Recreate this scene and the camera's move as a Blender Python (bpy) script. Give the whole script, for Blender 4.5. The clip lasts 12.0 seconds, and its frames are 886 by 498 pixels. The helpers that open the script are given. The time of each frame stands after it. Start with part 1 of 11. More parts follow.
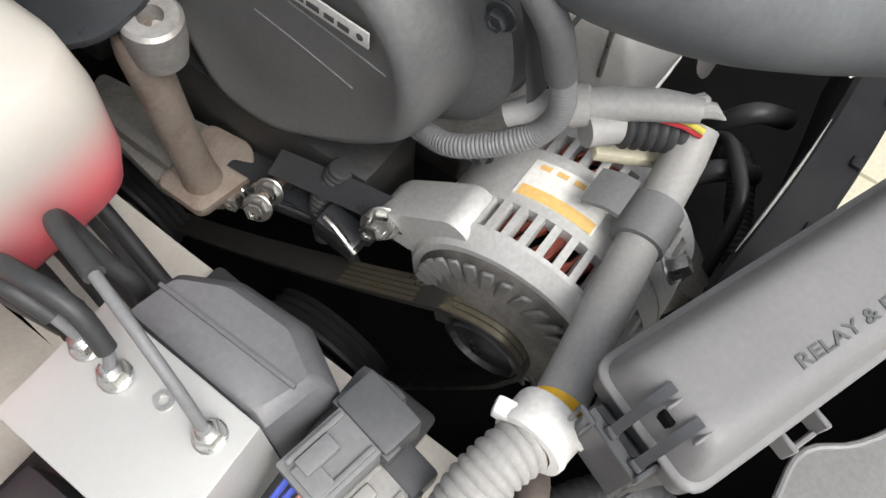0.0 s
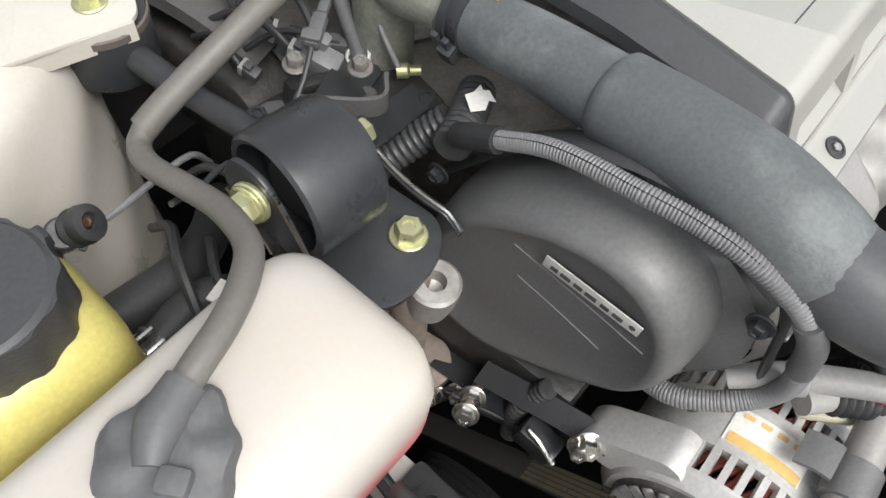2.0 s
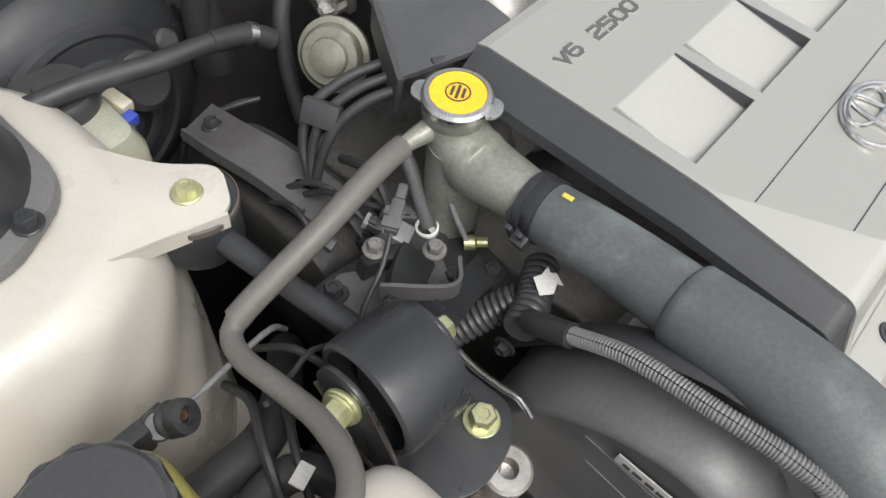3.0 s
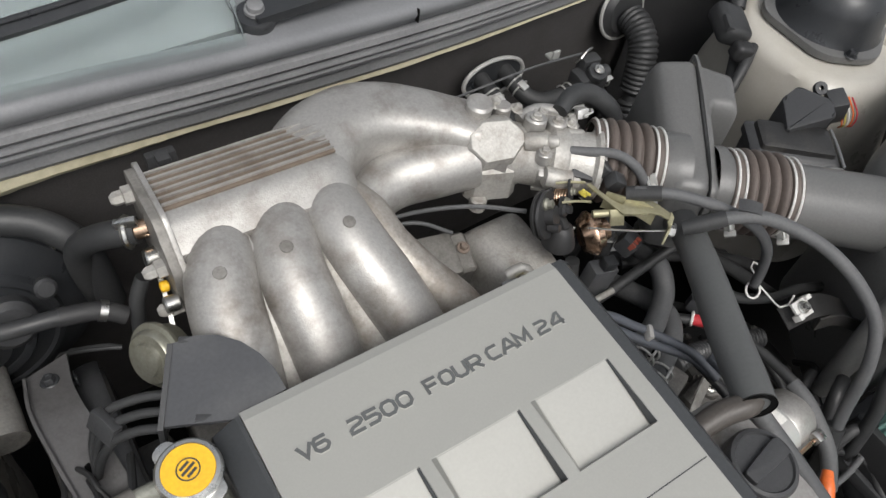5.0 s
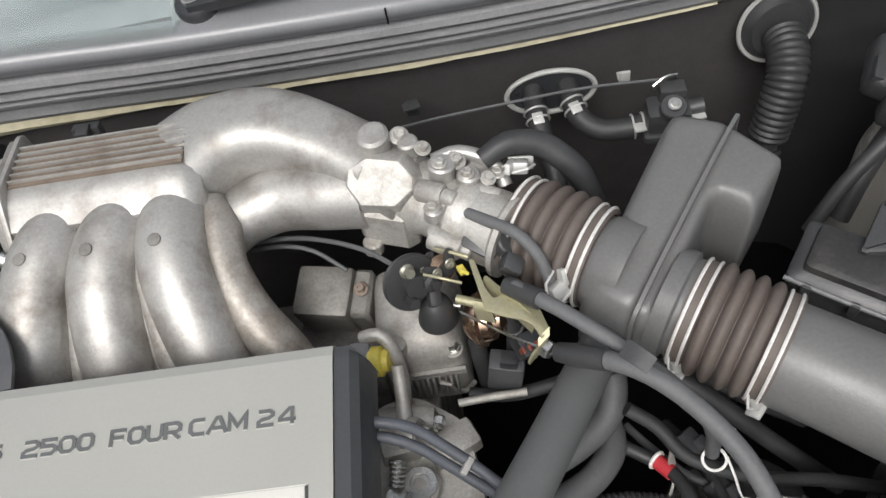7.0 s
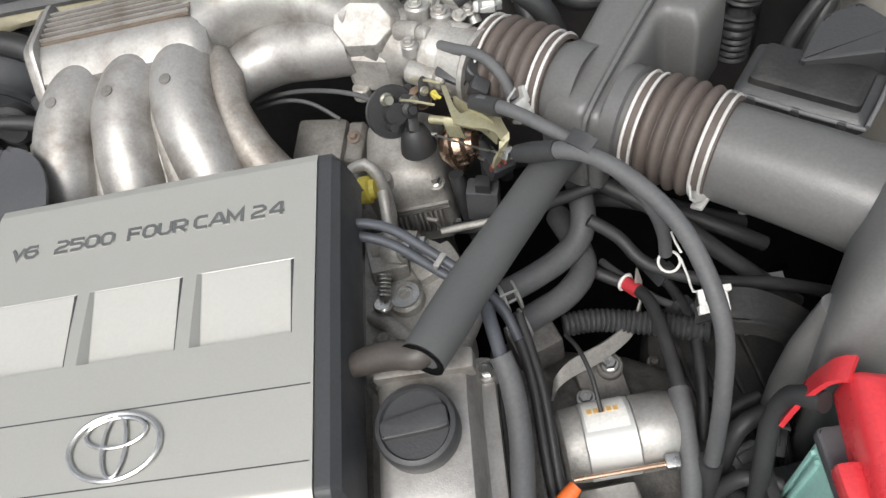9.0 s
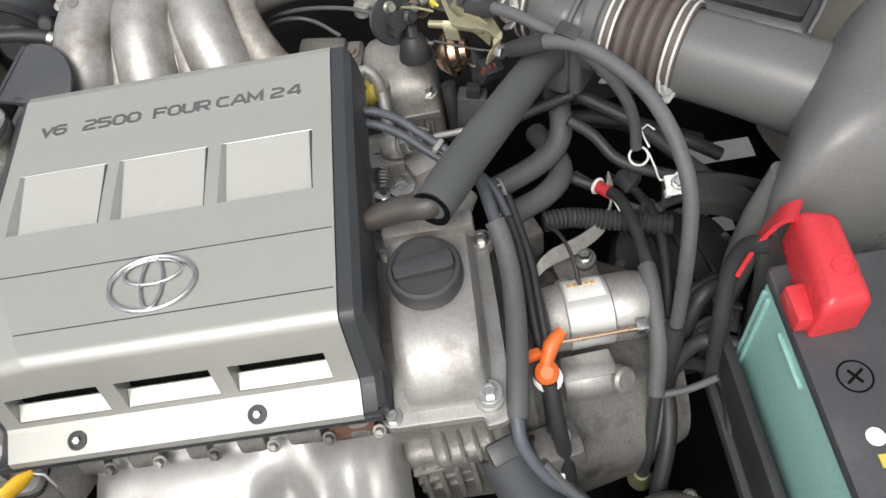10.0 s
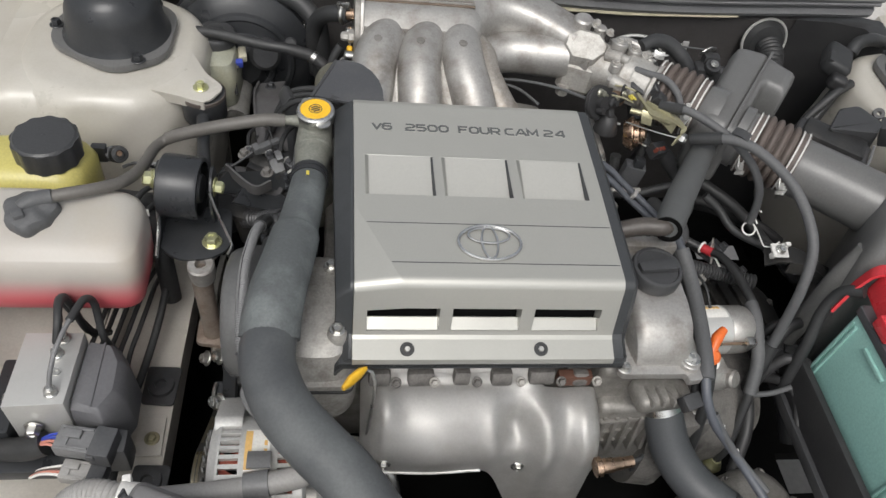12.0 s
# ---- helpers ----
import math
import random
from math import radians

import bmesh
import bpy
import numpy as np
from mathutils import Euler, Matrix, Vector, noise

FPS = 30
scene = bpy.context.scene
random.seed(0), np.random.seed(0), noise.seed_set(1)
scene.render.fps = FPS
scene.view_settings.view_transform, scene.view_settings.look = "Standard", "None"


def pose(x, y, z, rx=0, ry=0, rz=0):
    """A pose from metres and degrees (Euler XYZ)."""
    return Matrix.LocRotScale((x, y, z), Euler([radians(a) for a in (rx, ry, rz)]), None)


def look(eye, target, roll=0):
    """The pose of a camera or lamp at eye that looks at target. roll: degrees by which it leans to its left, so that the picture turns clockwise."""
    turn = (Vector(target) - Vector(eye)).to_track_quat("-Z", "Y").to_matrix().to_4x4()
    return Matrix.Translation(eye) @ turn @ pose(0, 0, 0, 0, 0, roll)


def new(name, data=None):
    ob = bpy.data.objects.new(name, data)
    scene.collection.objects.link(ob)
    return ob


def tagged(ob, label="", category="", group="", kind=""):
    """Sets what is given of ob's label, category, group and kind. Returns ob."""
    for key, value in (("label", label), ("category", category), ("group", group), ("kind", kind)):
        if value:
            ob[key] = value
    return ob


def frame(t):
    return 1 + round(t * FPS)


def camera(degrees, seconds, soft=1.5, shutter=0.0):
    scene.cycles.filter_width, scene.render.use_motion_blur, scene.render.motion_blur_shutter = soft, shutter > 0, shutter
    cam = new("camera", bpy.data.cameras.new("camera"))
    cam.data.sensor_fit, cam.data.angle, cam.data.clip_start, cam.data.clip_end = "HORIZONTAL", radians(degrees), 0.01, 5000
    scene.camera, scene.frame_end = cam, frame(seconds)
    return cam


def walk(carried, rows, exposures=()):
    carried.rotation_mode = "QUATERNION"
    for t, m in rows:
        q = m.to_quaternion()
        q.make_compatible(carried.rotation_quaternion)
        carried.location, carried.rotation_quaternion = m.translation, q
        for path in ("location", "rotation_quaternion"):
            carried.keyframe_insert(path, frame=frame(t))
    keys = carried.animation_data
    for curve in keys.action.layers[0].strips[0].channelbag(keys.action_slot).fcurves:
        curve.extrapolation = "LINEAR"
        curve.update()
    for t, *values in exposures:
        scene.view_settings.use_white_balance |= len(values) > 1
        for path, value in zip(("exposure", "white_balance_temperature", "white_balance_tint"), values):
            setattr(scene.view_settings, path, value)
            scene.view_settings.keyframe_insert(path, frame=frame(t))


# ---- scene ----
cam = camera(61.6, 12.0)
PATH = [
    (0, (-0.497, -0.219, 1.108), (0.308, 0.21, -0.672), 8.6),
    (0.5, (-0.503, -0.209, 1.088), (0.267, 0.147, -0.723), 12.6),
    (1, (-0.516, -0.164, 1.122), (0.279, 0.239, -0.668), 11.4),
    (1.5, (-0.524, -0.116, 1.165), (0.325, 0.367, -0.58), 10.0),
    (2, (-0.536, -0.065, 1.204), (0.373, 0.497, -0.487), 9.2),
    (2.5, (-0.54, -0.017, 1.241), (0.41, 0.604, -0.406), 8.8),
    (3, (-0.52, 0.012, 1.269), (0.453, 0.665, -0.352), 8.6),
    (3.5, (-0.479, 0.023, 1.333), (0.551, 0.73, -0.229), 9.2),
    (3.7, (-0.456, 0.022, 1.358), (0.58, 0.755, -0.188), 9.3),
    (5.3, (-0.138, -0.011, 1.489), (0.582, 0.96, -0.104), 12.7),
    (5.5, (-0.084, -0.012, 1.491), (0.547, 0.998, -0.115), 12.9),
    (6, (0.033, -0.011, 1.496), (0.417, 1.037, -0.163), 7.1),
    (6.5, (0.208, -0.004, 1.472), (0.273, 1.069, -0.214), -5.1),
    (6.7, (0.264, -0.008, 1.451), (0.224, 1.091, -0.219), -9.5),
    (8.5, (0.35, -0.121, 1.437), (0.075, 0.96, -0.223), -20.9),
    (9, (0.346, -0.191, 1.415), (0.085, 0.891, -0.247), -20.8),
    (9.5, (0.342, -0.247, 1.407), (0.139, 0.847, -0.255), -18.1),
    (10, (0.286, -0.339, 1.417), (0.168, 0.769, -0.244), -13.9),
    (10.5, (0.121, -0.413, 1.456), (0.18, 0.72, -0.192), -3.3),
    (11, (-0.062, -0.449, 1.527), (0.167, 0.724, -0.077), 6.9),
    (11.5, (-0.139, -0.5, 1.549), (0.157, 0.735, 0.004), 10.3),
    (12, (-0.185, -0.557, 1.566), (0.122, 0.723, 0.06), 11.4),
]
SKY, SUN = 0.15, 1.38
walk(cam, [(t, look(eye, target, roll)) for t, eye, target, roll in PATH],
     exposures=[(0, 0.80), (1, 0.76), (2.0, 0.84), (2.5, 0.78), (3, 0.62), (3.5, 0.42), (5.5, 0.14), (6.5, 0.30), (8.5, 0.48), (9.5, 0.46), (10.5, 0.44), (11.2, 0.22), (12, 0.06)])

# ---- world and light ----
world = bpy.data.worlds.new("sky")
scene.world = world
world.use_nodes = True
wn, wl = world.node_tree.nodes, world.node_tree.links
sky = wn.new("ShaderNodeTexSky")
sky.sky_type = "NISHITA"
sky.sun_disc = False
sky.sun_elevation, sky.sun_rotation = radians(56), radians(197)
sky.dust_density, sky.ozone_density = 4.0, 1.0
soften = wn.new("ShaderNodeHueSaturation")
soften.inputs["Saturation"].default_value = 0.22
wl.new(sky.outputs[0], soften.inputs["Color"])
# broken high cloud over the whole sky
wco, cloud, cr, cmix = wn.new("ShaderNodeTexCoord"), wn.new("ShaderNodeTexNoise"), wn.new("ShaderNodeMapRange"), wn.new("ShaderNodeMix")
cloud.inputs["Scale"].default_value, cloud.inputs["Detail"].default_value, cloud.inputs["Roughness"].default_value = 3.2, 5, 0.55
wl.new(wco.outputs["Generated"], cloud.inputs["Vector"])
cr.inputs["From Min"].default_value, cr.inputs["From Max"].default_value = 0.36, 0.66
cr.inputs["To Min"].default_value, cr.inputs["To Max"].default_value = 0.58, 1.42
wl.new(cloud.outputs[0], cr.inputs[0])
cmix.data_type, cmix.blend_type = "RGBA", "MULTIPLY"
cmix.inputs["Factor"].default_value = 1.0
wl.new(soften.outputs[0], cmix.inputs["A"])
wl.new(cr.outputs[0], cmix.inputs["B"])
wl.new(cmix.outputs["Result"], wn["Background"].inputs[0])
wn["Background"].inputs[1].default_value = SKY
sun_data = bpy.data.lights.new("sun", "SUN")
sun_data.energy, sun_data.angle, sun_data.color = SUN, radians(28), (1.0, 0.97, 0.93)
sun = new("sun", sun_data)
sun.matrix_world = look((-0.27, -0.87, 1.35), (0, 0, 0))


# ---- materials ----
def material(name, color, rough=0.5, metal=0.0, stain=None, stain_amount=0.35, stain_scale=14.0, grain=0.10,
             grain_scale=320.0, bump=0.15, bump_scale=260.0, coat=0.0, alpha=1.0, spec=0.5, island=0.0, aniso=0.0, stretch=None):
    """Base colour with fine grain and larger stains, uneven gloss and a fine relief."""
    m = bpy.data.materials.new(name)
    m.use_nodes = True
    n, l = m.node_tree.nodes, m.node_tree.links
    b = n["Principled BSDF"]
    co = n.new("ShaderNodeTexCoord")
    src = co.outputs["Object"]
    if stretch:
        mp = n.new("ShaderNodeMapping")
        mp.inputs["Scale"].default_value = stretch
        l.new(src, mp.inputs[0])
        src = mp.outputs[0]
    fine = n.new("ShaderNodeTexNoise")
    fine.inputs["Scale"].default_value, fine.inputs["Detail"].default_value = grain_scale, 3
    wide = n.new("ShaderNodeTexNoise")
    wide.inputs["Scale"].default_value, wide.inputs["Detail"].default_value = stain_scale, 7
    wide.inputs["Roughness"].default_value = 0.62
    l.new(src, fine.inputs["Vector"])
    l.new(co.outputs["Object"], wide.inputs["Vector"])
    ramp = n.new("ShaderNodeMapRange")
    ramp.inputs["From Min"].default_value, ramp.inputs["From Max"].default_value = 0.46, 0.72
    ramp.inputs["To Max"].default_value = stain_amount
    l.new(wide.outputs[0], ramp.inputs[0])
    mix = n.new("ShaderNodeMix")
    mix.data_type = "RGBA"
    mix.inputs["A"].default_value = (*color, 1)
    mix.inputs["B"].default_value = (*(stain or [c * 0.55 for c in color]), 1)
    l.new(ramp.outputs[0], mix.inputs["Factor"])
    gr = n.new("ShaderNodeMapRange")
    gr.inputs["From Min"].default_value, gr.inputs["From Max"].default_value = 0.25, 0.75
    gr.inputs["To Min"].default_value, gr.inputs["To Max"].default_value = 1 - grain, 1 + grain
    l.new(fine.outputs[0], gr.inputs[0])
    mul = n.new("ShaderNodeMix")
    mul.data_type, mul.blend_type = "RGBA", "MULTIPLY"
    mul.inputs["Factor"].default_value = 1.0
    l.new(mix.outputs["Result"], mul.inputs["A"])
    l.new(gr.outputs[0], mul.inputs["B"])
    out = mul.outputs["Result"]
    if island:
        geo = n.new("ShaderNodeNewGeometry")
        ir = n.new("ShaderNodeMapRange")
        ir.inputs["To Min"].default_value, ir.inputs["To Max"].default_value = 1 - island, 1 + island
        l.new(geo.outputs["Random Per Island"], ir.inputs[0])
        m2 = n.new("ShaderNodeMix")
        m2.data_type, m2.blend_type = "RGBA", "MULTIPLY"
        m2.inputs["Factor"].default_value = 1.0
        l.new(out, m2.inputs["A"])
        l.new(ir.outputs[0], m2.inputs["B"])
        out = m2.outputs["Result"]
    l.new(out, b.inputs["Base Color"])
    rr = n.new("ShaderNodeMapRange")
    rr.inputs["From Min"].default_value, rr.inputs["From Max"].default_value = 0.3, 0.7
    rr.inputs["To Min"].default_value, rr.inputs["To Max"].default_value = max(0.03, rough - 0.10), min(1, rough + 0.12)
    l.new(wide.outputs[0], rr.inputs[0])
    l.new(rr.outputs[0], b.inputs["Roughness"])
    b.inputs["Metallic"].default_value = metal
    b.inputs["Specular IOR Level"].default_value = spec
    b.inputs["Coat Weight"].default_value = coat
    b.inputs["Coat Roughness"].default_value = 0.12
    b.inputs["Alpha"].default_value = alpha
    b.inputs["Anisotropic"].default_value = aniso
    if bump:
        rel = n.new("ShaderNodeTexNoise")
        rel.inputs["Scale"].default_value, rel.inputs["Detail"].default_value = bump_scale, 4
        l.new(src, rel.inputs["Vector"])
        bp = n.new("ShaderNodeBump")
        bp.inputs["Strength"].default_value, bp.inputs["Distance"].default_value = bump, 0.0012
        l.new(rel.outputs[0], bp.inputs["Height"])
        l.new(bp.outputs[0], b.inputs["Normal"])
    return m


def glass(name, color, rough=0.0, ior=1.45):
    m = bpy.data.materials.new(name)
    m.use_nodes = True
    b = m.node_tree.nodes["Principled BSDF"]
    b.inputs["Base Color"].default_value = (*color, 1)
    b.inputs["Roughness"].default_value = rough
    b.inputs["Transmission Weight"].default_value = 1.0
    b.inputs["IOR"].default_value = ior
    return m


SILVER = material("silver_plastic", (0.43, 0.427, 0.395), 0.38, 0.45, stain=(0.36, 0.358, 0.335), stain_amount=0.22, stain_scale=6, grain=0.025, grain_scale=500, bump=0.05, bump_scale=900, coat=0.15)
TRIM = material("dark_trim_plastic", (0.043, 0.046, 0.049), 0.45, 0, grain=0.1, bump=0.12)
LETTER = material("dark_lettering", (0.10, 0.105, 0.105), 0.5, 0, bump=0)
CHROME = material("chrome", (0.60, 0.60, 0.59), 0.18, 1.0, stain_amount=0.1, grain=0.02, bump=0)
CAST = material("cast_aluminium", (0.415, 0.404, 0.386), 0.43, 0.6, stain=(0.19, 0.168, 0.145), stain_amount=0.85, stain_scale=21, grain=0.10, bump=0.22, bump_scale=600)
CASTD = material("dull_cast_aluminium", (0.44, 0.428, 0.402), 0.54, 0.5, stain=(0.16, 0.13, 0.10), stain_amount=0.6, stain_scale=30, grain=0.14, bump=0.45, bump_scale=380)
CASTN = material("brown_stained_casting", (0.35, 0.328, 0.298), 0.44, 0.5, stain=(0.16, 0.125, 0.098), stain_amount=0.85, stain_scale=26, grain=0.14, bump=0.4, bump_scale=300)
CASTB = material("stained_cast_iron", (0.29, 0.243, 0.207), 0.55, 0.45, stain=(0.16, 0.10, 0.07), stain_amount=0.7, stain_scale=30, bump=0.45)
STEEL = material("zinc_steel", (0.62, 0.62, 0.60), 0.3, 1.0, stain=(0.35, 0.31, 0.25), stain_amount=0.4, stain_scale=60, bump=0.1)
SHIELD = material("heat_shield_steel", (0.66, 0.65, 0.63), 0.42, 0.45, stain=(0.40, 0.38, 0.35), stain_amount=0.5, stain_scale=14, grain=0.05, bump=0.14, bump_scale=70)
GOLDZ = material("yellow_zinc", (0.62, 0.62, 0.38), 0.34, 0.8, stain=(0.42, 0.43, 0.16), stain_amount=0.6, stain_scale=80, bump=0.1)
BRASS = material("brassy_steel", (0.66, 0.46, 0.33), 0.25, 1.0, stain=(0.35, 0.22, 0.15), stain_amount=0.4, stain_scale=50, bump=0.05)
COPPER = material("copper_winding", (0.36, 0.10, 0.07), 0.35, 0.6, stain=(0.20, 0.05, 0.04), stain_amount=0.7, stain_scale=120, bump=0.4)
PLASTIC = material("black_plastic", (0.045, 0.046, 0.048), 0.39, 0, stain=(0.060, 0.060, 0.060), stain_amount=0.35, stain_scale=12, grain=0.15, bump=0.2, bump_scale=500)
SATIN = material("satin_black_plastic", (0.122, 0.122, 0.120), 0.36, 0, stain=(0.155, 0.154, 0.150), stain_amount=0.4, stain_scale=9, grain=0.1, bump=0.15, bump_scale=600)
GREYP = material("grey_plastic", (0.165, 0.167, 0.170), 0.45, 0, stain=(0.17, 0.17, 0.17), stain_amount=0.35, stain_scale=12, bump=0.2, bump_scale=500)
RUBBER = material("black_rubber", (0.029, 0.030, 0.031), 0.5, 0, stain=(0.058, 0.058, 0.058), stain_amount=0.5, stain_scale=24, grain=0.15, bump=0.2)
DUSTY = material("dusty_rubber", (0.088, 0.096, 0.098), 0.58, 0, stain=(0.235, 0.26, 0.257), stain_amount=0.8, stain_scale=11, grain=0.14, bump=0.3, bump_scale=500)
SLEEVE = material("grey_hose", (0.088, 0.090, 0.093), 0.58, 0, stain=(0.15, 0.15, 0.15), stain_amount=0.4, stain_scale=20, bump=0.15)
FOAM = material("foam_sleeve", (0.082, 0.085, 0.085), 0.60, 0, stain=(0.115, 0.118, 0.116), stain_amount=0.4, stain_scale=12, grain=0.06, bump=0.12)
BROWNR = material("brownish_rubber", (0.108, 0.087, 0.076), 0.62, 0, stain=(0.075, 0.068, 0.062), stain_amount=0.6, stain_scale=28, bump=0.2)
PAINT = material("cream_white_paint", (0.48, 0.459, 0.412), 0.32, 0, stain=(0.38, 0.35, 0.29), stain_amount=0.5, stain_scale=11, grain=0.03, bump=0.04, bump_scale=60, coat=0.2)
RAILP = material("dusty_cream_paint", (0.56, 0.53, 0.48), 0.5, 0, stain=(0.36, 0.33, 0.29), stain_amount=0.45, stain_scale=16, grain=0.06, bump=0.1)
FELT = material("black_felt", (0.060, 0.056, 0.055), 0.85, 0, stain=(0.045, 0.042, 0.040), stain_amount=0.5, stain_scale=14, grain=0.25, grain_scale=600, bump=0.4, bump_scale=700)
BLACKP = material("black_painted_steel", (0.030, 0.032, 0.035), 0.33, 0.1, stain=(0.06, 0.06, 0.06), stain_amount=0.4, stain_scale=18, bump=0.08)
# near black: stands in for shade in depths and openings; also joints, marks
VOID = material("shade_and_mark_black", (0.004, 0.004, 0.004), 0.9, 0, bump=0.1, spec=0.1)
TAPE = material("aged_cream_sealant", (0.50, 0.46, 0.33), 0.6, 0, stain=(0.30, 0.27, 0.17), stain_amount=0.7, stain_scale=40, bump=0.4)
WHITEP = material("white_plastic", (0.78, 0.77, 0.74), 0.4, 0, stain_amount=0.15, bump=0.05)
YELLOW = material("yellow_paint", (0.86, 0.50, 0.03), 0.4, 0, stain_amount=0.25, stain_scale=60, bump=0.05)
YELPL = material("yellow_plastic", (0.62, 0.52, 0.09), 0.4, 0, bump=0.05)
ORANGE = material("orange_plastic", (0.72, 0.15, 0.03), 0.4, 0, stain_amount=0.25, bump=0.1)
RED = material("red_plastic", (0.60, 0.040, 0.050), 0.3, 0, stain_amount=0.2, bump=0.08)
GREEN = material("sea_green_plastic", (0.29, 0.52, 0.468), 0.4, 0, stain=(0.36, 0.56, 0.51), stain_amount=0.25, stain_scale=10, bump=0.08)
FLUID = material("pink_coolant", (0.86, 0.045, 0.11), 0.35, 0, stain_amount=0.2, bump=0)
TANK = material("milky_tank_plastic", (0.46, 0.44, 0.40), 0.36, 0, stain=(0.44, 0.38, 0.27), stain_amount=0.4, stain_scale=9, grain=0.02, bump=0.08, bump_scale=60, alpha=0.9)
tn, tl_ = TANK.node_tree.nodes, TANK.node_tree.links
# the coolant shows pink through the milky wall below its level
wall = tn["Principled BSDF"].inputs["Base Color"].links[0].from_socket
tco, tsep, tlev, tmix = tn.new("ShaderNodeTexCoord"), tn.new("ShaderNodeSeparateXYZ"), tn.new("ShaderNodeMapRange"), tn.new("ShaderNodeMix")
tl_.new(tco.outputs["Object"], tsep.inputs[0])
tl_.new(tsep.outputs["Z"], tlev.inputs[0])
tlev.interpolation_type = "SMOOTHSTEP"
tlev.inputs["From Min"].default_value, tlev.inputs["From Max"].default_value = 0.034, 0.088
tmix.data_type = "RGBA"
tmix.inputs["A"].default_value = (0.70, 0.13, 0.155, 1)
tl_.new(tlev.outputs[0], tmix.inputs["Factor"])
tl_.new(wall, tmix.inputs["B"])
tl_.new(tmix.outputs["Result"], tn["Principled BSDF"].inputs["Base Color"])
OILTANK = material("yellowed_tank_plastic", (0.52, 0.465, 0.15), 0.36, 0, stain=(0.50, 0.40, 0.10), stain_amount=0.5, stain_scale=12, bump=0.1)
BRAKET = material("pale_tank_plastic", (0.34, 0.345, 0.28), 0.4, 0, stain=(0.5, 0.45, 0.25), stain_amount=0.4, bump=0.1)
LABEL = material("white_label", (0.80, 0.79, 0.75), 0.45, 0, stain_amount=0.1, bump=0)
LABELO = material("orange_label_ink", (0.78, 0.50, 0.18), 0.45, 0, bump=0)
ALU = material("machined_aluminium", (0.62, 0.62, 0.60), 0.38, 0.5, stain=(0.52, 0.51, 0.49), stain_amount=0.3, stain_scale=30, grain=0.05, bump=0.12, stretch=(1, 8, 1))
# gold base colour paints the sheen of light on the dark belt
BELT_SHEEN = material("gold_sheen_ribs", (0.20, 0.175, 0.115), 0.30, 0.6, stain=(0.12, 0.11, 0.09), stain_amount=0.8, stain_scale=30, bump=0.2)
BELT = material("ribbed_rubber_belt", (0.035, 0.034, 0.032), 0.45, 0, stain=(0.06, 0.055, 0.045), stain_amount=0.5, stain_scale=60, bump=0.2)
LAMIN = material("dark_laminate", (0.30, 0.28, 0.25), 0.6, 0.5, stain_amount=0.5, grain=0.3, bump=0.5)
RUST = material("rusty_iron", (0.13, 0.062, 0.042), 0.75, 0.2, stain_amount=0.5, bump=0.5)
BRONZE = material("heat_browned_steel", (0.50, 0.36, 0.26), 0.3, 1.0, stain=(0.2, 0.13, 0.09), stain_amount=0.6, stain_scale=90, bump=0.05)
CONCRETE = material("pale_concrete", (0.50, 0.48, 0.45), 0.7, 0, stain_amount=0.3, stain_scale=1.5, grain_scale=60, bump=0.3, bump_scale=40)
PALEZ = material("pale_zinc", (0.40, 0.375, 0.25), 0.36, 0.6, stain=(0.36, 0.33, 0.18), stain_amount=0.5, stain_scale=60, bump=0.1)
TCOV = material("scuffed_black_plastic", (0.105, 0.106, 0.106), 0.40, 0, stain=(0.15, 0.15, 0.148), stain_amount=0.5, stain_scale=10, grain=0.12, bump=0.15, bump_scale=500)
GRIME = material("grimy_aluminium", (0.25, 0.24, 0.222), 0.5, 0.45, stain=(0.10, 0.09, 0.08), stain_amount=0.75, stain_scale=24, grain=0.15, bump=0.4, bump_scale=380)
COWLP = material("satin_cowl_plastic", (0.165, 0.169, 0.177), 0.34, 0, stain=(0.235, 0.239, 0.247), stain_amount=0.5, stain_scale=5, grain=0.06, bump=0.04, coat=0.2)
COWLR = material("weathered_cowl_rubber", (0.195, 0.196, 0.201), 0.55, 0, stain=(0.29, 0.29, 0.29), stain_amount=0.6, stain_scale=10, grain=0.1, bump=0.2)
DGREY = material("dark_grey_plastic", (0.060, 0.062, 0.067), 0.42, 0, stain=(0.12, 0.12, 0.12), stain_amount=0.4, stain_scale=14, bump=0.15)
HOSEL = material("smooth_hose_rubber", (0.062, 0.066, 0.070), 0.52, 0, stain=(0.15, 0.16, 0.16), stain_amount=0.5, stain_scale=9, grain=0.1, bump=0.15)
HOUS = material("dusty_black_housing", (0.140, 0.139, 0.136), 0.33, 0, stain=(0.17, 0.17, 0.166), stain_amount=0.5, stain_scale=7, grain=0.1, bump=0.2, bump_scale=500)
FIELD = material("matt_silver_field", (0.51, 0.505, 0.468), 0.46, 0.4, stain_amount=0.1, stain_scale=8, grain=0.03, bump=0.02)
DIRTY = material("dirt_caked_plastic", (0.022, 0.022, 0.022), 0.5, 0, stain=(0.055, 0.051, 0.046), stain_amount=0.9, stain_scale=22, grain=0.25, bump=0.5, bump_scale=220)
DULLZ = material("dull_green_zinc", (0.33, 0.325, 0.27), 0.36, 0.7, stain=(0.18, 0.17, 0.13), stain_amount=0.6, stain_scale=50, bump=0.1)
PIPEG = material("pale_grey_sleeve", (0.31, 0.305, 0.295), 0.5, 0, stain=(0.33, 0.32, 0.30), stain_amount=0.5, stain_scale=22, bump=0.15)
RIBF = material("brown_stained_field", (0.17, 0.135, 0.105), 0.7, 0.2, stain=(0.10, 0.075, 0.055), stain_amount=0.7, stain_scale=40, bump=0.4)
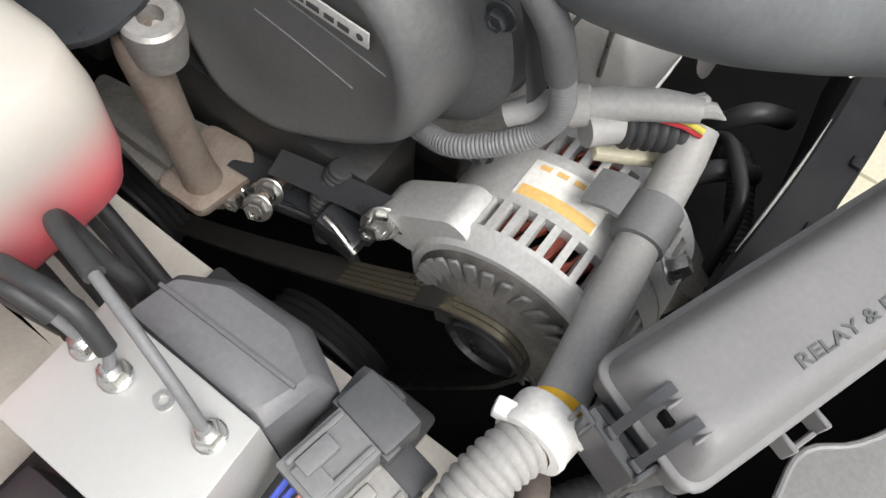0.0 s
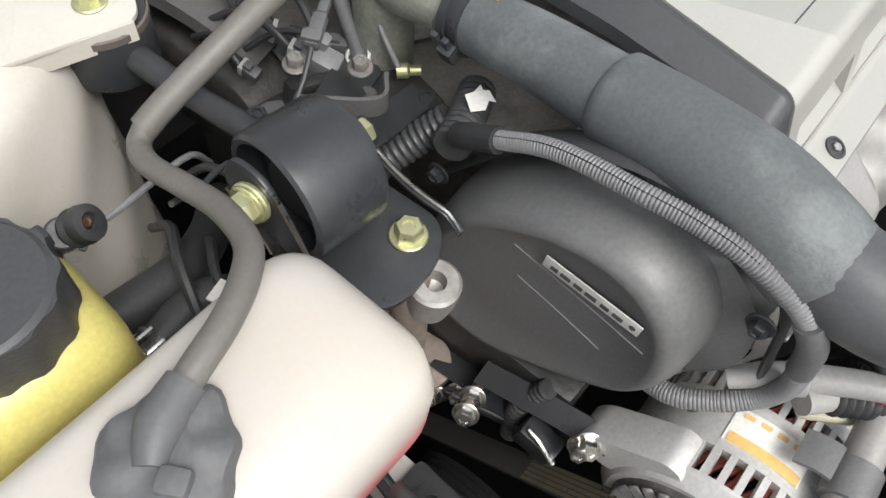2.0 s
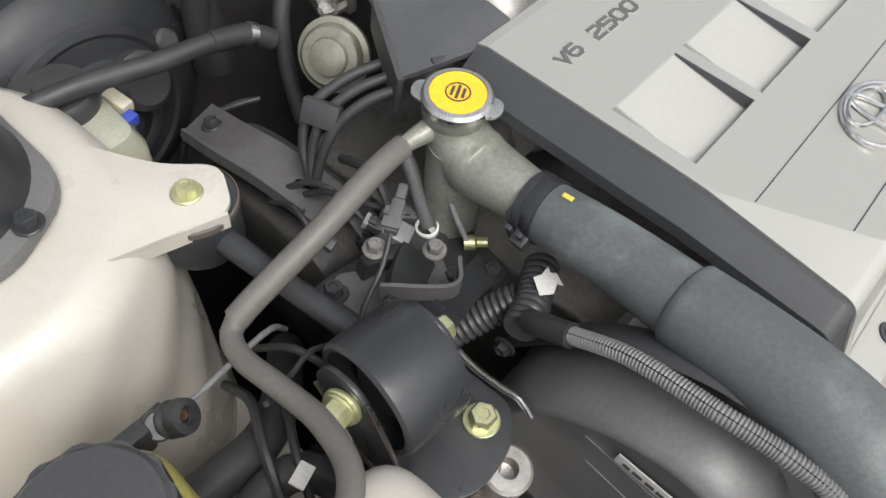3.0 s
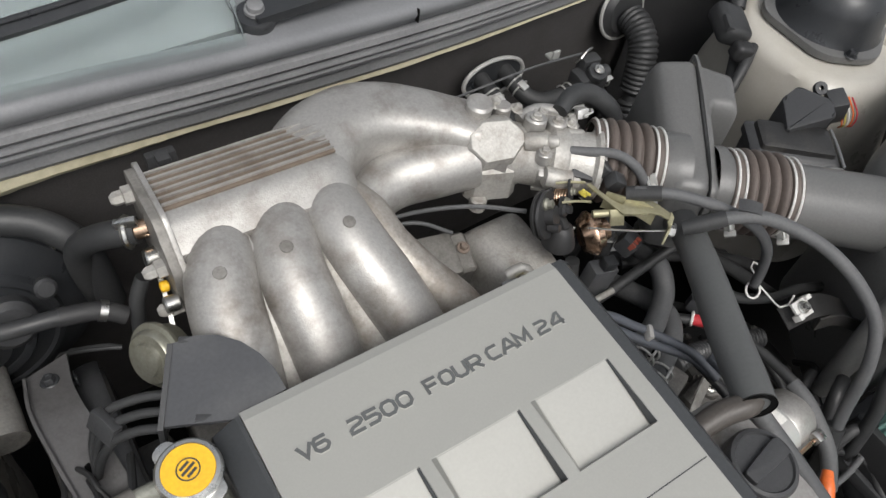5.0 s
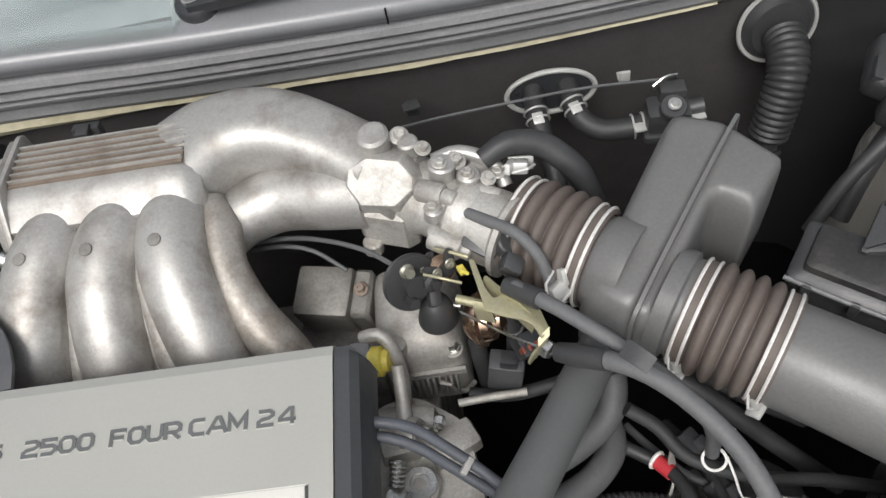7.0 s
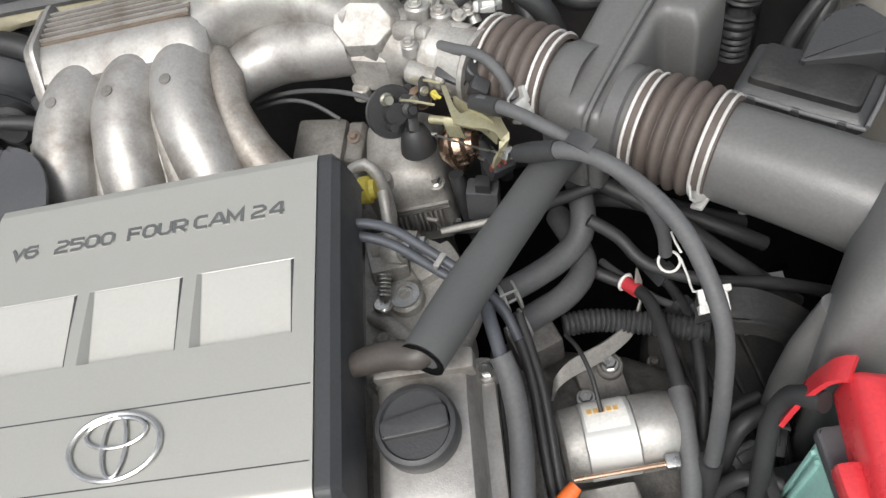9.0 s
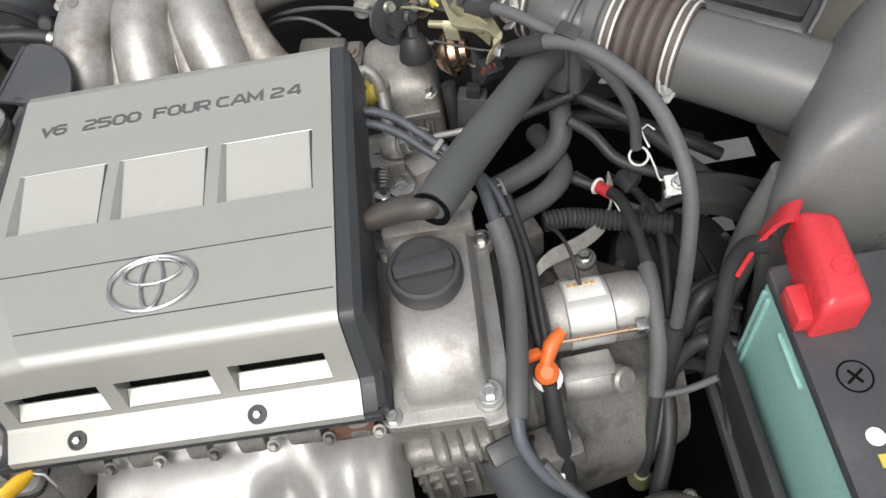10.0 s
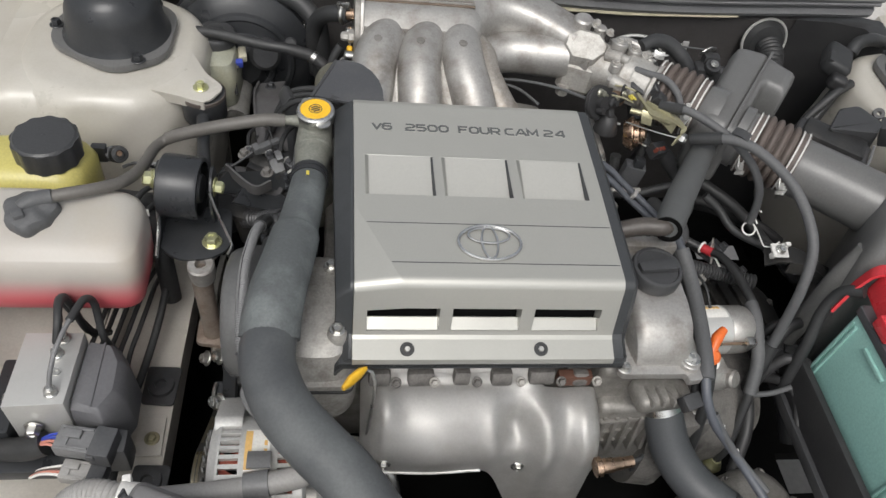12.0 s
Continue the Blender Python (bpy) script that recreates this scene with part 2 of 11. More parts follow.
NECK = material("weathered_neck_alloy", (0.25, 0.252, 0.218), 0.48, 0.35, stain=(0.12, 0.135, 0.122), stain_amount=0.85, stain_scale=34, grain=0.16, bump=0.5, bump_scale=240)
ELBR = material("oily_brown_rubber", (0.060, 0.052, 0.046), 0.45, 0, stain=(0.10, 0.09, 0.08), stain_amount=0.6, stain_scale=40, bump=0.3)
SOOT = material("sooty_casting", (0.185, 0.176, 0.165), 0.6, 0.3, stain=(0.03, 0.028, 0.026), stain_amount=0.8, stain_scale=26, grain=0.2, bump=0.5, bump_scale=300)
BLACKR = material("fresh_black_rubber", (0.027, 0.027, 0.028), 0.5, 0, stain=(0.045, 0.045, 0.045), stain_amount=0.5, stain_scale=24, bump=0.2)
GLASS = glass("windscreen_glass", (0.85, 0.93, 0.92))
# lightened base colour stands in for the sky mirrored in the windscreen
DASH = material("reflection_grey_dashboard", (0.24, 0.245, 0.255), 0.7, 0, stain=(0.17, 0.175, 0.185), stain_amount=0.5, stain_scale=3, grain=0.1, bump=0.1)
BLUEW = material("blue_grey_cable", (0.085, 0.092, 0.107), 0.42, 0, bump=0.05)
OVH = material("warm_grey_hose", (0.118, 0.111, 0.101), 0.52, 0, stain=(0.16, 0.155, 0.145), stain_amount=0.4, stain_scale=20, bump=0.12)
SHRD = material("glossy_black_plastic", (0.010, 0.010, 0.011), 0.42, 0, stain=(0.03, 0.03, 0.03), stain_amount=0.3, stain_scale=20, bump=0.1, spec=0.25)
DULLB = material("dull_grey_steel", (0.105, 0.102, 0.102), 0.45, 0.2, stain=(0.045, 0.042, 0.040), stain_amount=0.6, stain_scale=26, bump=0.2)
ALTC = material("alternator_alloy", (0.54, 0.54, 0.525), 0.5, 0.25, stain=(0.40, 0.39, 0.37), stain_amount=0.4, stain_scale=30, bump=0.2, bump_scale=600)
SOOTF = material("grimy_fins", (0.22, 0.22, 0.215), 0.5, 0.4, stain=(0.08, 0.08, 0.078), stain_amount=0.7, stain_scale=40, bump=0.2)
LIDG = material("weathered_grey_lid", (0.175, 0.172, 0.172), 0.48, 0, stain=(0.25, 0.245, 0.24), stain_amount=0.5, stain_scale=9, grain=0.05, bump=0.15, bump_scale=500)
SALMON = material("salmon_wire", (0.60, 0.26, 0.20), 0.45, 0, bump=0)
PUMPG = material("satin_grey_housing", (0.115, 0.115, 0.122), 0.42, 0, stain=(0.14, 0.14, 0.145), stain_amount=0.4, stain_scale=10, bump=0.15, bump_scale=500)
MACH = material("satin_machined_block", (0.46, 0.46, 0.445), 0.42, 0.35, stain=(0.40, 0.395, 0.38), stain_amount=0.3, stain_scale=30, grain=0.04, bump=0.10, stretch=(1, 8, 1))
SUPP = material("grey_painted_panel", (0.20, 0.198, 0.195), 0.4, 0, stain=(0.25, 0.24, 0.23), stain_amount=0.4, stain_scale=12, bump=0.1)
ZINCW = material("bright_zinc_wire", (0.78, 0.77, 0.74), 0.36, 0.35, stain=(0.60, 0.58, 0.54), stain_amount=0.4, stain_scale=60, bump=0)
LABELD = material("dusty_label", (0.40, 0.395, 0.38), 0.5, 0, stain=(0.28, 0.275, 0.26), stain_amount=0.5, stain_scale=60, bump=0)
BLUEX = material("blue_wire", (0.05, 0.08, 0.42), 0.45, 0, bump=0)
CREAMP = material("cream_plastic", (0.55, 0.52, 0.40), 0.45, 0, stain=(0.42, 0.39, 0.27), stain_amount=0.4, stain_scale=16, bump=0.1)
REDW = material("red_tape", (0.50, 0.04, 0.05), 0.5, 0, bump=0.1)
PRINT = material("printed_ink", (0.05, 0.05, 0.05), 0.5, 0, bump=0)

# ---- building helpers ----
BASE = {}


def link(name, bm, mat, parent=None, base=None, label="", sharp=38):
    me = bpy.data.meshes.new(name)
    bmesh.ops.recalc_face_normals(bm, faces=bm.faces)
    o = BASE[parent] if parent else Vector(base)
    bmesh.ops.translate(bm, verts=bm.verts, vec=-o)
    bm.to_mesh(me)
    bm.free()
    me.polygons.foreach_set("use_smooth", [True] * len(me.polygons))
    me.set_sharp_from_angle(angle=radians(sharp))
    me.materials.append(mat)
    ob = new(name, me)
    BASE[ob] = o
    if parent:
        ob.parent = parent
    else:
        ob.location = o
    if label:
        ob["label"] = label
    return ob


def part(name, bm, mat, parent, label="", sharp=38):
    return link(name, bm, mat, parent, None, label, sharp)


def thing(name, base, label, category, group="", kind=""):
    ob = new(name)
    ob.empty_display_size = 0.01
    ob.location = base
    BASE[ob] = Vector(base)
    return tagged(ob, label, category, group, kind)


def whole(name, bm, mat, base, label, category, group="", kind="", sharp=38):
    return tagged(link(name, bm, mat, None, base, "", sharp), label, category, group, kind)


def B():
    return bmesh.new()


def along(p, d, up=(0, 0, 1)):
    """A pose at p whose z runs along d."""
    z = Vector(d).normalized()
    u = Vector(up)
    if abs(z.dot(u.normalized())) > 0.97:
        u = Vector((0, 1, 0))
    x = u.cross(z).normalized()
    y = z.cross(x)
    m = Matrix((x, y, z)).transposed().to_4x4()
    m.translation = Vector(p)
    return m


def rbox(bm, size, m, bevel=0.003, seg=2):
    """A box centred at m with rounded edges."""
    r = bmesh.ops.create_cube(bm, size=1.0)
    vs = r["verts"]
    bmesh.ops.scale(bm, vec=size, verts=vs)
    if bevel:
        es = list({e for v in vs for e in v.link_edges})
        out = bmesh.ops.bevel(bm, geom=es, offset=min(bevel, min(size) * 0.45), segments=seg, profile=0.6, affect="EDGES")
        vs = list({v for f in out["faces"] for v in f.verts} | {v for v in vs if v.is_valid})
    bmesh.ops.transform(bm, matrix=m, verts=vs)
    return bm


def at(x, y, z, rx=0, ry=0, rz=0):
    return pose(x, y, z, rx, ry, rz)


def lathe(bm, prof, m, n=28):
    """A turned body: rows of (radius, height) about the z of m."""
    rings = []
    for r, z in prof:
        if r < 1e-6:
            rings.append([bm.verts.new(m @ Vector((0, 0, z)))])
        else:
            rings.append([bm.verts.new(m @ Vector((r * math.cos(2 * math.pi * k / n), r * math.sin(2 * math.pi * k / n), z))) for k in range(n)])
    for a, b in zip(rings[:-1], rings[1:]):
        for k in range(n):
            q = [a[k % len(a)], a[(k + 1) % len(a)], b[(k + 1) % len(b)], b[k % len(b)]]
            q = [v for i, v in enumerate(q) if v not in q[:i]]
            if len(q) > 2:
                bm.faces.new(q)
    return bm


def disc(bm, r, h, m, n=28, bevel=0.0015):
    bevel = min(bevel, h * 0.4, r * 0.4)
    return lathe(bm, [(0, 0), (r - bevel, 0), (r, bevel), (r, h - bevel), (r - bevel, h), (0, h)], m, n)


def spline(pts, step, rad=None):
    """Points of a smooth curve through pts, spaced by about step, with the radius at each."""
    p = [Vector(q) for q in pts]
    n = len(p)
    rads = rad if isinstance(rad, (list, tuple)) else [rad] * n
    ext = [p[0] * 2 - p[1]] + p + [p[-1] * 2 - p[-2]]
    out, rr = [], []
    for i in range(n - 1):
        a, b, c, d = ext[i:i + 4]
        k = max(1, int((c - b).length / step))
        for j in range(k):
            t = j / k
            out.append(0.5 * ((2 * b) + (c - a) * t + (2 * a - 5 * b + 4 * c - d) * t * t + (3 * b - a - 3 * c + d) * t ** 3))
            rr.append(rads[i] + (rads[i + 1] - rads[i]) * t)
    out.append(p[-1])
    rr.append(rads[-1])
    return out, rr


def skin(bm, rings, cap=True, closed=True):
    vs = [[bm.verts.new(q) for q in r] for r in rings]
    n = len(vs[0])
    for a, b in zip(vs[:-1], vs[1:]):
        for k in range(n if closed else n - 1):
            bm.faces.new((a[k], a[(k + 1) % n], b[(k + 1) % n], b[k]))
    if cap and closed:
        bm.faces.new(vs[0])
        bm.faces.new(list(reversed(vs[-1])))
    return bm


def sweep(bm, pts, rad, n=14, step=0.008, rib=None, cap=True, flat=None, up=(0, 0, 1)):
    """A tube through pts. rib: (pitch, depth) of rings round it; flat: scales of the section across and upwards."""
    if rib:
        step = rib[0] / 4
    p, r = spline(pts, step, rad)
    t0 = (p[1] - p[0]).normalized()
    u = Vector(up) - t0 * t0.dot(Vector(up))
    u = (u if u.length > 0.05 else Vector((1, 0, 0)) - t0 * t0.x).normalized()
    rings = []
    for i, q in enumerate(p):
        t = (p[min(i + 1, len(p) - 1)] - p[max(i - 1, 0)]).normalized()
        u = (u - t * t.dot(u)).normalized()
        w = t.cross(u)
        rr = r[i] + (rib[1] * (0.0, 0.75, 1.0, 0.75)[i % 4] if rib else 0)
        a, b = flat or (1, 1)
        rings.append([q + (w * math.cos(2 * math.pi * k / n) * a + u * math.sin(2 * math.pi * k / n) * b) * rr for k in range(n)])
    return skin(bm, rings, cap)


def oval(c, u, v, a, b, power=2.0, n=32):
    """A rounded-box section round c with half sizes a along u and b along v."""
    c, u, v = Vector(c), Vector(u).normalized(), Vector(v).normalized()
    out = []
    for k in range(n):
        t = 2 * math.pi * k / n
        s, q = math.sin(t), math.cos(t)
        out.append(c + u * a * math.copysign(abs(q) ** (2 / power), q) + v * b * math.copysign(abs(s) ** (2 / power), s))
    return out


def prism(bm, outline, h, m, bevel=0.002, seg=2):
    """An outline in the xy of m, raised by h, with rounded edges."""
    lo = [bm.verts.new(Vector((x, y, 0))) for x, y in outline]
    f = bm.faces.new(lo)
    ex = bmesh.ops.extrude_face_region(bm, geom=[f])
    hi = [v for v in ex["geom"] if isinstance(v, bmesh.types.BMVert)]
    bmesh.ops.translate(bm, vec=(0, 0, h), verts=hi)
    vs = lo + hi
    if bevel:
        es = list({e for v in vs for e in v.link_edges})
        out = bmesh.ops.bevel(bm, geom=es, offset=bevel, segments=seg, profile=0.6, affect="EDGES")
        vs = list({v for fc in out["faces"] for v in fc.verts} | {v for v in vs if v.is_valid})
    bmesh.ops.transform(bm, matrix=m, verts=vs)
    return bm


def rounded(pts, r, k=5):
    """An outline with its corners rounded by r."""
    out = []
    n = len(pts)
    for i in range(n):
        a, b, c = Vector(pts[i - 1]), Vector(pts[i]), Vector(pts[(i + 1) % n])
        d0, d1 = a - b, c - b
        rr = min(r, d0.length * 0.45, d1.length * 0.45)
        p0, p1 = b + d0.normalized() * rr, b + d1.normalized() * rr
        for j in range(k + 1):
            t = j / k
            q = p0 * (1 - t) ** 2 + b * 2 * t * (1 - t) + p1 * t * t
            out.append((q.x, q.y))
    return out


def plate(bm, pts, thick, normal_up=(0, 0, 1)):
    """A flat sheet through 3D corner points with a thickness along its normal."""
    p = [Vector(q) for q in pts]
    nrm = (p[1] - p[0]).cross(p[2] - p[1]).normalized()
    if nrm.dot(Vector(normal_up)) < 0:
        nrm = -nrm
    lo = [bm.verts.new(q) for q in p]
    hi = [bm.verts.new(q + nrm * thick) for q in p]
    bm.faces.new(hi)
    bm.faces.new(list(reversed(lo)))
    n = len(p)
    for k in range(n):
        bm.faces.new((lo[k], lo[(k + 1) % n], hi[(k + 1) % n], hi[k]))
    return bm


def strip(bm, pts, width_dir, width, thick, step=0.005):
    """A bent flat bar through pts."""
    p, _ = spline(pts, step, 0)
    w = Vector(width_dir).normalized()
    rings = []
    for i, q in enumerate(p):
        t = (p[min(i + 1, len(p) - 1)] - p[max(i - 1, 0)]).normalized()
        nrm = t.cross(w).normalized()
        a, b = w * width / 2, nrm * thick / 2
        rings.append([q - a - b, q + a - b, q + a + b, q - a + b])
    return skin(bm, rings)


def hexhead(bm, m, r=0.007, h=0.006, flange=0.0):
    """A hexagonal bolt head, on a washer flange where one is given."""
    z = 0
    if flange:
        disc(bm, flange, 0.0022, m, 20, 0.0008)
        z = 0.0020
    lathe(bm, [(0, z), (r, z), (r, z + h * 0.8), (r * 0.84, z + h), (r * 0.5, z + h), (r * 0.42, z + h * 0.85), (0, z + h * 0.85)], m, 6)
    return bm


def ring(bm, R, r, m, n=32, k=8, sx=1.0, sy=1.0):
    vs = [[bm.verts.new(m @ Vector((R * sx * math.cos(a) + r * math.cos(b) * math.cos(a),
           R * sy * math.sin(a) + r * math.cos(b) * math.sin(a), r * math.sin(b)))) for b in [2 * math.pi * j / k for j in range(k)]] for a in [2 * math.pi * i / n for i in range(n)]]
    for i in range(n):
        for j in range(k):
            bm.faces.new((vs[i][j], vs[(i + 1) % n][j], vs[(i + 1) % n][(j + 1) % k], vs[i][(j + 1) % k]))
    return bm


def text(name, body, size, m, mat, parent, width=None, depth=0.0006, align="LEFT", bold=0.0):
    cu = bpy.data.curves.new(name, "FONT")
    cu.body, cu.size, cu.extrude, cu.align_x, cu.offset = body, size, depth, align, bold
    ob = bpy.data.objects.new(name, cu)
    scene.collection.objects.link(ob)
    bpy.context.view_layer.update()
    me = bpy.data.meshes.new_from_object(ob.evaluated_get(bpy.context.evaluated_depsgraph_get()))
    bpy.data.objects.remove(ob)
    bm = B()
    bm.from_mesh(me)
    bpy.data.meshes.remove(me)
    if width:
        xs = [v.co.x for v in bm.verts]
        for v in bm.verts:
            v.co.x = (v.co.x - min(xs)) * width / (max(xs) - min(xs))
    bmesh.ops.transform(bm, matrix=m, verts=bm.verts)
    return part(name, bm, mat, parent)


def bolt(name, p, d, mat, label, r=0.007, h=0.006, flange=0.011, group=""):
    return whole(name, hexhead(B(), along(p, d), r, h, flange), mat, p, label, "bolt", group)


def hose(name, pts, rad, mat, label, category="hose", **kw):
    return whole(name, sweep(B(), pts, rad, **kw), mat, pts[0], label, category)

# ---- setting: ground and car body round the engine bay ----
bm = B()
bmesh.ops.create_grid(bm, x_segments=2, y_segments=2, size=600)
whole("ground", bm, CONCRETE, (0, 0, 0), "pale grey concrete ground round the car", "ground", kind="structure")

COWL = [(-0.86, 0.565, 0.925), (-0.5, 0.585, 0.908), (-0.175, 0.611, 0.880), (0.0, 0.63, 0.857), (0.243, 0.645, 0.842), (0.40, 0.660, 0.833),
        (0.555, 0.669, 0.834), (0.70, 0.672, 0.842), (0.85, 0.66, 0.858)]
cowl_line = spline(COWL, 0.012, 0)[0]


def cowl_sweep(bm, profile, x0=-9, x1=9):
    """A profile of (forward, up) offsets carried along the cowl's line."""
    rings = [[q + Vector((0, dy, dz)) for dy, dz in profile] for q in cowl_line if x0 <= q.x <= x1]
    return skin(bm, rings)


whole("firewall", cowl_sweep(B(), [(0.0, 0.0), (0.004, -0.02), (0.012, -0.10), (0.03, -0.55), (0.06, -0.55), (0.06, 0.0)]), FELT, (0, 0.65, 0.35),
      "matt black felt-covered firewall behind the engine", "firewall", kind="structure")
cowl = thing("cowl", (0.1, 0.62, 0.84), "dark grey cowl with rubber weatherstrip below the windscreen", "cowl", kind="structure")
bm = B()
rng = random.Random(4)
rings = []
for q in spline(COWL, 0.012, 0)[0]:
    if -0.70 <= q.x <= 0.60:
        w = 0.75 + 1.3 * max(0, min(1, (-0.05 - q.x) / 0.4)) - 0.42 * max(0, (q.x - 0.25) / 0.35)
        w *= 1 + 0.08 * math.sin(q.x * 37) + 0.05 * rng.uniform(-1, 1)
        rings.append([q + Vector((0, dy, 0.0145 + (dz - 0.0145) * w)) for dy, dz in ((0.002, -0.004), (-0.007, -0.002), (-0.012, 0.005), (-0.010, 0.012), (-0.003, 0.0155), (0.012, 0.014))])
skin(bm, rings)
part("sealant", bm, TAPE, cowl, "aged cream sealant strip")
part("lower_lip", cowl_sweep(B(), [(0.004, 0.012), (-0.010, 0.013), (-0.016, 0.022), (-0.015, 0.034), (0.0, 0.040), (0.03, 0.03)]), COWLR, cowl)
part("weatherstrip", cowl_sweep(B(), [(0.0, 0.040), (-0.016, 0.041), (-0.024, 0.045), (-0.026, 0.050), (-0.021, 0.053), (-0.027, 0.056), (-0.030, 0.061), (-0.029, 0.065), (-0.023, 0.067), (-0.029, 0.070), (-0.033, 0.076),
                                      (-0.031, 0.083), (-0.025, 0.087), (-0.018, 0.089), (0.0, 0.088)]), COWLR, cowl, "grey rubber weatherstrip", sharp=30)
part("cowl_panel", cowl_sweep(B(), [(-0.014, 0.089), (-0.033, 0.094), (-0.040, 0.108), (-0.037, 0.116), (-0.030, 0.119), (-0.014, 0.122), (-0.014, 0.10)]), COWLP, cowl, sharp=60)
part("cowl_top", cowl_sweep(B(), [(-0.0135, 0.1215), (0.045, 0.1300), (0.085, 0.140), (0.085, 0.118), (-0.0135, 0.110)], 0.012, 9), COWLP, cowl)
bm = B()
for q in cowl_line:
    if abs(q.x - 0.225) < 0.016:
        rbox(bm, (0.0016, 0.010, 0.018), at(0.225, q.y - 0.036, q.z + 0.106), 0.0004)
        break
part("panel_joint", bm, VOID, cowl)
# air intake mesh beside the wiper
bm = B()
for k in range(46):
    x = 0.042 + k * 0.0036
    rbox(bm, (0.0010, 0.034, 0.0012), at(x, 0.628 + (x - 0.04) * 0.04, 0.9735 - (x - 0.04) * 0.055, 8, 0, 3), 0)
for k in range(10):
    rbox(bm, (0.166, 0.0010, 0.0012), at(0.123, 0.615 + k * 0.0036, 0.9665 + k * 0.0006, 0, 3.2, 2.5), 0)
part("intake_mesh", bm, BLACKP, cowl, "black intake mesh")
bm = B()
plate(bm, [(0.040, 0.609, 0.9655), (0.206, 0.616, 0.9565), (0.206, 0.650, 0.9625), (0.040, 0.643, 0.9715)], 0.0015)
part("mesh_backing", bm, VOID, cowl)
# windscreen with the dashboard behind it
ws = thing("window_1", (0.1, 0.68, 0.98), "raked windscreen glass above the cowl", "windscreen", kind="structure")
def screen(off):
    out = []
    for q in cowl_line:
        k = max(0.0, min(1.0, (q.x - 0.018) / 0.014))
        dy = -0.032 + 0.110 * k
        out.append((q.x, q.y + dy, q.z + 0.1205 + (dy + 0.032) * 0.14 + off))
    return out
bm = B()
lo, up = screen(0), [(x * 0.86 + 0.02, y + 0.60, z + 0.36) for x, y, z in screen(0)]
skin(bm, [[Vector(a), Vector(b), Vector(b) - Vector((0, -0.002, 0.005)), Vector(a) - Vector((0, -0.002, 0.005))] for a, b in zip(lo, up)])
pane = part("pane", bm, GLASS, ws)
pane.visible_shadow = False
# the dashboard's pale colour makes up for reflected sky in the pane
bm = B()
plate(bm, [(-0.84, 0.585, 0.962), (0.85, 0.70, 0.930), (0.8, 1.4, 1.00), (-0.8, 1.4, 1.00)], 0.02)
whole("dashboard", bm, DASH, (0, 1, 0.93), "grey dashboard behind the windscreen, lightened for the sky's reflection", "dashboard", kind="structure")

# ---- wiper ----
wip = thing("wiper", (0.035, 0.63, 0.975), "black wiper arm on its pivot above the cowl", "wiper")
bm = B()
lathe(bm, [(0, 0), (0.021, 0), (0.022, 0.018), (0.020, 0.0215), (0.010, 0.023), (0, 0.023)], along((0.034, 0.633, 0.968), (0, -0.15, 1)))
part("pivot", bm, BLACKP, wip)
bm = B()
lathe(bm, [(0.0115, 0.0), (0.0115, 0.004), (0.0095, 0.005), (0.0088, 0.010), (0.006, 0.012), (0, 0.012)], along((0.034, 0.629, 0.9915), (0, -0.15, 1)), 20)
part("nut_cap", bm, GREYP, wip)
bm = B()
strip(bm, [(0.030, 0.629, 0.990), (0.09, 0.632, 0.992), (0.20, 0.643, 0.991), (0.34, 0.665, 0.994), (0.5, 0.69, 1.0)], (0, 1, 0.1), 0.033, 0.011)
part("arm", bm, BLACKP, wip)
bm = B()
strip(bm, [(-0.36, 0.592, 1.047), (-0.192, 0.628, 1.035), (-0.12, 0.643, 1.032), (-0.03, 0.664, 1.028)], (0.2, 1, 0.5), 0.013, 0.008)
sweep(bm, [(-0.36, 0.594, 1.056), (-0.192, 0.631, 1.043), (-0.12, 0.646, 1.040), (-0.03, 0.667, 1.036)], 0.003, 8)
whole("windscreen_wiper", bm, BLACKP, (-0.19, 0.628, 1.03), "black wiper blade lying on the windscreen", "wiper")

# ---- sides of the bay ----
bm = B()
skin(bm, [[Vector((-0.62, y, 0.30)), Vector((-0.615, y, 0.60)), Vector((-0.635, y, 0.80)), Vector((-0.66, y, 0.86)), Vector((-0.74, y, 0.88)), Vector((-0.80, y, 0.90)), Vector((-0.95, y, 0.88)), Vector((-0.95, y, 0.30))]
          for y in (-0.75, -0.3, 0.1, 0.3, 0.45, 0.62)])
whole("inner_fender_left", bm, PAINT, (-0.7, 0, 0.3), "cream white painted inner fender", "fender", kind="structure")
bm = B()
skin(bm, [[Vector((x, y, 0.30)), Vector((x, y, 0.60)), Vector((x - 0.01, y, 0.84)), Vector((x, y, 0.87)), Vector((x + 0.05, y, 0.885)), Vector((1.15, y, 0.87)), Vector((1.15, y, 0.30))]
          for y, x in ((-0.75, 0.98), (-0.3, 0.98), (0.1, 0.98), (0.30, 0.96), (0.46, 0.88), (0.55, 0.865), (0.66, 0.88))])
whole("inner_fender_right", bm, PAINT, (1.0, 0, 0.3), "cream white painted fender edge", "fender", kind="structure")
# added floor, its near-black colour stands in for the deep shade under the engine
ut = thing("undertray", (0.1, 0, 0.28), "near-black floor standing in for the shade below the engine", "undertray", kind="structure")
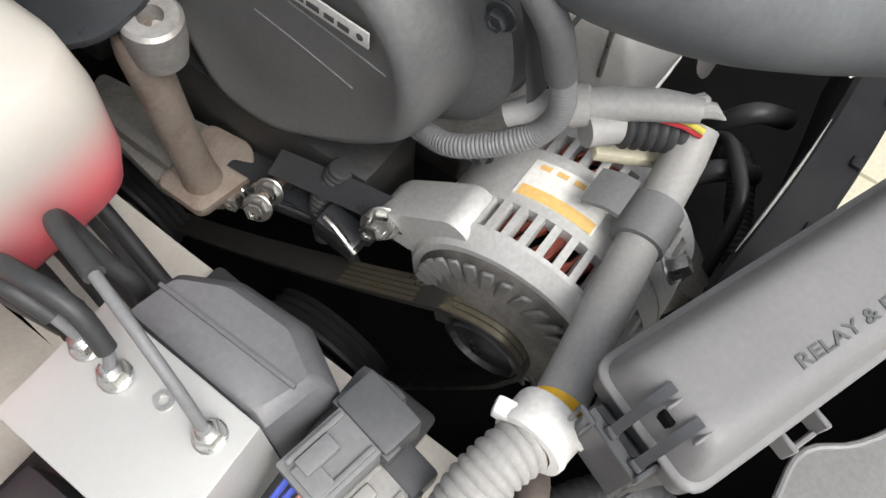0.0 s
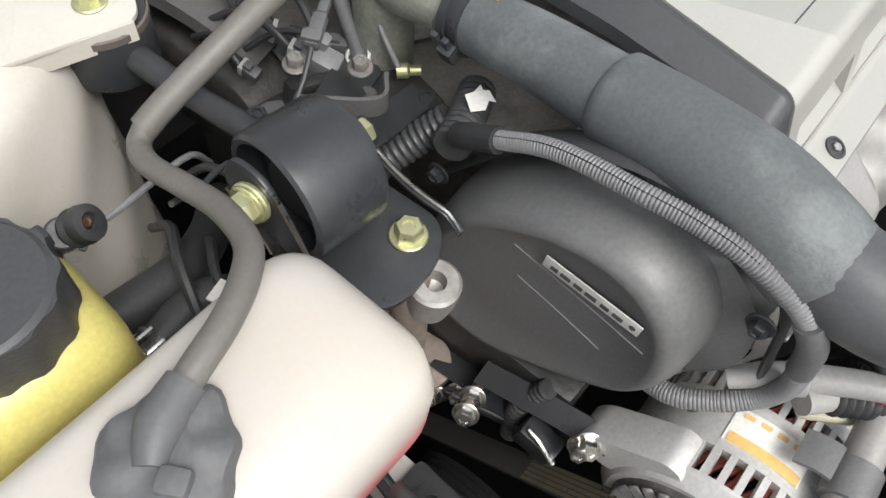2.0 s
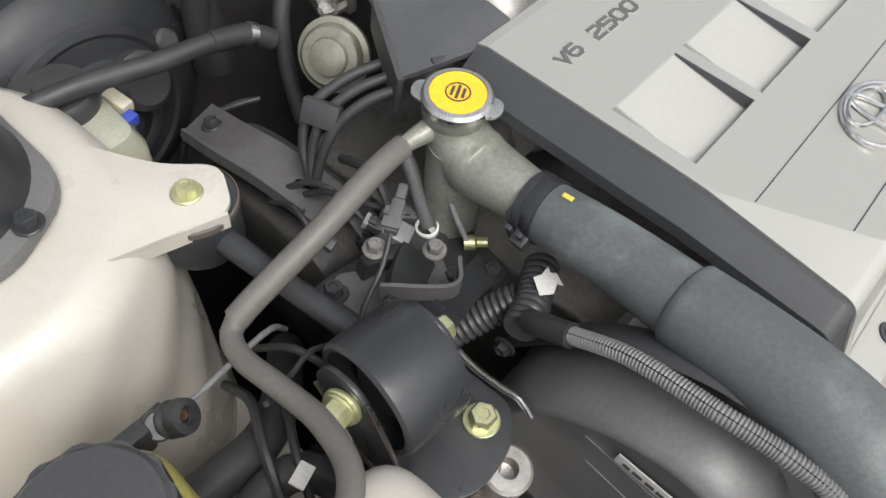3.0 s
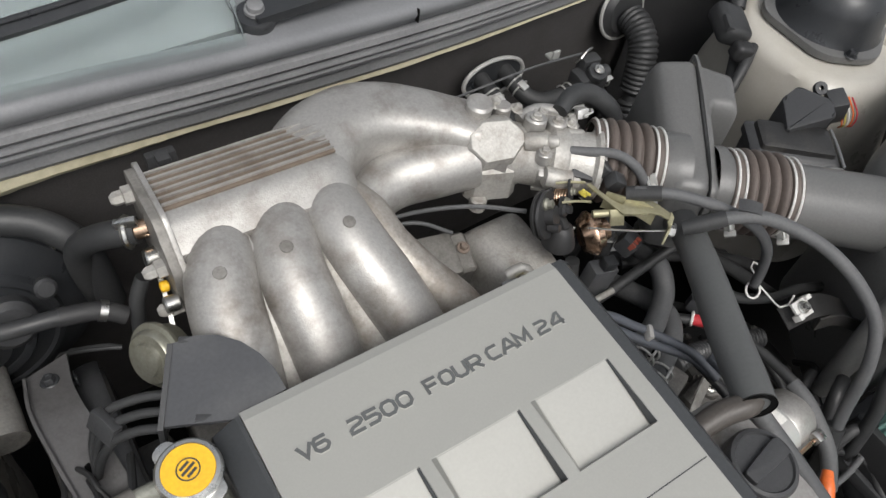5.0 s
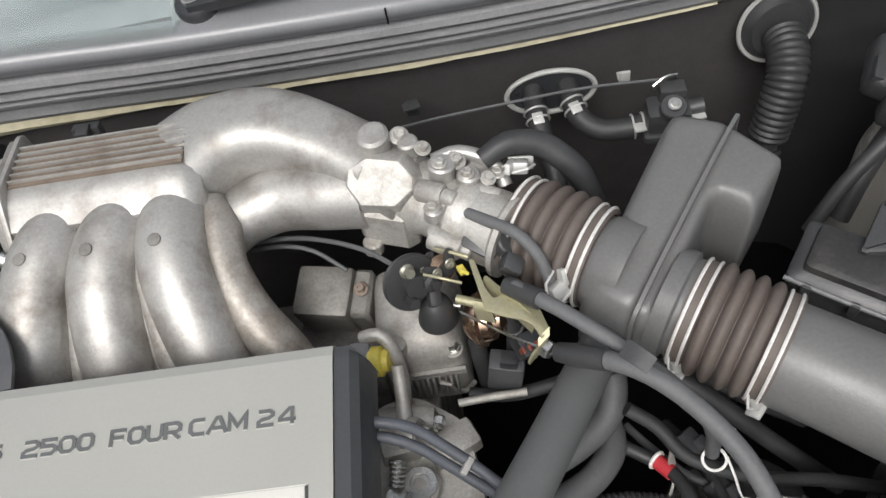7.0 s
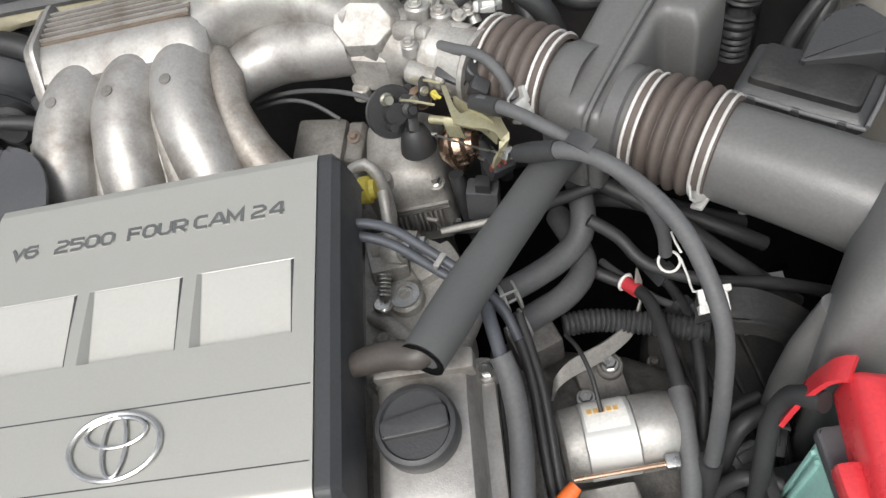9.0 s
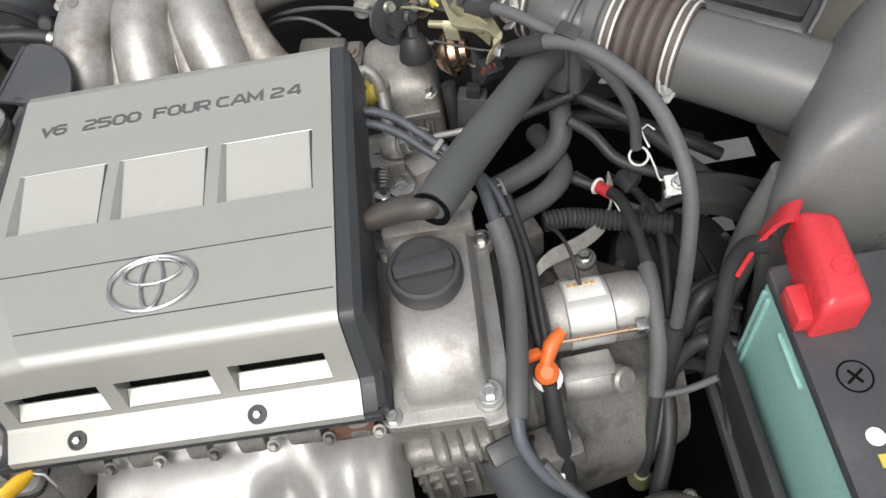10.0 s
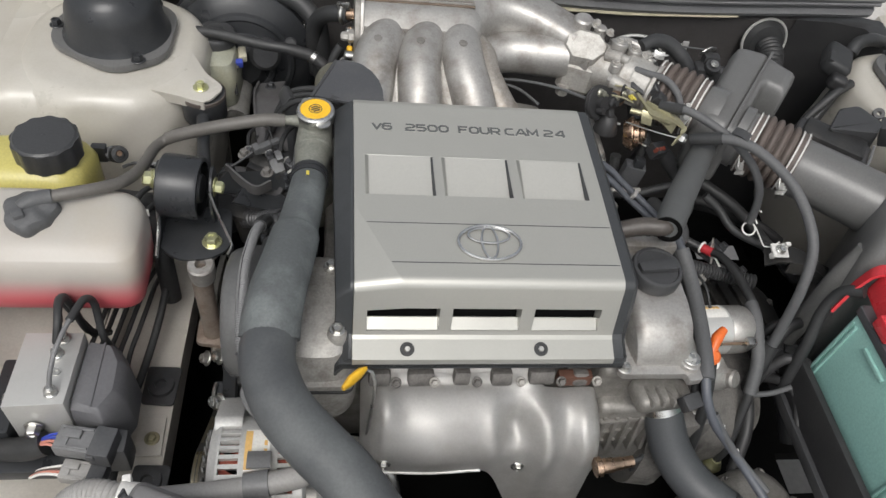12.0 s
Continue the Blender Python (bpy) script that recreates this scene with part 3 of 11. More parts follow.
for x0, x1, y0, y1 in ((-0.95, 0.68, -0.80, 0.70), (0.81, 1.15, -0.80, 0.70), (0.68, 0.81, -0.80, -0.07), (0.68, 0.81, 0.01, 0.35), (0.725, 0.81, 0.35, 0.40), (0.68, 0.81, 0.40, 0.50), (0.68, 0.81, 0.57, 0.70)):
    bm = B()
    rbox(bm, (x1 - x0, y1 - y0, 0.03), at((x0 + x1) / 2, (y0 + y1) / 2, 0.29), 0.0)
    part("shade_panel", bm, VOID, ut)
bm = B()
rbox(bm, (1.9, 0.04, 0.36), at(0.1, -0.62, 0.47), 0.004)
whole("front_panel", bm, BLACKP, (0.1, -0.62, 0.3), "black front panel closing the bay", "panel", kind="structure")
# side rail
rail = thing("side_rail", (-0.43, 0, 0.5), "dusty cream painted chassis side rail", "rail", kind="structure")
bm = B()
skin(bm, [[Vector((x1, y, 0.56)), Vector((x1, y, z)), Vector((x0, y, z + 0.004)), Vector((x0 - 0.004, y, z + 0.03)), Vector((x0 - 0.02, y, z + 0.03)), Vector((x0 - 0.02, y, 0.56))]
          for y, x0, x1, z in ((-0.60, -0.48, -0.395, 0.61), (-0.2, -0.475, -0.392, 0.612), (0.05, -0.475, -0.388, 0.612), (0.25, -0.46, -0.382, 0.612), (0.6, -0.46, -0.38, 0.60))])
part("beam", bm, RAILP, rail)
bm = B()
prism(bm, rounded([(-0.022, -0.026), (0.022, -0.03), (0.026, 0.03), (-0.02, 0.032)], 0.006), 0.004, at(-0.410, -0.012, 0.616), 0.001)
lathe(bm, [(0.018, 0.003), (0.017, 0.010), (0.008, 0.011), (0.007, 0.006), (0, 0.006)], at(-0.408, -0.012, 0.616), 20)
part("rail_bracket", bm, PLASTIC, rail)
bm = B()
prism(bm, rounded([(-0.024, -0.020), (0.022, -0.022), (0.024, 0.022), (-0.022, 0.024)], 0.006), 0.004, at(-0.402, -0.150, 0.616), 0.001)
lathe(bm, [(0.018, 0.003), (0.017, 0.010), (0.008, 0.011), (0.007, 0.006), (0, 0.006)], at(-0.404, -0.150, 0.616), 20)
part("rail_bracket", bm, PLASTIC, rail)
bm = B()
rbox(bm, (0.034, 0.055, 0.004), at(-0.411, -0.086, 0.617), 0.001)
part("rail_plate", bm, RAILP, rail)
bm = B()
hexhead(bm, at(-0.408, -0.090, 0.619), 0.006, 0.005, 0.010)
part("rail_bolt", bm, PALEZ, rail)

ap = thing("fender_apron", (-0.54, 0, 0.60), "cream painted apron between fender and chassis rail", "apron", kind="structure")
bm = B()
skin(bm, [[Vector((-0.645, y, 0.745)), Vector((-0.60, y, 0.690)), Vector((-0.56, y, 0.668)), Vector((-0.495, y, 0.640)), Vector((-0.497, y, 0.630)), Vector((-0.56, y, 0.655)), Vector((-0.648, y, 0.70))] for y in (-0.60, -0.2, 0.1, 0.30)])
part("apron_sheet", bm, RAILP, ap)

# ---- strut towers ----
def tower(cx, cy, top, r, name, label, sgn):
    t = thing(name, (cx, cy, 0.5), label, "strut tower", kind="structure")
    bm = B()
    rows = [(0.50, r * 1.45), (0.66, r * 1.32), (0.76, r * 1.20), (top - 0.045, r * 1.12), (top - 0.012, r * 1.04), (top, r * 0.93), (top + 0.002, r * 0.5)]
    rings = []
    for z, rr in [(v.x, v.y) for v in spline([(z, rr, 0) for z, rr in rows], 0.010, 0)[0]]:
        o = oval((cx - sgn * (top - z) * 0.10, cy, z), (1, 0, 0), (0, 1, 0), rr, rr * 1.05, 2.5, 72)
        rings.append([q + (q - Vector((cx, cy, z))) * (0.012 * math.sin(5 * math.atan2(q.y - cy, q.x - cx) + z * 30) + 0.008 * math.sin(11 * math.atan2(q.y - cy, q.x - cx) - z * 70)) * (1 if z < top - 0.02 else 0.2) for q in o])
    skin(bm, rings)
    part("shell", bm, PAINT, t)
    return t


tl = tower(-0.505, 0.425, 0.872, 0.125, "strut_tower", "cream white painted strut tower", 1)
bm = B()
prism(bm, rounded([(-0.50, 0.335), (-0.355, 0.293), (-0.335, 0.33), (-0.365, 0.36), (-0.415, 0.46), (-0.56, 0.50)], 0.014), 0.004, at(0, 0, 0.868, 0, 0, 0), 0.0012)
strip(bm, [(-0.475, 0.331, 0.866), (-0.42, 0.315, 0.862), (-0.360, 0.293, 0.866)], (0, 0, 1), 0.014, 0.003)
part("bracket_arm", bm, PAINT, tl)
bm = B()
hexhead(bm, at(-0.368, 0.325, 0.8722), 0.0066, 0.008, 0.0110)
part("arm_bolt", bm, GOLDZ, tl, "yellow zinc flange bolt")
bm = B()
rings = []
for k in range(17):
    x = -0.655 + 0.165 * k / 16
    w = 0.0025 * math.sin(x * 61) + 0.0015 * math.sin(x * 140)
    rings.append([Vector((x, y + (w if z < 0.86 else 0), z)) for y, z in ((0.62, 0.869), (0.345, 0.8695), (0.318, 0.866), (0.302, 0.856), (0.291, 0.836), (0.280, 0.79), (0.262, 0.72), (0.250, 0.62), (0.62, 0.62))])
skin(bm, rings)
part("apron", bm, PAINT, tl)
tower(0.864, 0.43, 0.86, 0.120, "strut_tower", "greyish cream painted strut tower with black cap", -1)


def strut_cap(p, r, label, ang):
    c = thing("strut_cap", p, label, "cap")
    m = at(*p, 0, 0, ang)
    bm = B()
    prism(bm, rounded([(r * 1.25 * math.cos(a), r * 1.25 * math.sin(a)) for a in (0.25, 1.1, 2.35, 3.2, 4.45, 5.3)], 0.03, 6), 0.012, m, 0.003)
    part("base", bm, SATIN, c)
    bm = B()
    lathe(bm, [(r * 0.98, 0.010), (r * 0.90, 0.022), (r * 0.84, 0.050), (r * 0.74, 0.074), (r * 0.5, 0.088), (0, 0.092)], m, 40)
    part("dome", bm, BLACKP, c)
    for k in range(3):
        a = 0.68 + k * 2.1
        q = m @ Vector((r * 1.08 * math.cos(a), r * 1.08 * math.sin(a), 0.012))
        bm = B()
        hexhead(bm, along(q, (0, 0, 1)), 0.007, 0.008, 0.010)
        part("cap_nut", bm, BLACKP, c)
    return c


strut_cap((-0.497, 0.432, 0.876), 0.078, "glossy black domed cap on the strut tower", 20)
strut_cap((0.868, 0.44, 0.865), 0.085, "matt black cap on the strut tower", 200)

# ---- engine cover ----
cover = thing("engine_cover", (0.003, 0.08, 0.83), "silver plastic engine cover with dark side trim and raised lettering", "engine cover")
PROF = [(0.256, 0.915), (0.254, 0.921), (0.245, 0.9235), (0.10, 0.9205), (-0.02, 0.9150)]
# rounded front edge between the top and the steep front
for k in range(15):
    a = radians(92.6 + 71.4 * k / 14)
    PROF.append((-0.04115 + 0.0140 * math.cos(a), 0.90003 + 0.0140 * math.sin(a)))
EDGE = len(PROF) - 1
PROF += [(-0.0712, 0.8460), (-0.0732, 0.8405), (-0.0775, 0.8372), (-0.1000, 0.8285), (-0.1015, 0.8220)]
SV = [0.0]
for (y0, z0), (y1, z1) in zip(PROF[:-1], PROF[1:]):
    SV.append(SV[-1] + math.hypot(y1 - y0, z1 - z0))


def prof_at(s):
    s = min(max(s, 0), SV[-1])
    for i in range(len(SV) - 1):
        if s <= SV[i + 1] + 1e-9:
            t = (s - SV[i]) / (SV[i + 1] - SV[i])
            (y0, z0), (y1, z1) = PROF[i], PROF[i + 1]
            n = Vector((0, (z1 - z0), -(y1 - y0))).normalized()
            if n.z < 0:
                n = -n
            return Vector((0, y0 + (y1 - y0) * t, z0 + (z1 - z0) * t)), n


def s_of_y(y):
    return min((abs(prof_at(k * SV[-1] / 2000)[0].y - y), k * SV[-1] / 2000) for k in range(2001))[1]


def on_cover(x, s, d=0.0):
    p, n = prof_at(s)
    return Vector((x, p.y, p.z)) - n * d


CREASE0, CREASE1 = Vector((-0.1545, 0.062)), Vector((-0.099, -0.054))


def facet_drop(x, y, z):
    """How far the folded front corner lies below the cover's main surface."""
    e = (CREASE1 - CREASE0).normalized()
    yy = max(y, -0.054)
    d = (Vector((x, yy)) - CREASE0).dot(Vector((e.y, -e.x)))
    fade = 1.0 if y > -0.058 else max(0.0, (z - 0.838) / 0.062)
    return 0.20 * max(0.0, d) * min(1.0, fade)


def panel(bm, x0, x1, holes, extra_x=(), extra_s=()):
    """The cover's skin with sunk fields: (x0, x1, s0, s1, depth, insets left, right, back, front)."""
    xs = sorted({x0, x1, *extra_x, *[h[0] for h in holes], *[h[1] for h in holes]})
    ss = sorted({round(s, 6) for s in (*SV, *extra_s, *[h[2] for h in holes], *[h[3] for h in holes])})
    V = {}

    def v(x, s, d=0.0):
        k = (round(x, 5), round(s, 5), round(d, 5))
        if k not in V:
            V[k] = bm.verts.new(on_cover(x, s, d))
        return V[k]
    for xa, xb in zip(xs[:-1], xs[1:]):
        for sa, sb in zip(ss[:-1], ss[1:]):
            if any(h[0] <= xa + 1e-6 and xb <= h[1] + 1e-6 and h[2] <= sa + 1e-6 and sb <= h[3] + 1e-6 for h in holes):
                continue
            bm.faces.new((v(xa, sa), v(xb, sa), v(xb, sb), v(xa, sb)))
    for a, b, s0, s1, d, il, ir, ib, jf in holes:
        hs = [s for s in ss if s0 - 1e-6 <= s <= s1 + 1e-6]
        f0, f1 = (a + il, s0 + ib), (b - ir, s1 - jf)
        db = d if d > 0.015 else 0.0003
        c = [bm.verts.new(on_cover(f0[0], f0[1], db)), bm.verts.new(on_cover(f1[0], f0[1], db)), bm.verts.new(on_cover(f1[0], f1[1], d)), bm.verts.new(on_cover(f0[0], f1[1], d))]
        bm.faces.new(c)
        hx = [x for x in xs if a - 1e-6 <= x <= b + 1e-6]
        bm.faces.new([v(x, s0) for x in hx] + [c[1], c[0]])
        bm.faces.new([v(x, s1) for x in reversed(hx)] + [c[3], c[2]])
        bm.faces.new([v(a, s) for s in reversed(hs)] + [c[0], c[3]])
        bm.faces.new([v(b, s) for s in hs] + [c[2], c[1]])
    # turned-down rim
    rim = [v(x, ss[0]) for x in xs] + [v(x1, s) for s in ss[1:]] + [v(x, ss[-1]) for x in reversed(xs[:-1])] + [v(x0, s) for s in reversed(ss[1:-1])]
    low = [bm.verts.new(r.co + Vector((0, 0, -0.006))) for r in rim]
    for k in range(len(rim)):
        bm.faces.new((rim[k], rim[(k + 1) % len(rim)], low[(k + 1) % len(rim)], low[k]))
    return bm


sb, sf = s_of_y(0.146), s_of_y(0.078)
holes = [(a, b, sb, sf, 0.0095, 0.0045, 0.0022, 0.0004, 0.0016) for a, b in ((-0.141, -0.054), (-0.043, 0.044), (0.056, 0.143))]
s2 = SV[EDGE + 1] - 0.0005
s1 = s2 - 0.0325
slots = [(a, b, s1, s2, 0.0205, 0.001, 0.001, 0.001, 0.001) for a, b in ((-0.139, -0.055), (-0.040, 0.042), (0.058, 0.140))]
X0, X1 = -0.1545, 0.1610
g1, g2 = s_of_y(0.034), s_of_y(-0.024)
bm = panel(B(), X0, X1, holes + slots)
e = (CREASE1 - CREASE0).normalized()
bmesh.ops.bisect_plane(bm, geom=bm.verts[:] + bm.edges[:] + [f for f in bm.faces if f.calc_center_median().y < 0.075],
                       plane_co=(CREASE0.x, CREASE0.y, 0.9), plane_no=(e.y, -e.x, 0), dist=1e-6)
for v in bm.verts:
    v.co.z -= facet_drop(v.co.x, v.co.y, v.co.z)
part("cover_panel", bm, SILVER, cover, "silver plastic panel", sharp=6)
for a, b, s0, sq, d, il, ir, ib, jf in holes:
    bm = B()
    f0, f1 = (a + il + 0.0012, s0 + ib + 0.001), (b - ir - 0.0012, sq - jf - 0.001)
    lo4 = [on_cover(f0[0], f0[1], 0.0001), on_cover(f1[0], f0[1], 0.0001), on_cover(f1[0], f1[1], d - 0.0007), on_cover(f0[0], f1[1], d - 0.0007)]
    skin(bm, [[q - Vector((0, 0, 0.0004)) for q in lo4], lo4])
    part("recess_field", bm, FIELD, cover, "lighter matt silver field")
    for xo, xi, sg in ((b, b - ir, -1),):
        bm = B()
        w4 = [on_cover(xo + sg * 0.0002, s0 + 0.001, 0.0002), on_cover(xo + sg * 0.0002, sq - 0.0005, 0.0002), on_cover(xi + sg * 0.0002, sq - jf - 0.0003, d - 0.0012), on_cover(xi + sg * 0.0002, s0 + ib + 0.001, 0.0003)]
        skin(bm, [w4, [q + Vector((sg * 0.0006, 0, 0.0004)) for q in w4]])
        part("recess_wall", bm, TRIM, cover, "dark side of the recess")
# shut lines across the panel either side of the badge
for gs, xa in ((g1, -0.1400), (g2, -0.1125)):
    bm = B()
    skin(bm, [[on_cover(x, gs - 0.0005, -0.0003), on_cover(x, gs + 0.0005, -0.0003), on_cover(x, gs + 0.0005, 0.0003), on_cover(x, gs - 0.0005, 0.0003)] for x in (xa, X1 - 0.002)])
    part("shut_line", bm, TRIM, cover)
# a black sheet in each slot paints the shade of its depth
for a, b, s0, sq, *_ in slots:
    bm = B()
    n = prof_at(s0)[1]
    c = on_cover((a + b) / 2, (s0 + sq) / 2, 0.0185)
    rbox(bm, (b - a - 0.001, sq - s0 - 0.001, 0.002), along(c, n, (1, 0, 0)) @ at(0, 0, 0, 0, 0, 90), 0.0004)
    part("slot_shade", bm, VOID, cover, "black sheet standing for the shade in the slot")
    bm = B()
    lo, hi = sq - 0.0004, s0 + (sq - s0) * 0.64
    skin(bm, [[on_cover(x, lo, 0.0008), on_cover(x, hi, 0.0105), on_cover(x, hi, 0.0120), on_cover(x, lo, 0.0040)] for x in (a + 0.0006, b - 0.0006)])
    part("slot_ledge", bm, SILVER, cover)
# dark side trims
for name, xs, sg in (("left_trim", X0, -1), ("right_trim", X1, 1)):
    bm = B()
    rings = []
    for s in sorted({round(v, 5) for v in [SV[-1] * k / 40 for k in range(41)] + SV}):
        p, n = prof_at(s)
        drop = 0.060 if p.y > -0.04 else max(0.016, 0.060 - (-0.04 - p.y) * 0.75)
        q = Vector((xs + sg * 0.0008, p.y, p.z - (facet_drop(X0, p.y, p.z) if sg < 0 else 0)))
        if sg < 0:
            # a chamfered band with a turned-in lip, hollow underneath
            w = 0.027 - 0.005 * max(0, min(1, (0.10 - p.y) / 0.16))
            rings.append([q - n * 0.006, q - n * 0.0015, q + Vector((-0.0035, 0, 0)) - n * 0.002, q + Vector((-w * 0.86, 0, -w * 0.72)),
                          q + Vector((-w * 0.90, 0, -w * 0.72 - 0.009)), q + Vector((-w * 0.78, 0, -w * 0.72 - 0.010)), q + Vector((-w * 0.60, 0, -w * 0.60 - 0.004))])
            continue
        rings.append([q - n * 0.012, q - n * 0.0015, q + Vector((sg * 0.012, 0, 0)) - n * 0.0015, q + Vector((sg * 0.0185, 0, 0)) - n * 0.008,
                      q + Vector((sg * 0.0215, 0, -0.025)) - n * 0.004, q + Vector((sg * 0.0225, 0, -drop)), q + Vector((sg * 0.019, 0, -drop))])
    skin(bm, rings)
    part("side_trim", bm, TRIM, cover, "dark grey plastic side trim", sharp=18)
bm = B()
rbox(bm, (0.004, 0.215, 0.040), at(X0 + 0.012, 0.120, 0.890), 0.0015)
part("inner_wall", bm, TRIM, cover)
# front lower lip
bm = B()
rbox(bm, (X1 - X0 + 0.03, 0.010, 0.012), at((X0 + X1) / 2, -0.0965, 0.8165), 0.002)
part("lower_lip", bm, TRIM, cover)
# lettering
st = s_of_y(0.1925)
p, n = prof_at(st)
mt = Matrix.Translation((-0.131, p.y, p.z + 0.0007)) @ Matrix.Rotation(math.atan2(-n.y, n.z), 4, "X")
def stroke(bm, pts, wide, high, m, closed=False):
    """A flat mitred band along a chamfered line."""
    p = [Vector((a, b)) for a, b in pts]
    n = len(p)
    side = [[], []]
    for i in range(n):
        a, b = (p[i] - p[i - 1]), (p[(i + 1) % n] - p[i])
        if not closed and i == 0:
            a = b
        if not closed and i == n - 1:
            b = a
        a, b = a.normalized(), b.normalized()
        na, nb = Vector((-a.y, a.x)), Vector((-b.y, b.x))
        k = (na + nb).normalized()
        k = k * (wide / 2 / max(0.35, k.dot(na)))
        side[0].append(p[i] + k)
        side[1].append(p[i] - k)
    rings = [[m @ Vector((*side[0][i], 0)), m @ Vector((*side[1][i], 0)), m @ Vector((*side[1][i], high)), m @ Vector((*side[0][i], high))] for i in range(n)]
    if closed:
        rings.append(rings[0])
    return skin(bm, rings, cap=not closed)


def box_o(x0, y0, x1, y1, c):
    return [(x0 + c, y0), (x1 - c, y0), (x1, y0 + c), (x1, y1 - c), (x1 - c, y1), (x0 + c, y1), (x0, y1 - c), (x0, y0 + c)]


GH, GW, GC = 0.0112, 0.0112, 0.0026
GLYPHS = {"V": [([(0, GH), (GW * 0.48, 0.0003), (GW * 1.02, GH)], 0)],
          "6": [([(GW, GH), (GC, GH), (0, GH - GC), (0, GC), (GC, 0), (GW - GC, 0), (GW, GC), (GW, GH * 0.40), (GW - GC * 0.7, GH * 0.58), (0.0008, GH * 0.58)], 0)],
          "2": [([(0, GH), (GW - GC, GH), (GW, GH - GC * 0.8), (GW, GH * 0.66), (GW - GC, GH * 0.5), (GC, GH * 0.42), (0, GH * 0.25), (0, 0), (GW * 1.04, 0)], 0)],
          "5": [([(GW, GH), (0, GH), (0, GH * 0.56), (GW - GC, GH * 0.56), (GW, GH * 0.40), (GW, GC), (GW - GC, 0), (0, 0)], 0)],
          "0": [(box_o(0, 0, GW, GH, GC), 1)],
          "F": [([(0, -0.0011), (0, GH), (GW, GH)], 0), ([(0, GH * 0.5), (GW * 0.86, GH * 0.5)], 0)],
          "U": [([(0, GH * 1.1), (0, GC), (GC, 0), (GW - GC, 0), (GW, GC), (GW, GH * 1.1)], 0)],
          "R": [([(0, -0.0011), (0, GH), (GW - GC, GH), (GW, GH - GC * 0.8), (GW, GH * 0.52), (GW - GC, GH * 0.38), (0, GH * 0.38)], 0), ([(GW * 0.5, GH * 0.38), (GW * 1.02, -0.0011)], 0)],
          "C": [([(GW, GH), (GC, GH), (0, GH - GC), (0, GC), (GC, 0), (GW, 0)], 0)],
          "A": [([(-0.0018, -0.0013), (GW * 0.48, GH), (GW * 0.68, GH), (GW * 1.18, -0.0013)], 0), ([(GW * 0.20, GH * 0.28), (GW * 0.95, GH * 0.28)], 0)],
          "M": [([(0, -0.0011), (0, GH), (GW * 0.58, GH * 0.22), (GW * 1.16, GH), (GW * 1.16, -0.0011)], 0)],
          "4": [([(GW * 0.86, -0.0011), (GW * 0.86, GH), (GW * 0.66, GH), (0, GH * 0.36), (0, GH * 0.24), (GW * 1.1, GH * 0.24)], 0)]}
GLYPHS["O"] = GLYPHS["0"]
for body, dx, w in (("V6", 0.0, 0.0275), ("2500", 0.044, 0.059), ("FOUR", 0.1155, 0.058), ("CAM", 0.1790, 0.0470), ("24", 0.2330, 0.031)):
    last = 1.16 if body == "CAM" else 1.0
    pitch = (w - GW * last - 0.0030) / (len(body) - 1)
    for k, ch in enumerate(body):
        for name, dy, dz, mat, wide in (("lettering", 0.0, 0.0003, LETTER, 0.0030), ("lettering_edge", -0.0008, 0.0, FIELD, 0.0031)):
            bm = B()
            for pts, closed in GLYPHS[ch]:
                stroke(bm, pts, wide, 0.0006, mt @ Matrix.Translation((dx + 0.0012 + k * pitch, 0.0012 + dy, dz - 0.0006)), closed)
            part(name, bm, mat, cover)
# oval badge of three rings
p, n = prof_at(s_of_y(0.005))
mb = Matrix.Translation((0.004, p.y, p.z + 0.0018)) @ Matrix.Rotation(math.atan2(-n.y, n.z), 4, "X")
bm = B()
ring(bm, 1, 0.0023, mb, 56, 8, 0.0375, 0.0255)
ring(bm, 1, 0.0018, mb, 40, 8, 0.0095, 0.0238)
ring(bm, 1, 0.0018, mb @ Matrix.Translation((0, 0.0105, 0)), 40, 8, 0.0250, 0.0115)
part("badge", bm, CHROME, cover, "chrome oval badge")
for x in (-0.091, 0.070):
    p, n = on_cover(x, s_of_y(-0.0885)), prof_at(s_of_y(-0.0885))[1]
    bm = B()
    lathe(bm, [(0.0085, 0.0), (0.0085, 0.0022), (0.0066, 0.0022), (0.0064, 0.0014), (0, 0.0014)], along(p - n * 0.0008, n), 24)
    part("cover_grommet", bm, RUBBER, cover)
    bm = B()
    hexhead(bm, along(p + n * 0.0006, n), 0.0036, 0.0026)
    part("cover_bolt", bm, STEEL, cover)

# ---- cylinder heads and block ----
eb = thing("engine_block", (0.02, 0.1, 0.4), "grimy cast aluminium engine block", "engine")
for nm, size, q, bev in (("front_head", (0.36, 0.30, 0.20), (-0.01, 0.09, 0.66), 0.006), ("crankcase", (0.40, 0.26, 0.30), (0.02, 0.30, 0.55), 0.006),
                         ("end_casting", (0.10, 0.09, 0.10), (0.215, -0.045, 0.735), 0.012), ("lower_casting", (0.10, 0.08, 0.16), (0.225, -0.07, 0.64), 0.014)):
    bm = B()
    rbox(bm, size, at(*q), bev, 3)
    part(nm, bm, GRIME, eb)
for k in range(7):
    bm = B()
    rbox(bm, (0.006, 0.012, 0.05), at(-0.12 + k * 0.05, -0.066, 0.735), 0.002)
    part("block_rib", bm, GRIME, eb)
for k in range(5):
    bm = B()
    rbox(bm, (0.006, 0.020, 0.075), at(0.188 + k * 0.017, -0.108, 0.66, -8, 0, 6), 0.002)
    part("block_rib", bm, GRIME, eb)
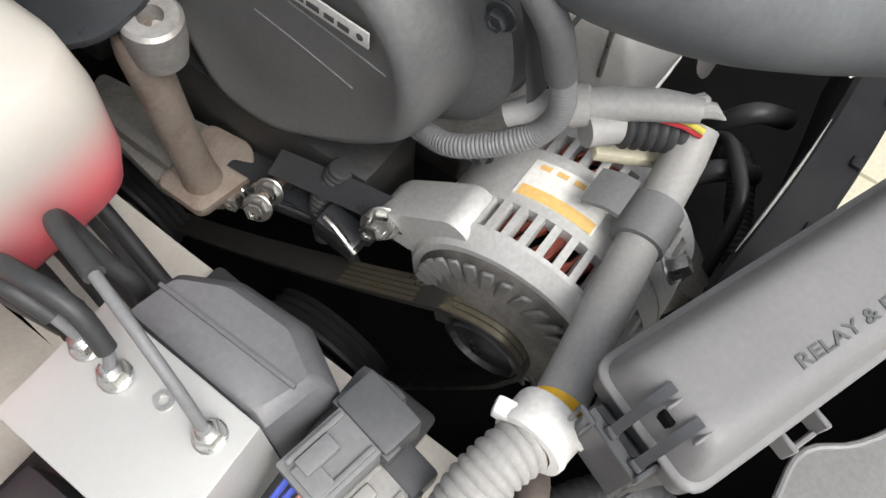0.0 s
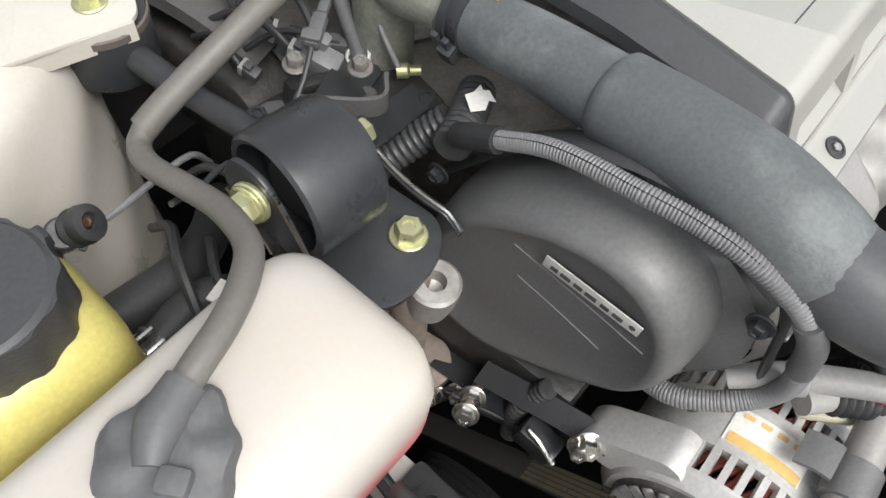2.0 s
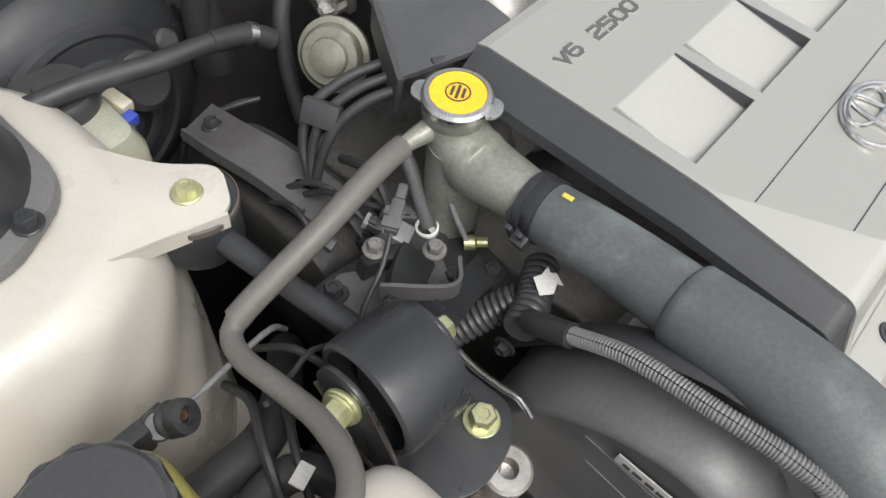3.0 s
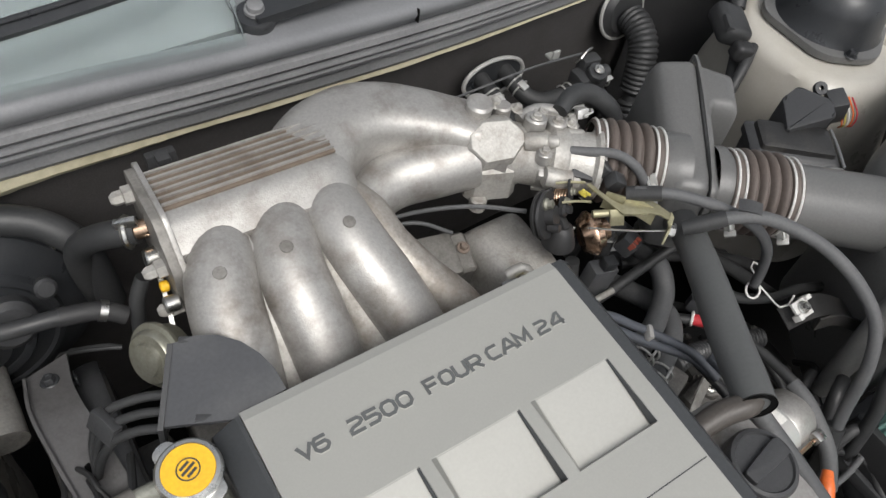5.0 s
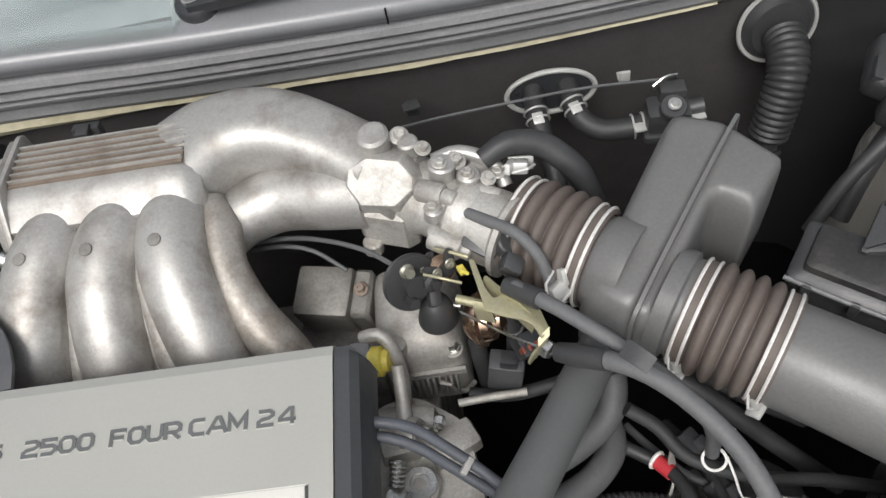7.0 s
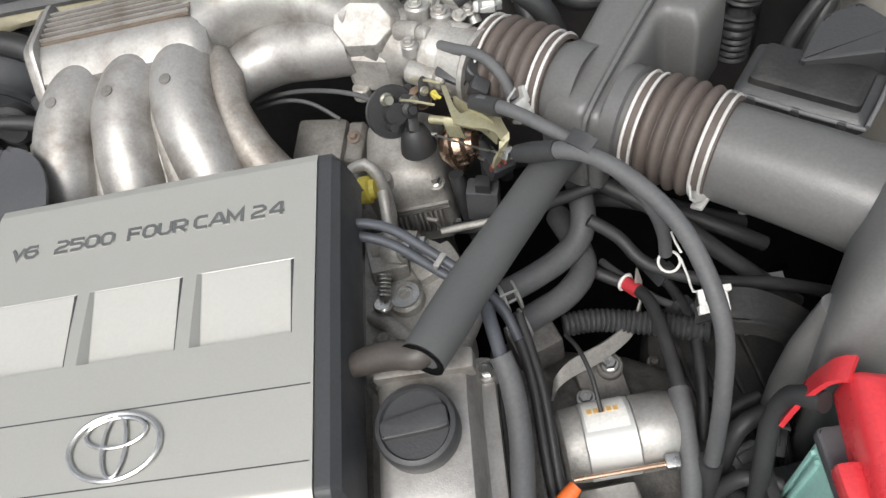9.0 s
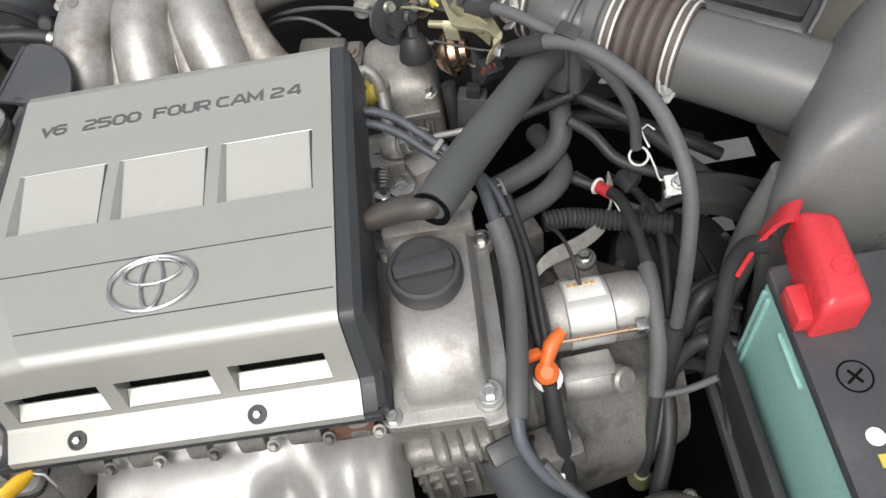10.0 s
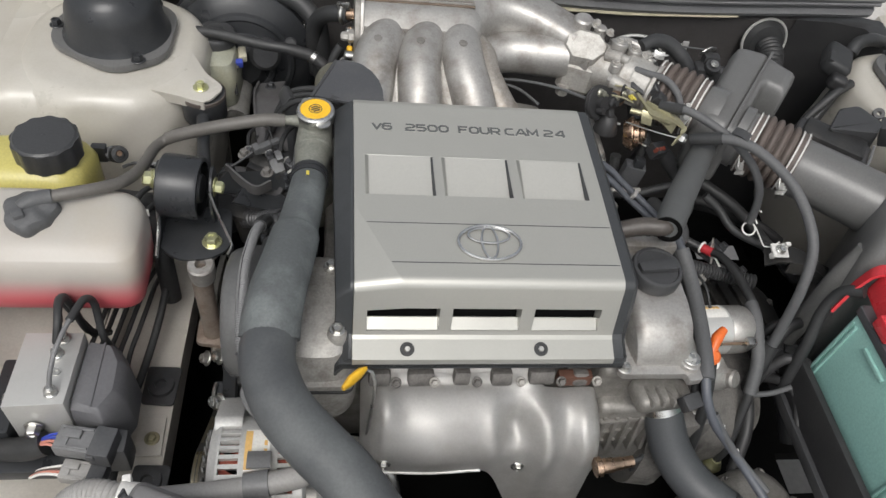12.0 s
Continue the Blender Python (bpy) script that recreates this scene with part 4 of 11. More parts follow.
for k in range(3):
    bm = B()
    rbox(bm, (0.085, 0.014, 0.005), at(0.222, -0.106, 0.635 + k * 0.028, -8, 0, 6), 0.002)
    part("block_rib", bm, GRIME, eb)
# cam cover with filler
cc = thing("cam_cover", (0.235, -0.02, 0.815), "cast aluminium cam cover with oil filler", "cam cover")
bm = B()
rows = []
for y, z, hw in ((0.070, 0.815, 0.046), (0.070, 0.842, 0.045), (0.066, 0.853, 0.042), (0.03, 0.857, 0.041), (-0.035, 0.857, 0.041), (-0.062, 0.853, 0.040), (-0.080, 0.842, 0.038), (-0.092, 0.825, 0.036), (-0.096, 0.812, 0.034)):
    rows.append((y, z, hw))
rings = []
for y, z, hw in rows:
    c = 0.2335
    rings.append([Vector((c - hw, y, 0.800)), Vector((c - hw, y, z - 0.010)), Vector((c - hw + 0.006, y, z - 0.002)), Vector((c - hw + 0.013, y, z)), Vector((c + hw - 0.016, y, z)),
                  Vector((c + hw - 0.007, y, z - 0.003)), Vector((c + hw - 0.003, y, z - 0.012)), Vector((c + hw, y, 0.800))])
skin(bm, rings)
part("cover_body", bm, CAST, cc)
bm = B()
prism(bm, rounded([(0.175, -0.108), (0.262, -0.108), (0.262, -0.118), (0.285, -0.115), (0.288, -0.08), (0.287, 0.085), (0.175, 0.085)], 0.010), 0.012, at(0, 0, 0.794), 0.002)
disc(bm, 0.013, 0.020, at(0.268, -0.094, 0.795))
disc(bm, 0.011, 0.018, at(0.281, 0.07, 0.795))
part("flange", bm, CAST, cc)
bm = B()
for k in range(3):
    strip(bm, [(0.2865 + k * 0.004, 0.08, 0.79 - k * 0.006), (0.2875 + k * 0.004, -0.105, 0.79 - k * 0.006)], (0, 0, 1), 0.004, 0.0025)
part("gasket", bm, RUBBER, cc)
bm = B()
hexhead(bm, at(0.269, -0.091, 0.8155), 0.0070, 0.006, 0.0115)
part("cover_bolt", bm, STEEL, cc)
bm = B()
rbox(bm, (0.086, 0.020, 0.022), at(0.234, 0.062, 0.852), 0.005)
part("filler_ridge", bm, CAST, cc)
fc = thing("oil_filler_cap", (0.229, 0.006, 0.858), "round black plastic oil filler cap with grip bar", "filler cap")
m = at(0.229, 0.006, 0.857, 2, 0, 8)
bm = B()
lathe(bm, [(0.0, 0), (0.031, 0), (0.0335, 0.004), (0.0335, 0.018), (0.0315, 0.0215), (0.028, 0.0225), (0.0265, 0.020), (0, 0.020)], m, 48)
part("cap_body", bm, PLASTIC, fc)
bm = B()
prism(bm, rounded([(-0.0265, -0.007), (0.018, -0.0095), (0.0265, -0.0085), (0.0265, 0.0085), (0.018, 0.0095), (-0.0265, 0.007)], 0.003), 0.0075, m @ at(0, 0, 0.0195), 0.0015)
part("grip_bar", bm, PLASTIC, fc)
for x, y in ((0.281, 0.068), (0.182, -0.098), (0.184, 0.072)):
    bm = B()
    hexhead(bm, at(x, y, 0.8130 if x > 0.2 else 0.8055), 0.0062, 0.006, 0.0095)
    part("cover_bolt", bm, STEEL, cc)
# exhaust ports below the cover
for k in range(6):
    x = -0.118 + k * 0.052
    po = thing("exhaust_port", (x, -0.085, 0.755), "grimy cast exhaust port flange below the cover", "port", "exhaust ports below the cover")
    bm = B()
    rbox(bm, (0.028 + 0.007 * math.sin(k * 2.1), 0.018, 0.022), at(x, -0.079, 0.756 + 0.003 * math.sin(k * 3.3), -20, 3 * math.sin(k * 4.0), 0), 0.006)
    part("port_flange", bm, SOOT, po)
    bm = B()
    hexhead(bm, along((x + 0.020 + 0.004 * math.sin(k * 5), -0.090, 0.760), (0, -0.7, 0.7)), 0.0048, 0.006, 0.0068)
    part("stud_nut", bm, CASTD if k % 2 else SOOT, po)
# left cam cover end beside the hose
bm = B()
skin(bm, [oval((-0.195, -0.02, z), (1, 0, 0), (0, 1, 0), a, b, 3.5, 40) for z, a, b in ((0.70, 0.052, 0.085), (0.79, 0.052, 0.085), (0.80, 0.048, 0.082), (0.825, 0.042, 0.075), (0.835, 0.032, 0.06))])
hc = thing("head_casting", (-0.195, -0.02, 0.70), "cast aluminium cylinder head end beside the hose", "cylinder head")
part("casting", bm, CASTD, hc)
for x, y, r, h in ((-0.172, -0.070, 0.011, 0.030), (-0.180, 0.030, 0.010, 0.024), (-0.168, -0.020, 0.008, 0.016)):
    bm = B()
    lathe(bm, [(r * 1.5, -0.02), (r * 1.15, h * 0.4), (r, h * 0.9), (r * 0.8, h), (0, h)], at(x, y, 0.815), 24)
    part("cast_boss", bm, CASTD, hc)
    bm = B()
    hexhead(bm, at(x, y, 0.815 + h), r * 0.6, 0.006, r * 0.85)
    part("cover_bolt", bm, STEEL, hc)
bm = B()
prism(bm, rounded([(-0.245, -0.112), (-0.150, -0.112), (-0.150, 0.06), (-0.245, 0.06)], 0.014), 0.010, at(0, 0, 0.778), 0.002)
part("flange", bm, CASTD, hc)
bm = B()
prism(bm, rounded([(-0.247, -0.114), (-0.150, -0.114), (-0.150, 0.06), (-0.247, 0.06)], 0.014), 0.003, at(0, 0, 0.7745), 0.0005)
part("gasket", bm, BLACKR, hc)

# ---- heat shield ----
hs = thing("heat_shield", (0.02, -0.14, 0.56), "shiny pressed steel exhaust heat shield", "heat shield")
bm = B()
nx, ny = 72, 36


def hump(t, c, w):
    return math.exp(-((t - c) / w) ** 2)


def ease(t, a, b):
    t = min(1, max(0, (t - a) / (b - a)))
    return t * t * (3 - 2 * t)


def shield_pt(u, v):
    """Pressed sheet: an apron that turns down over the manifold, deeper at its right end."""
    step = ease(u, 0.66, 0.76)
    x = -0.140 + u * 0.318
    R = 0.080 - 0.010 * step
    top = Vector((x, -0.074 - 0.018 * step, 0.746 - 0.010 * step))
    drop = 0.012 + 0.125 * ease(u, 0.50, 0.74)
    arc = R * 1.75
    s = v * (arc + drop)
    a = min(s, arc) / R
    y, z = -R * math.sin(min(a, 1.5708)), -R * (1 - math.cos(a)) * 0.92
    n = Vector((0, -math.sin(a), math.cos(a)))
    if s > arc:
        z -= s - arc
        y -= (s - arc) * 0.12
    sv = s / arc
    d = 0.011 * hump(u, 0.30, 0.17) * hump(sv, 0.75, 0.32) + 0.006 * hump(u, 0.10, 0.05) * hump(sv, 0.35, 0.2)
    d -= 0.024 * hump(u, 0.625, 0.06) * hump(sv, 0.50, 0.24)
    d += 0.007 * hump(u, 0.53, 0.035) * hump(sv, 0.70, 0.30) + 0.010 * hump(u, 0.75, 0.035) * hump(sv, 0.75, 0.5)
    d -= 0.006 * hump(u, 0.83, 0.035) * hump(sv, 0.6, 0.5)
    d += 0.008 * hump(u, 0.91, 0.035) * hump(sv, 0.8, 0.6)
    e = 1 - (1 - min(1, min(u / 0.09, (1 - u) / 0.05))) ** 2
    rim = 0.010 * max(0, 1 - v / 0.06)
    return top + Vector((0, y, z)) + n * d + Vector((0, rim * 0.7 + 0.02 * (1 - e) * v, -0.040 * (1 - e) + rim * 1.7 * (1 - step)))


g = [[bm.verts.new(shield_pt(i / nx, j / ny)) for j in range(ny + 1)] for i in range(nx + 1)]
for i in range(nx):
    for j in range(ny):
        bm.faces.new((g[i][j], g[i + 1][j], g[i + 1][j + 1], g[i][j + 1]))
bmesh.ops.solidify(bm, geom=bm.faces[:], thickness=0.0012)
part("shield_skin", bm, SHIELD, hs, sharp=60)
bm = B()
sweep(bm, [shield_pt(k / 20, 1.0) for k in range(2, 11)], 0.0022, 8, 0.008)
part("rolled_hem", bm, SHIELD, hs)
for u, v, mt_ in ((0.095, 0.80, STEEL), (0.655, 0.60, STEEL)):
    bm = B()
    q = shield_pt(u, v)
    nn = (shield_pt(u + 0.02, v) - q).cross(shield_pt(u, v + 0.02) - q)
    nn = nn if nn.y < 0 else -nn
    hexhead(bm, along(q + nn.normalized() * 0.001, nn), 0.006, 0.005, 0.009)
    part("shield_bolt", bm, mt_, hs)
ox = thing("oxygen_sensor", (0.17, -0.172, 0.68), "heat-browned oxygen sensor screwed into the shield", "sensor")
d = Vector((1, 0.10, 0.10)).normalized()
bm = B()
lathe(bm, [(0, -0.006), (0.013, -0.006), (0.013, 0.002), (0.010, 0.004), (0.010, 0.018), (0.0085, 0.02), (0.0085, 0.030), (0.0075, 0.032), (0.0075, 0.046), (0.006, 0.047), (0, 0.047)], along((0.170, -0.172, 0.682), d), 20)
part("sensor_body", bm, BRONZE, ox)
bm = B()
sweep(bm, [Vector((0.170, -0.172, 0.682)) + d * 0.045, (0.225, -0.165, 0.688), (0.235, -0.155, 0.675), (0.24, -0.15, 0.62)], 0.0035, 8)
part("sensor_lead", bm, RUBBER, ox)
bm = B()
rbox(bm, (0.045, 0.014, 0.020), at(0.135, -0.080, 0.752, 0, 0, 0), 0.002)
whole("exhaust_manifold", bm, RUST, (0.10, -0.1, 0.745), "rusty exhaust manifold flange above the shield", "manifold")
# dipstick
up_ = thing("coolant_pipe", (-0.10, -0.13, 0.50), "bright bent coolant pipe below the heat shield", "pipe")
bm = B()
sweep(bm, [(-0.135, -0.118, 0.62), (-0.118, -0.125, 0.622), (-0.100, -0.138, 0.612), (-0.090, -0.155, 0.590), (-0.088, -0.170, 0.55), (-0.088, -0.18, 0.48)], 0.0085, 16, 0.006)
part("tube", bm, STEEL, up_)
bm = B()
prism(bm, rounded([(-0.165, -0.130), (-0.125, -0.135), (-0.120, -0.095), (-0.165, -0.09)], 0.010), 0.010, at(0, 0, 0.612), 0.002)
part("pipe_flange", bm, CASTD, up_)
for q in ((-0.155, -0.118, 0.622), (-0.133, -0.105, 0.622)):
    bm = B()
    hexhead(bm, at(*q), 0.006, 0.006, 0.008)
    part("flange_bolt", bm, STEEL, up_)
ds = thing("dipstick", (-0.15, -0.115, 0.74), "oil dipstick with orange plastic handle", "dipstick")
bm = B()
sweep(bm, [(-0.138, -0.105, 0.817), (-0.146, -0.112, 0.819), (-0.156, -0.122, 0.820), (-0.165, -0.132, 0.819)], [0.0035, 0.0080, 0.0085, 0.0040], 12, 0.004, flat=(0.6, 1.2))
part("handle", bm, YELLOW, ds, "orange-yellow handle")
bm = B()
sweep(bm, [(-0.139, -0.106, 0.816), (-0.131, -0.106, 0.812), (-0.127, -0.112, 0.800), (-0.128, -0.122, 0.77), (-0.132, -0.128, 0.70)], 0.0022, 8)
part("tube", bm, STEEL, ds)

# ---- intake plenum ----
pl = thing("intake_manifold", (-0.03, 0.42, 0.86), "cast aluminium intake manifold with curved runners", "intake manifold")
bm = B()
rows = []
for x, k in ((-0.143, 1), (-0.139, 1), (-0.05, 1), (0.012, 1), (0.026, 0.96), (0.036, 0.86), (0.042, 0.70)):
    rows.append([Vector((x, 0.452 + (y - 0.452) * k, 0.915 + (z - 0.915) * k)) for y, z in ((0.500, 0.880), (0.500, 0.945), (0.494, 0.953), (0.440, 0.957), (0.426, 0.953), (0.405, 0.938), (0.400, 0.900), (0.41, 0.87))])
skin(bm, rows)
part("plenum", bm, CAST, pl)
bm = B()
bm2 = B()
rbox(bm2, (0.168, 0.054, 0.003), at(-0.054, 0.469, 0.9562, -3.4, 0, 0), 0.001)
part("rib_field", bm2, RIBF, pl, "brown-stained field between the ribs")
for k in range(6):
    y = 0.447 + k * 0.0088
    rbox(bm, (0.168, 0.0024, 0.0075), at(-0.054, y, 0.9590 - (y - 0.44) * 0.06), 0.0011)
part("cooling_ribs", bm, CAST, pl, "cast ribs along the plenum")
# the darker alloy puts the shading of this end face into its colour
bm = B()
prism(bm, rounded([(0.396, 0.862), (0.505, 0.866), (0.508, 0.958), (0.43, 0.964), (0.394, 0.925)], 0.010), 0.010,
      Matrix(((0, 0, -1, -0.142), (1, 0, 0, 0), (0, 1, 0, 0), (0, 0, 0, 1))), 0.0015)
part("end_plate", bm, GRIME, pl, "end plate in a darker tone for its shaded face")
bm = B()
prism(bm, rounded([(0.393, 0.859), (0.508, 0.863), (0.511, 0.961), (0.43, 0.967), (0.391, 0.925)], 0.010), 0.005,
      Matrix(((0, 0, -1, -0.1385), (1, 0, 0, 0), (0, 1, 0, 0), (0, 0, 0, 1))), 0.001)
part("end_flange", bm, CAST, pl)
RUN = [  # top x, bottom x
    (-0.119, -0.137), (-0.057, -0.055), (0.006, 0.042)]
for (xt, xb), off in zip(RUN, (0.018, 0.017, 0.004)):
    bm = B()
    pts = [(xt + off, 0.452, 0.914), (xt + off, 0.425, 0.917), (xt + off * 0.45, 0.395, 0.917), (xt + (xb - xt) * 0.15, 0.360, 0.908), (xt + (xb - xt) * 0.45, 0.322, 0.887), (xt + (xb - xt) * 0.8, 0.285, 0.852), (xb, 0.255, 0.815), (xb, 0.235, 0.77)]
    sweep(bm, pts, [0.024, 0.028, 0.0300, 0.0302, 0.0302, 0.0302, 0.0295, 0.028], 28, 0.006, flat=(1.10, 1.0))
    part("runner", bm, CAST, pl, sharp=60)
    bm = B()
    disc(bm, 0.0062, 0.0016, along((xt, 0.370, 0.9425), (0, -0.22, 1)), 20, 0.0005)
    part("ejector_mark", bm, GRIME, pl, "dark round casting mark")
for (xa, xb), (xc, xd) in zip(RUN[:-1], RUN[1:]):
    bm = B()
    mt_, mb_ = (xa + xc) / 2, (xb + xd) / 2
    rings = []
    for f, y, z in ((0, 0.440, 0.930), (0, 0.415, 0.934), (0, 0.390, 0.930), (0.15, 0.358, 0.917), (0.45, 0.320, 0.893), (0.8, 0.283, 0.856), (1, 0.255, 0.822)):
        x, hw = mt_ + (mb_ - mt_) * f, 0.010 + 0.012 * f
        rings.append([Vector((x - hw, y, z + 0.001)), Vector((x, y + 0.002, z - 0.004 - 0.010 * f)), Vector((x + hw, y, z + 0.001)), Vector((x + hw, y + 0.004, z - 0.02)), Vector((x - hw, y + 0.004, z - 0.02))])
    skin(bm, rings)
    part("web", bm, CAST, pl, sharp=60)
for xt, xb in ((-0.085, -0.092), (-0.02, 0.0)):
    bm = B()
    sweep(bm, [(xt, 0.40, 0.905), (xt, 0.37, 0.900), ((xt + xb) / 2, 0.33, 0.872), (xb, 0.28, 0.825), (xb, 0.24, 0.77)], [0.015, 0.018, 0.021, 0.023, 0.023], 20, 0.006)
    part("rear_runner", bm, CASTD, pl, sharp=60)
bm = B()
sweep(bm, [(0.035, 0.430, 0.908), (0.045, 0.400, 0.900), (0.052, 0.365, 0.890), (0.070, 0.325, 0.868), (0.098, 0.288, 0.835), (0.105, 0.262, 0.79)], [0.018, 0.0225, 0.020, 0.0225, 0.0245, 0.022], 22, 0.006)
part("side_runner", bm, CASTN, pl, sharp=60)
# elbow to the throttle
bm = B()
pts = [((0.012, 0.468, 0.917), 0.041, 0.048), ((0.04, 0.488, 0.918), 0.043, 0.046), ((0.075, 0.497, 0.919), 0.043, 0.043), ((0.11, 0.492, 0.918), 0.041, 0.040), ((0.145, 0.476, 0.915), 0.038, 0.037), ((0.18, 0.454, 0.910), 0.036, 0.035), ((0.205, 0.435, 0.906), 0.035, 0.035)]
cen, _ = spline([p[0] for p in pts], 0.008, 0)
rings = []
for i, c in enumerate(cen):
    f = i / (len(cen) - 1)
    t = (cen[min(i + 1, len(cen) - 1)] - cen[max(i - 1, 0)]).normalized()
    w = Vector((-t.y, t.x, 0)).normalized()
    k = f * (len(pts) - 1)
    j = min(int(k), len(pts) - 2)
    vz = pts[j][1] + (pts[j + 1][1] - pts[j][1]) * (k - j)
    hy = pts[j][2] + (pts[j + 1][2] - pts[j][2]) * (k - j)
    rings.append(oval(c, w, (0, 0, 1), hy, vz, 3.0, 44))
skin(bm, rings)
sweep(bm, [(0.040, 0.408, 0.880), (0.062, 0.430, 0.881), (0.10, 0.442, 0.884), (0.15, 0.434, 0.889), (0.190, 0.426, 0.893)], [0.026, 0.030, 0.033, 0.035, 0.035], 34, 0.006)
sweep(bm, [(0.012, 0.474, 0.890), (0.06, 0.490, 0.888), (0.11, 0.486, 0.888), (0.16, 0.462, 0.890), (0.205, 0.436, 0.892)], [0.036, 0.034, 0.032, 0.030, 0.030], 24, 0.008)
disc(bm, 0.0065, 0.004, along((0.052, 0.515, 0.935), (0, 0.35, 1)), 18)
disc(bm, 0.0065, 0.004, along((0.105, 0.515, 0.937), (0, 0.35, 1)), 18)
part("elbow", bm, CAST, pl, sharp=60)
bm = B()
dth = Vector((0.80, -0.60, 0)).normalized()
rbox(bm, (0.068, 0.064, 0.020), along((0.203, 0.434, 0.894), dth), 0.020, 3)
part("elbow_flange", bm, CAST, pl)
for q in ((-0.158, 0.492, 0.938), (-0.160, 0.425, 0.905), (-0.157, 0.402, 0.875)):
    bm = B()
    lathe(bm, [(0, 0), (0.0095, 0), (0.0095, 0.010), (0.007, 0.011), (0.007, 0.018), (0.004, 0.022), (0, 0.022)], along((-0.150, q[1], q[2]), (-1, 0, 0)), 6)
    part("plate_nut", bm, CASTD, pl)
bm = B()
rbox(bm, (0.030, 0.012, 0.022), at(-0.108, 0.552, 0.905, -10, 0, 0), 0.002)
rbox(bm, (0.014, 0.016, 0.010), at(-0.108, 0.545, 0.915), 0.002)
whole("harness_clip", bm, PLASTIC, (-0.108, 0.56, 0.90), "black plastic clip on the firewall", "clip")

# ---- throttle body ----
tb = thing("throttle_unit", (0.26, 0.40, 0.86), "cast aluminium throttle body with bosses and linkage", "throttle body")
bm = B()
prism(bm, [(-0.034, -0.018), (-0.018, -0.034), (0.018, -0.034), (0.034, -0.018), (0.034, 0.018), (0.018, 0.034), (-0.018, 0.034), (-0.034, 0.018)], 0.022, along((0.214, 0.427, 0.894), dth), 0.003)
part("inlet_flange", bm, CAST, tb)
bm = B()
bn = Vector((-0.15, -0.62, 0.77)).normalized()
bu = Vector((0.95, -0.30, 0.0))
bu = (bu - bn * bu.dot(bn)).normalized()
bv = bn.cross(bu)
rings = []
for d, hu, hv, k in ((-0.060, 0.036, 0.034, 0.5), (-0.022, 0.037, 0.031, 0.5), (-0.010, 0.0355, 0.027, 0.5), (-0.0015, 0.0315, 0.0225, 0.52), (0.0, 0.0300, 0.0210, 0.52)):
    c = Vector((0.206, 0.405, 0.9295)) + bn * d
    rings.append([c + bu * a * hu + bv * b * hv for a, b in ((-1, -0.25), (-k, -1), (k, -0.9), (1, -0.15), (1, 0.35), (k, 1), (-k * 0.9, 1), (-1, 0.45))])
skin(bm, rings)
rbox(bm, (0.060, 0.032, 0.056), at(0.205, 0.404, 0.874, -6, 0, -20), 0.009, 1)
disc(bm, 0.010, 0.016, along((0.183, 0.390, 0.846), (0.1, 0.1, 1)), 14, 0.002)
part("sensor_block", bm, CASTD, tb, "bright faceted cast boss", sharp=18)
bm = B()
disc(bm, 0.0150, 0.026, along((0.205, 0.447, 0.928), (0, -0.1, 1)), 24, 0.003)
disc(bm, 0.010, 0.018, along((0.235, 0.440, 0.924), (0, 0, 1)), 14, 0.002)
part("mounting_bolt", bm, CAST, tb)
bm = B()
lathe(bm, [(0, 0), (0.036, 0), (0.036, 0.014), (0.033, 0.018), (0.0335, 0.045), (0.038, 0.050), (0.038, 0.064), (0.035, 0.068), (0.036, 0.095), (0.041, 0.099), (0.041, 0.104), (0, 0.104)], along((0.235, 0.418, 0.888), dth), 32)
part("bore", bm, CASTD, tb)
bm = B()
for o, r, h in (((0.262, 0.412, 0.915), 0.013, 0.020), ((0.285, 0.400, 0.912), 0.011, 0.018), ((0.300, 0.418, 0.905), 0.015, 0.014), ((0.270, 0.428, 0.906), 0.009, 0.022), ((0.250, 0.375, 0.905), 0.009, 0.015)):
    disc(bm, r, h, along(o, (0.1, 0.1, 1)), 18, 0.002)
rbox(bm, (0.040, 0.024, 0.020), at(0.290, 0.425, 0.900, 10, 15, -35), 0.004)
sweep(bm, [(0.255, 0.43, 0.92), (0.28, 0.432, 0.924), (0.31, 0.418, 0.918), (0.318, 0.40, 0.905)], 0.007, 12)
rbox(bm, (0.030, 0.030, 0.026), at(0.262, 0.372, 0.890, 20, 0, -35), 0.004)
part("idle_valve", bm, CAST, tb)
for o in ((0.262, 0.412, 0.9352), (0.285, 0.400, 0.9303), (0.312, 0.405, 0.918), (0.25, 0.375, 0.9205)):
    bm = B()
    hexhead(bm, along(o, (0.1, 0.1, 1)), 0.005, 0.004, 0.0075)
    part("screw", bm, CASTD, tb)
for p0_, p1_, r in (((0.240, 0.400, 0.918), (0.262, 0.386, 0.922), 0.0105), ((0.262, 0.386, 0.922), (0.272, 0.379, 0.923), 0.0075), ((0.292, 0.392, 0.914), (0.312, 0.380, 0.912), 0.0090), ((0.245, 0.362, 0.898), (0.272, 0.346, 0.893), 0.0120), ((0.268, 0.349, 0.894), (0.280, 0.341, 0.892), 0.0085)):
    bm = B()
    lathe(bm, [(0, 0), (r * 0.9, 0), (r, r * 0.15), (r, (Vector(p1_) - Vector(p0_)).length - r * 0.2), (r * 0.8, (Vector(p1_) - Vector(p0_)).length), (0, (Vector(p1_) - Vector(p0_)).length)], along(p0_, Vector(p1_) - Vector(p0_)), 20)
    part("cast_boss", bm, CASTD, tb)
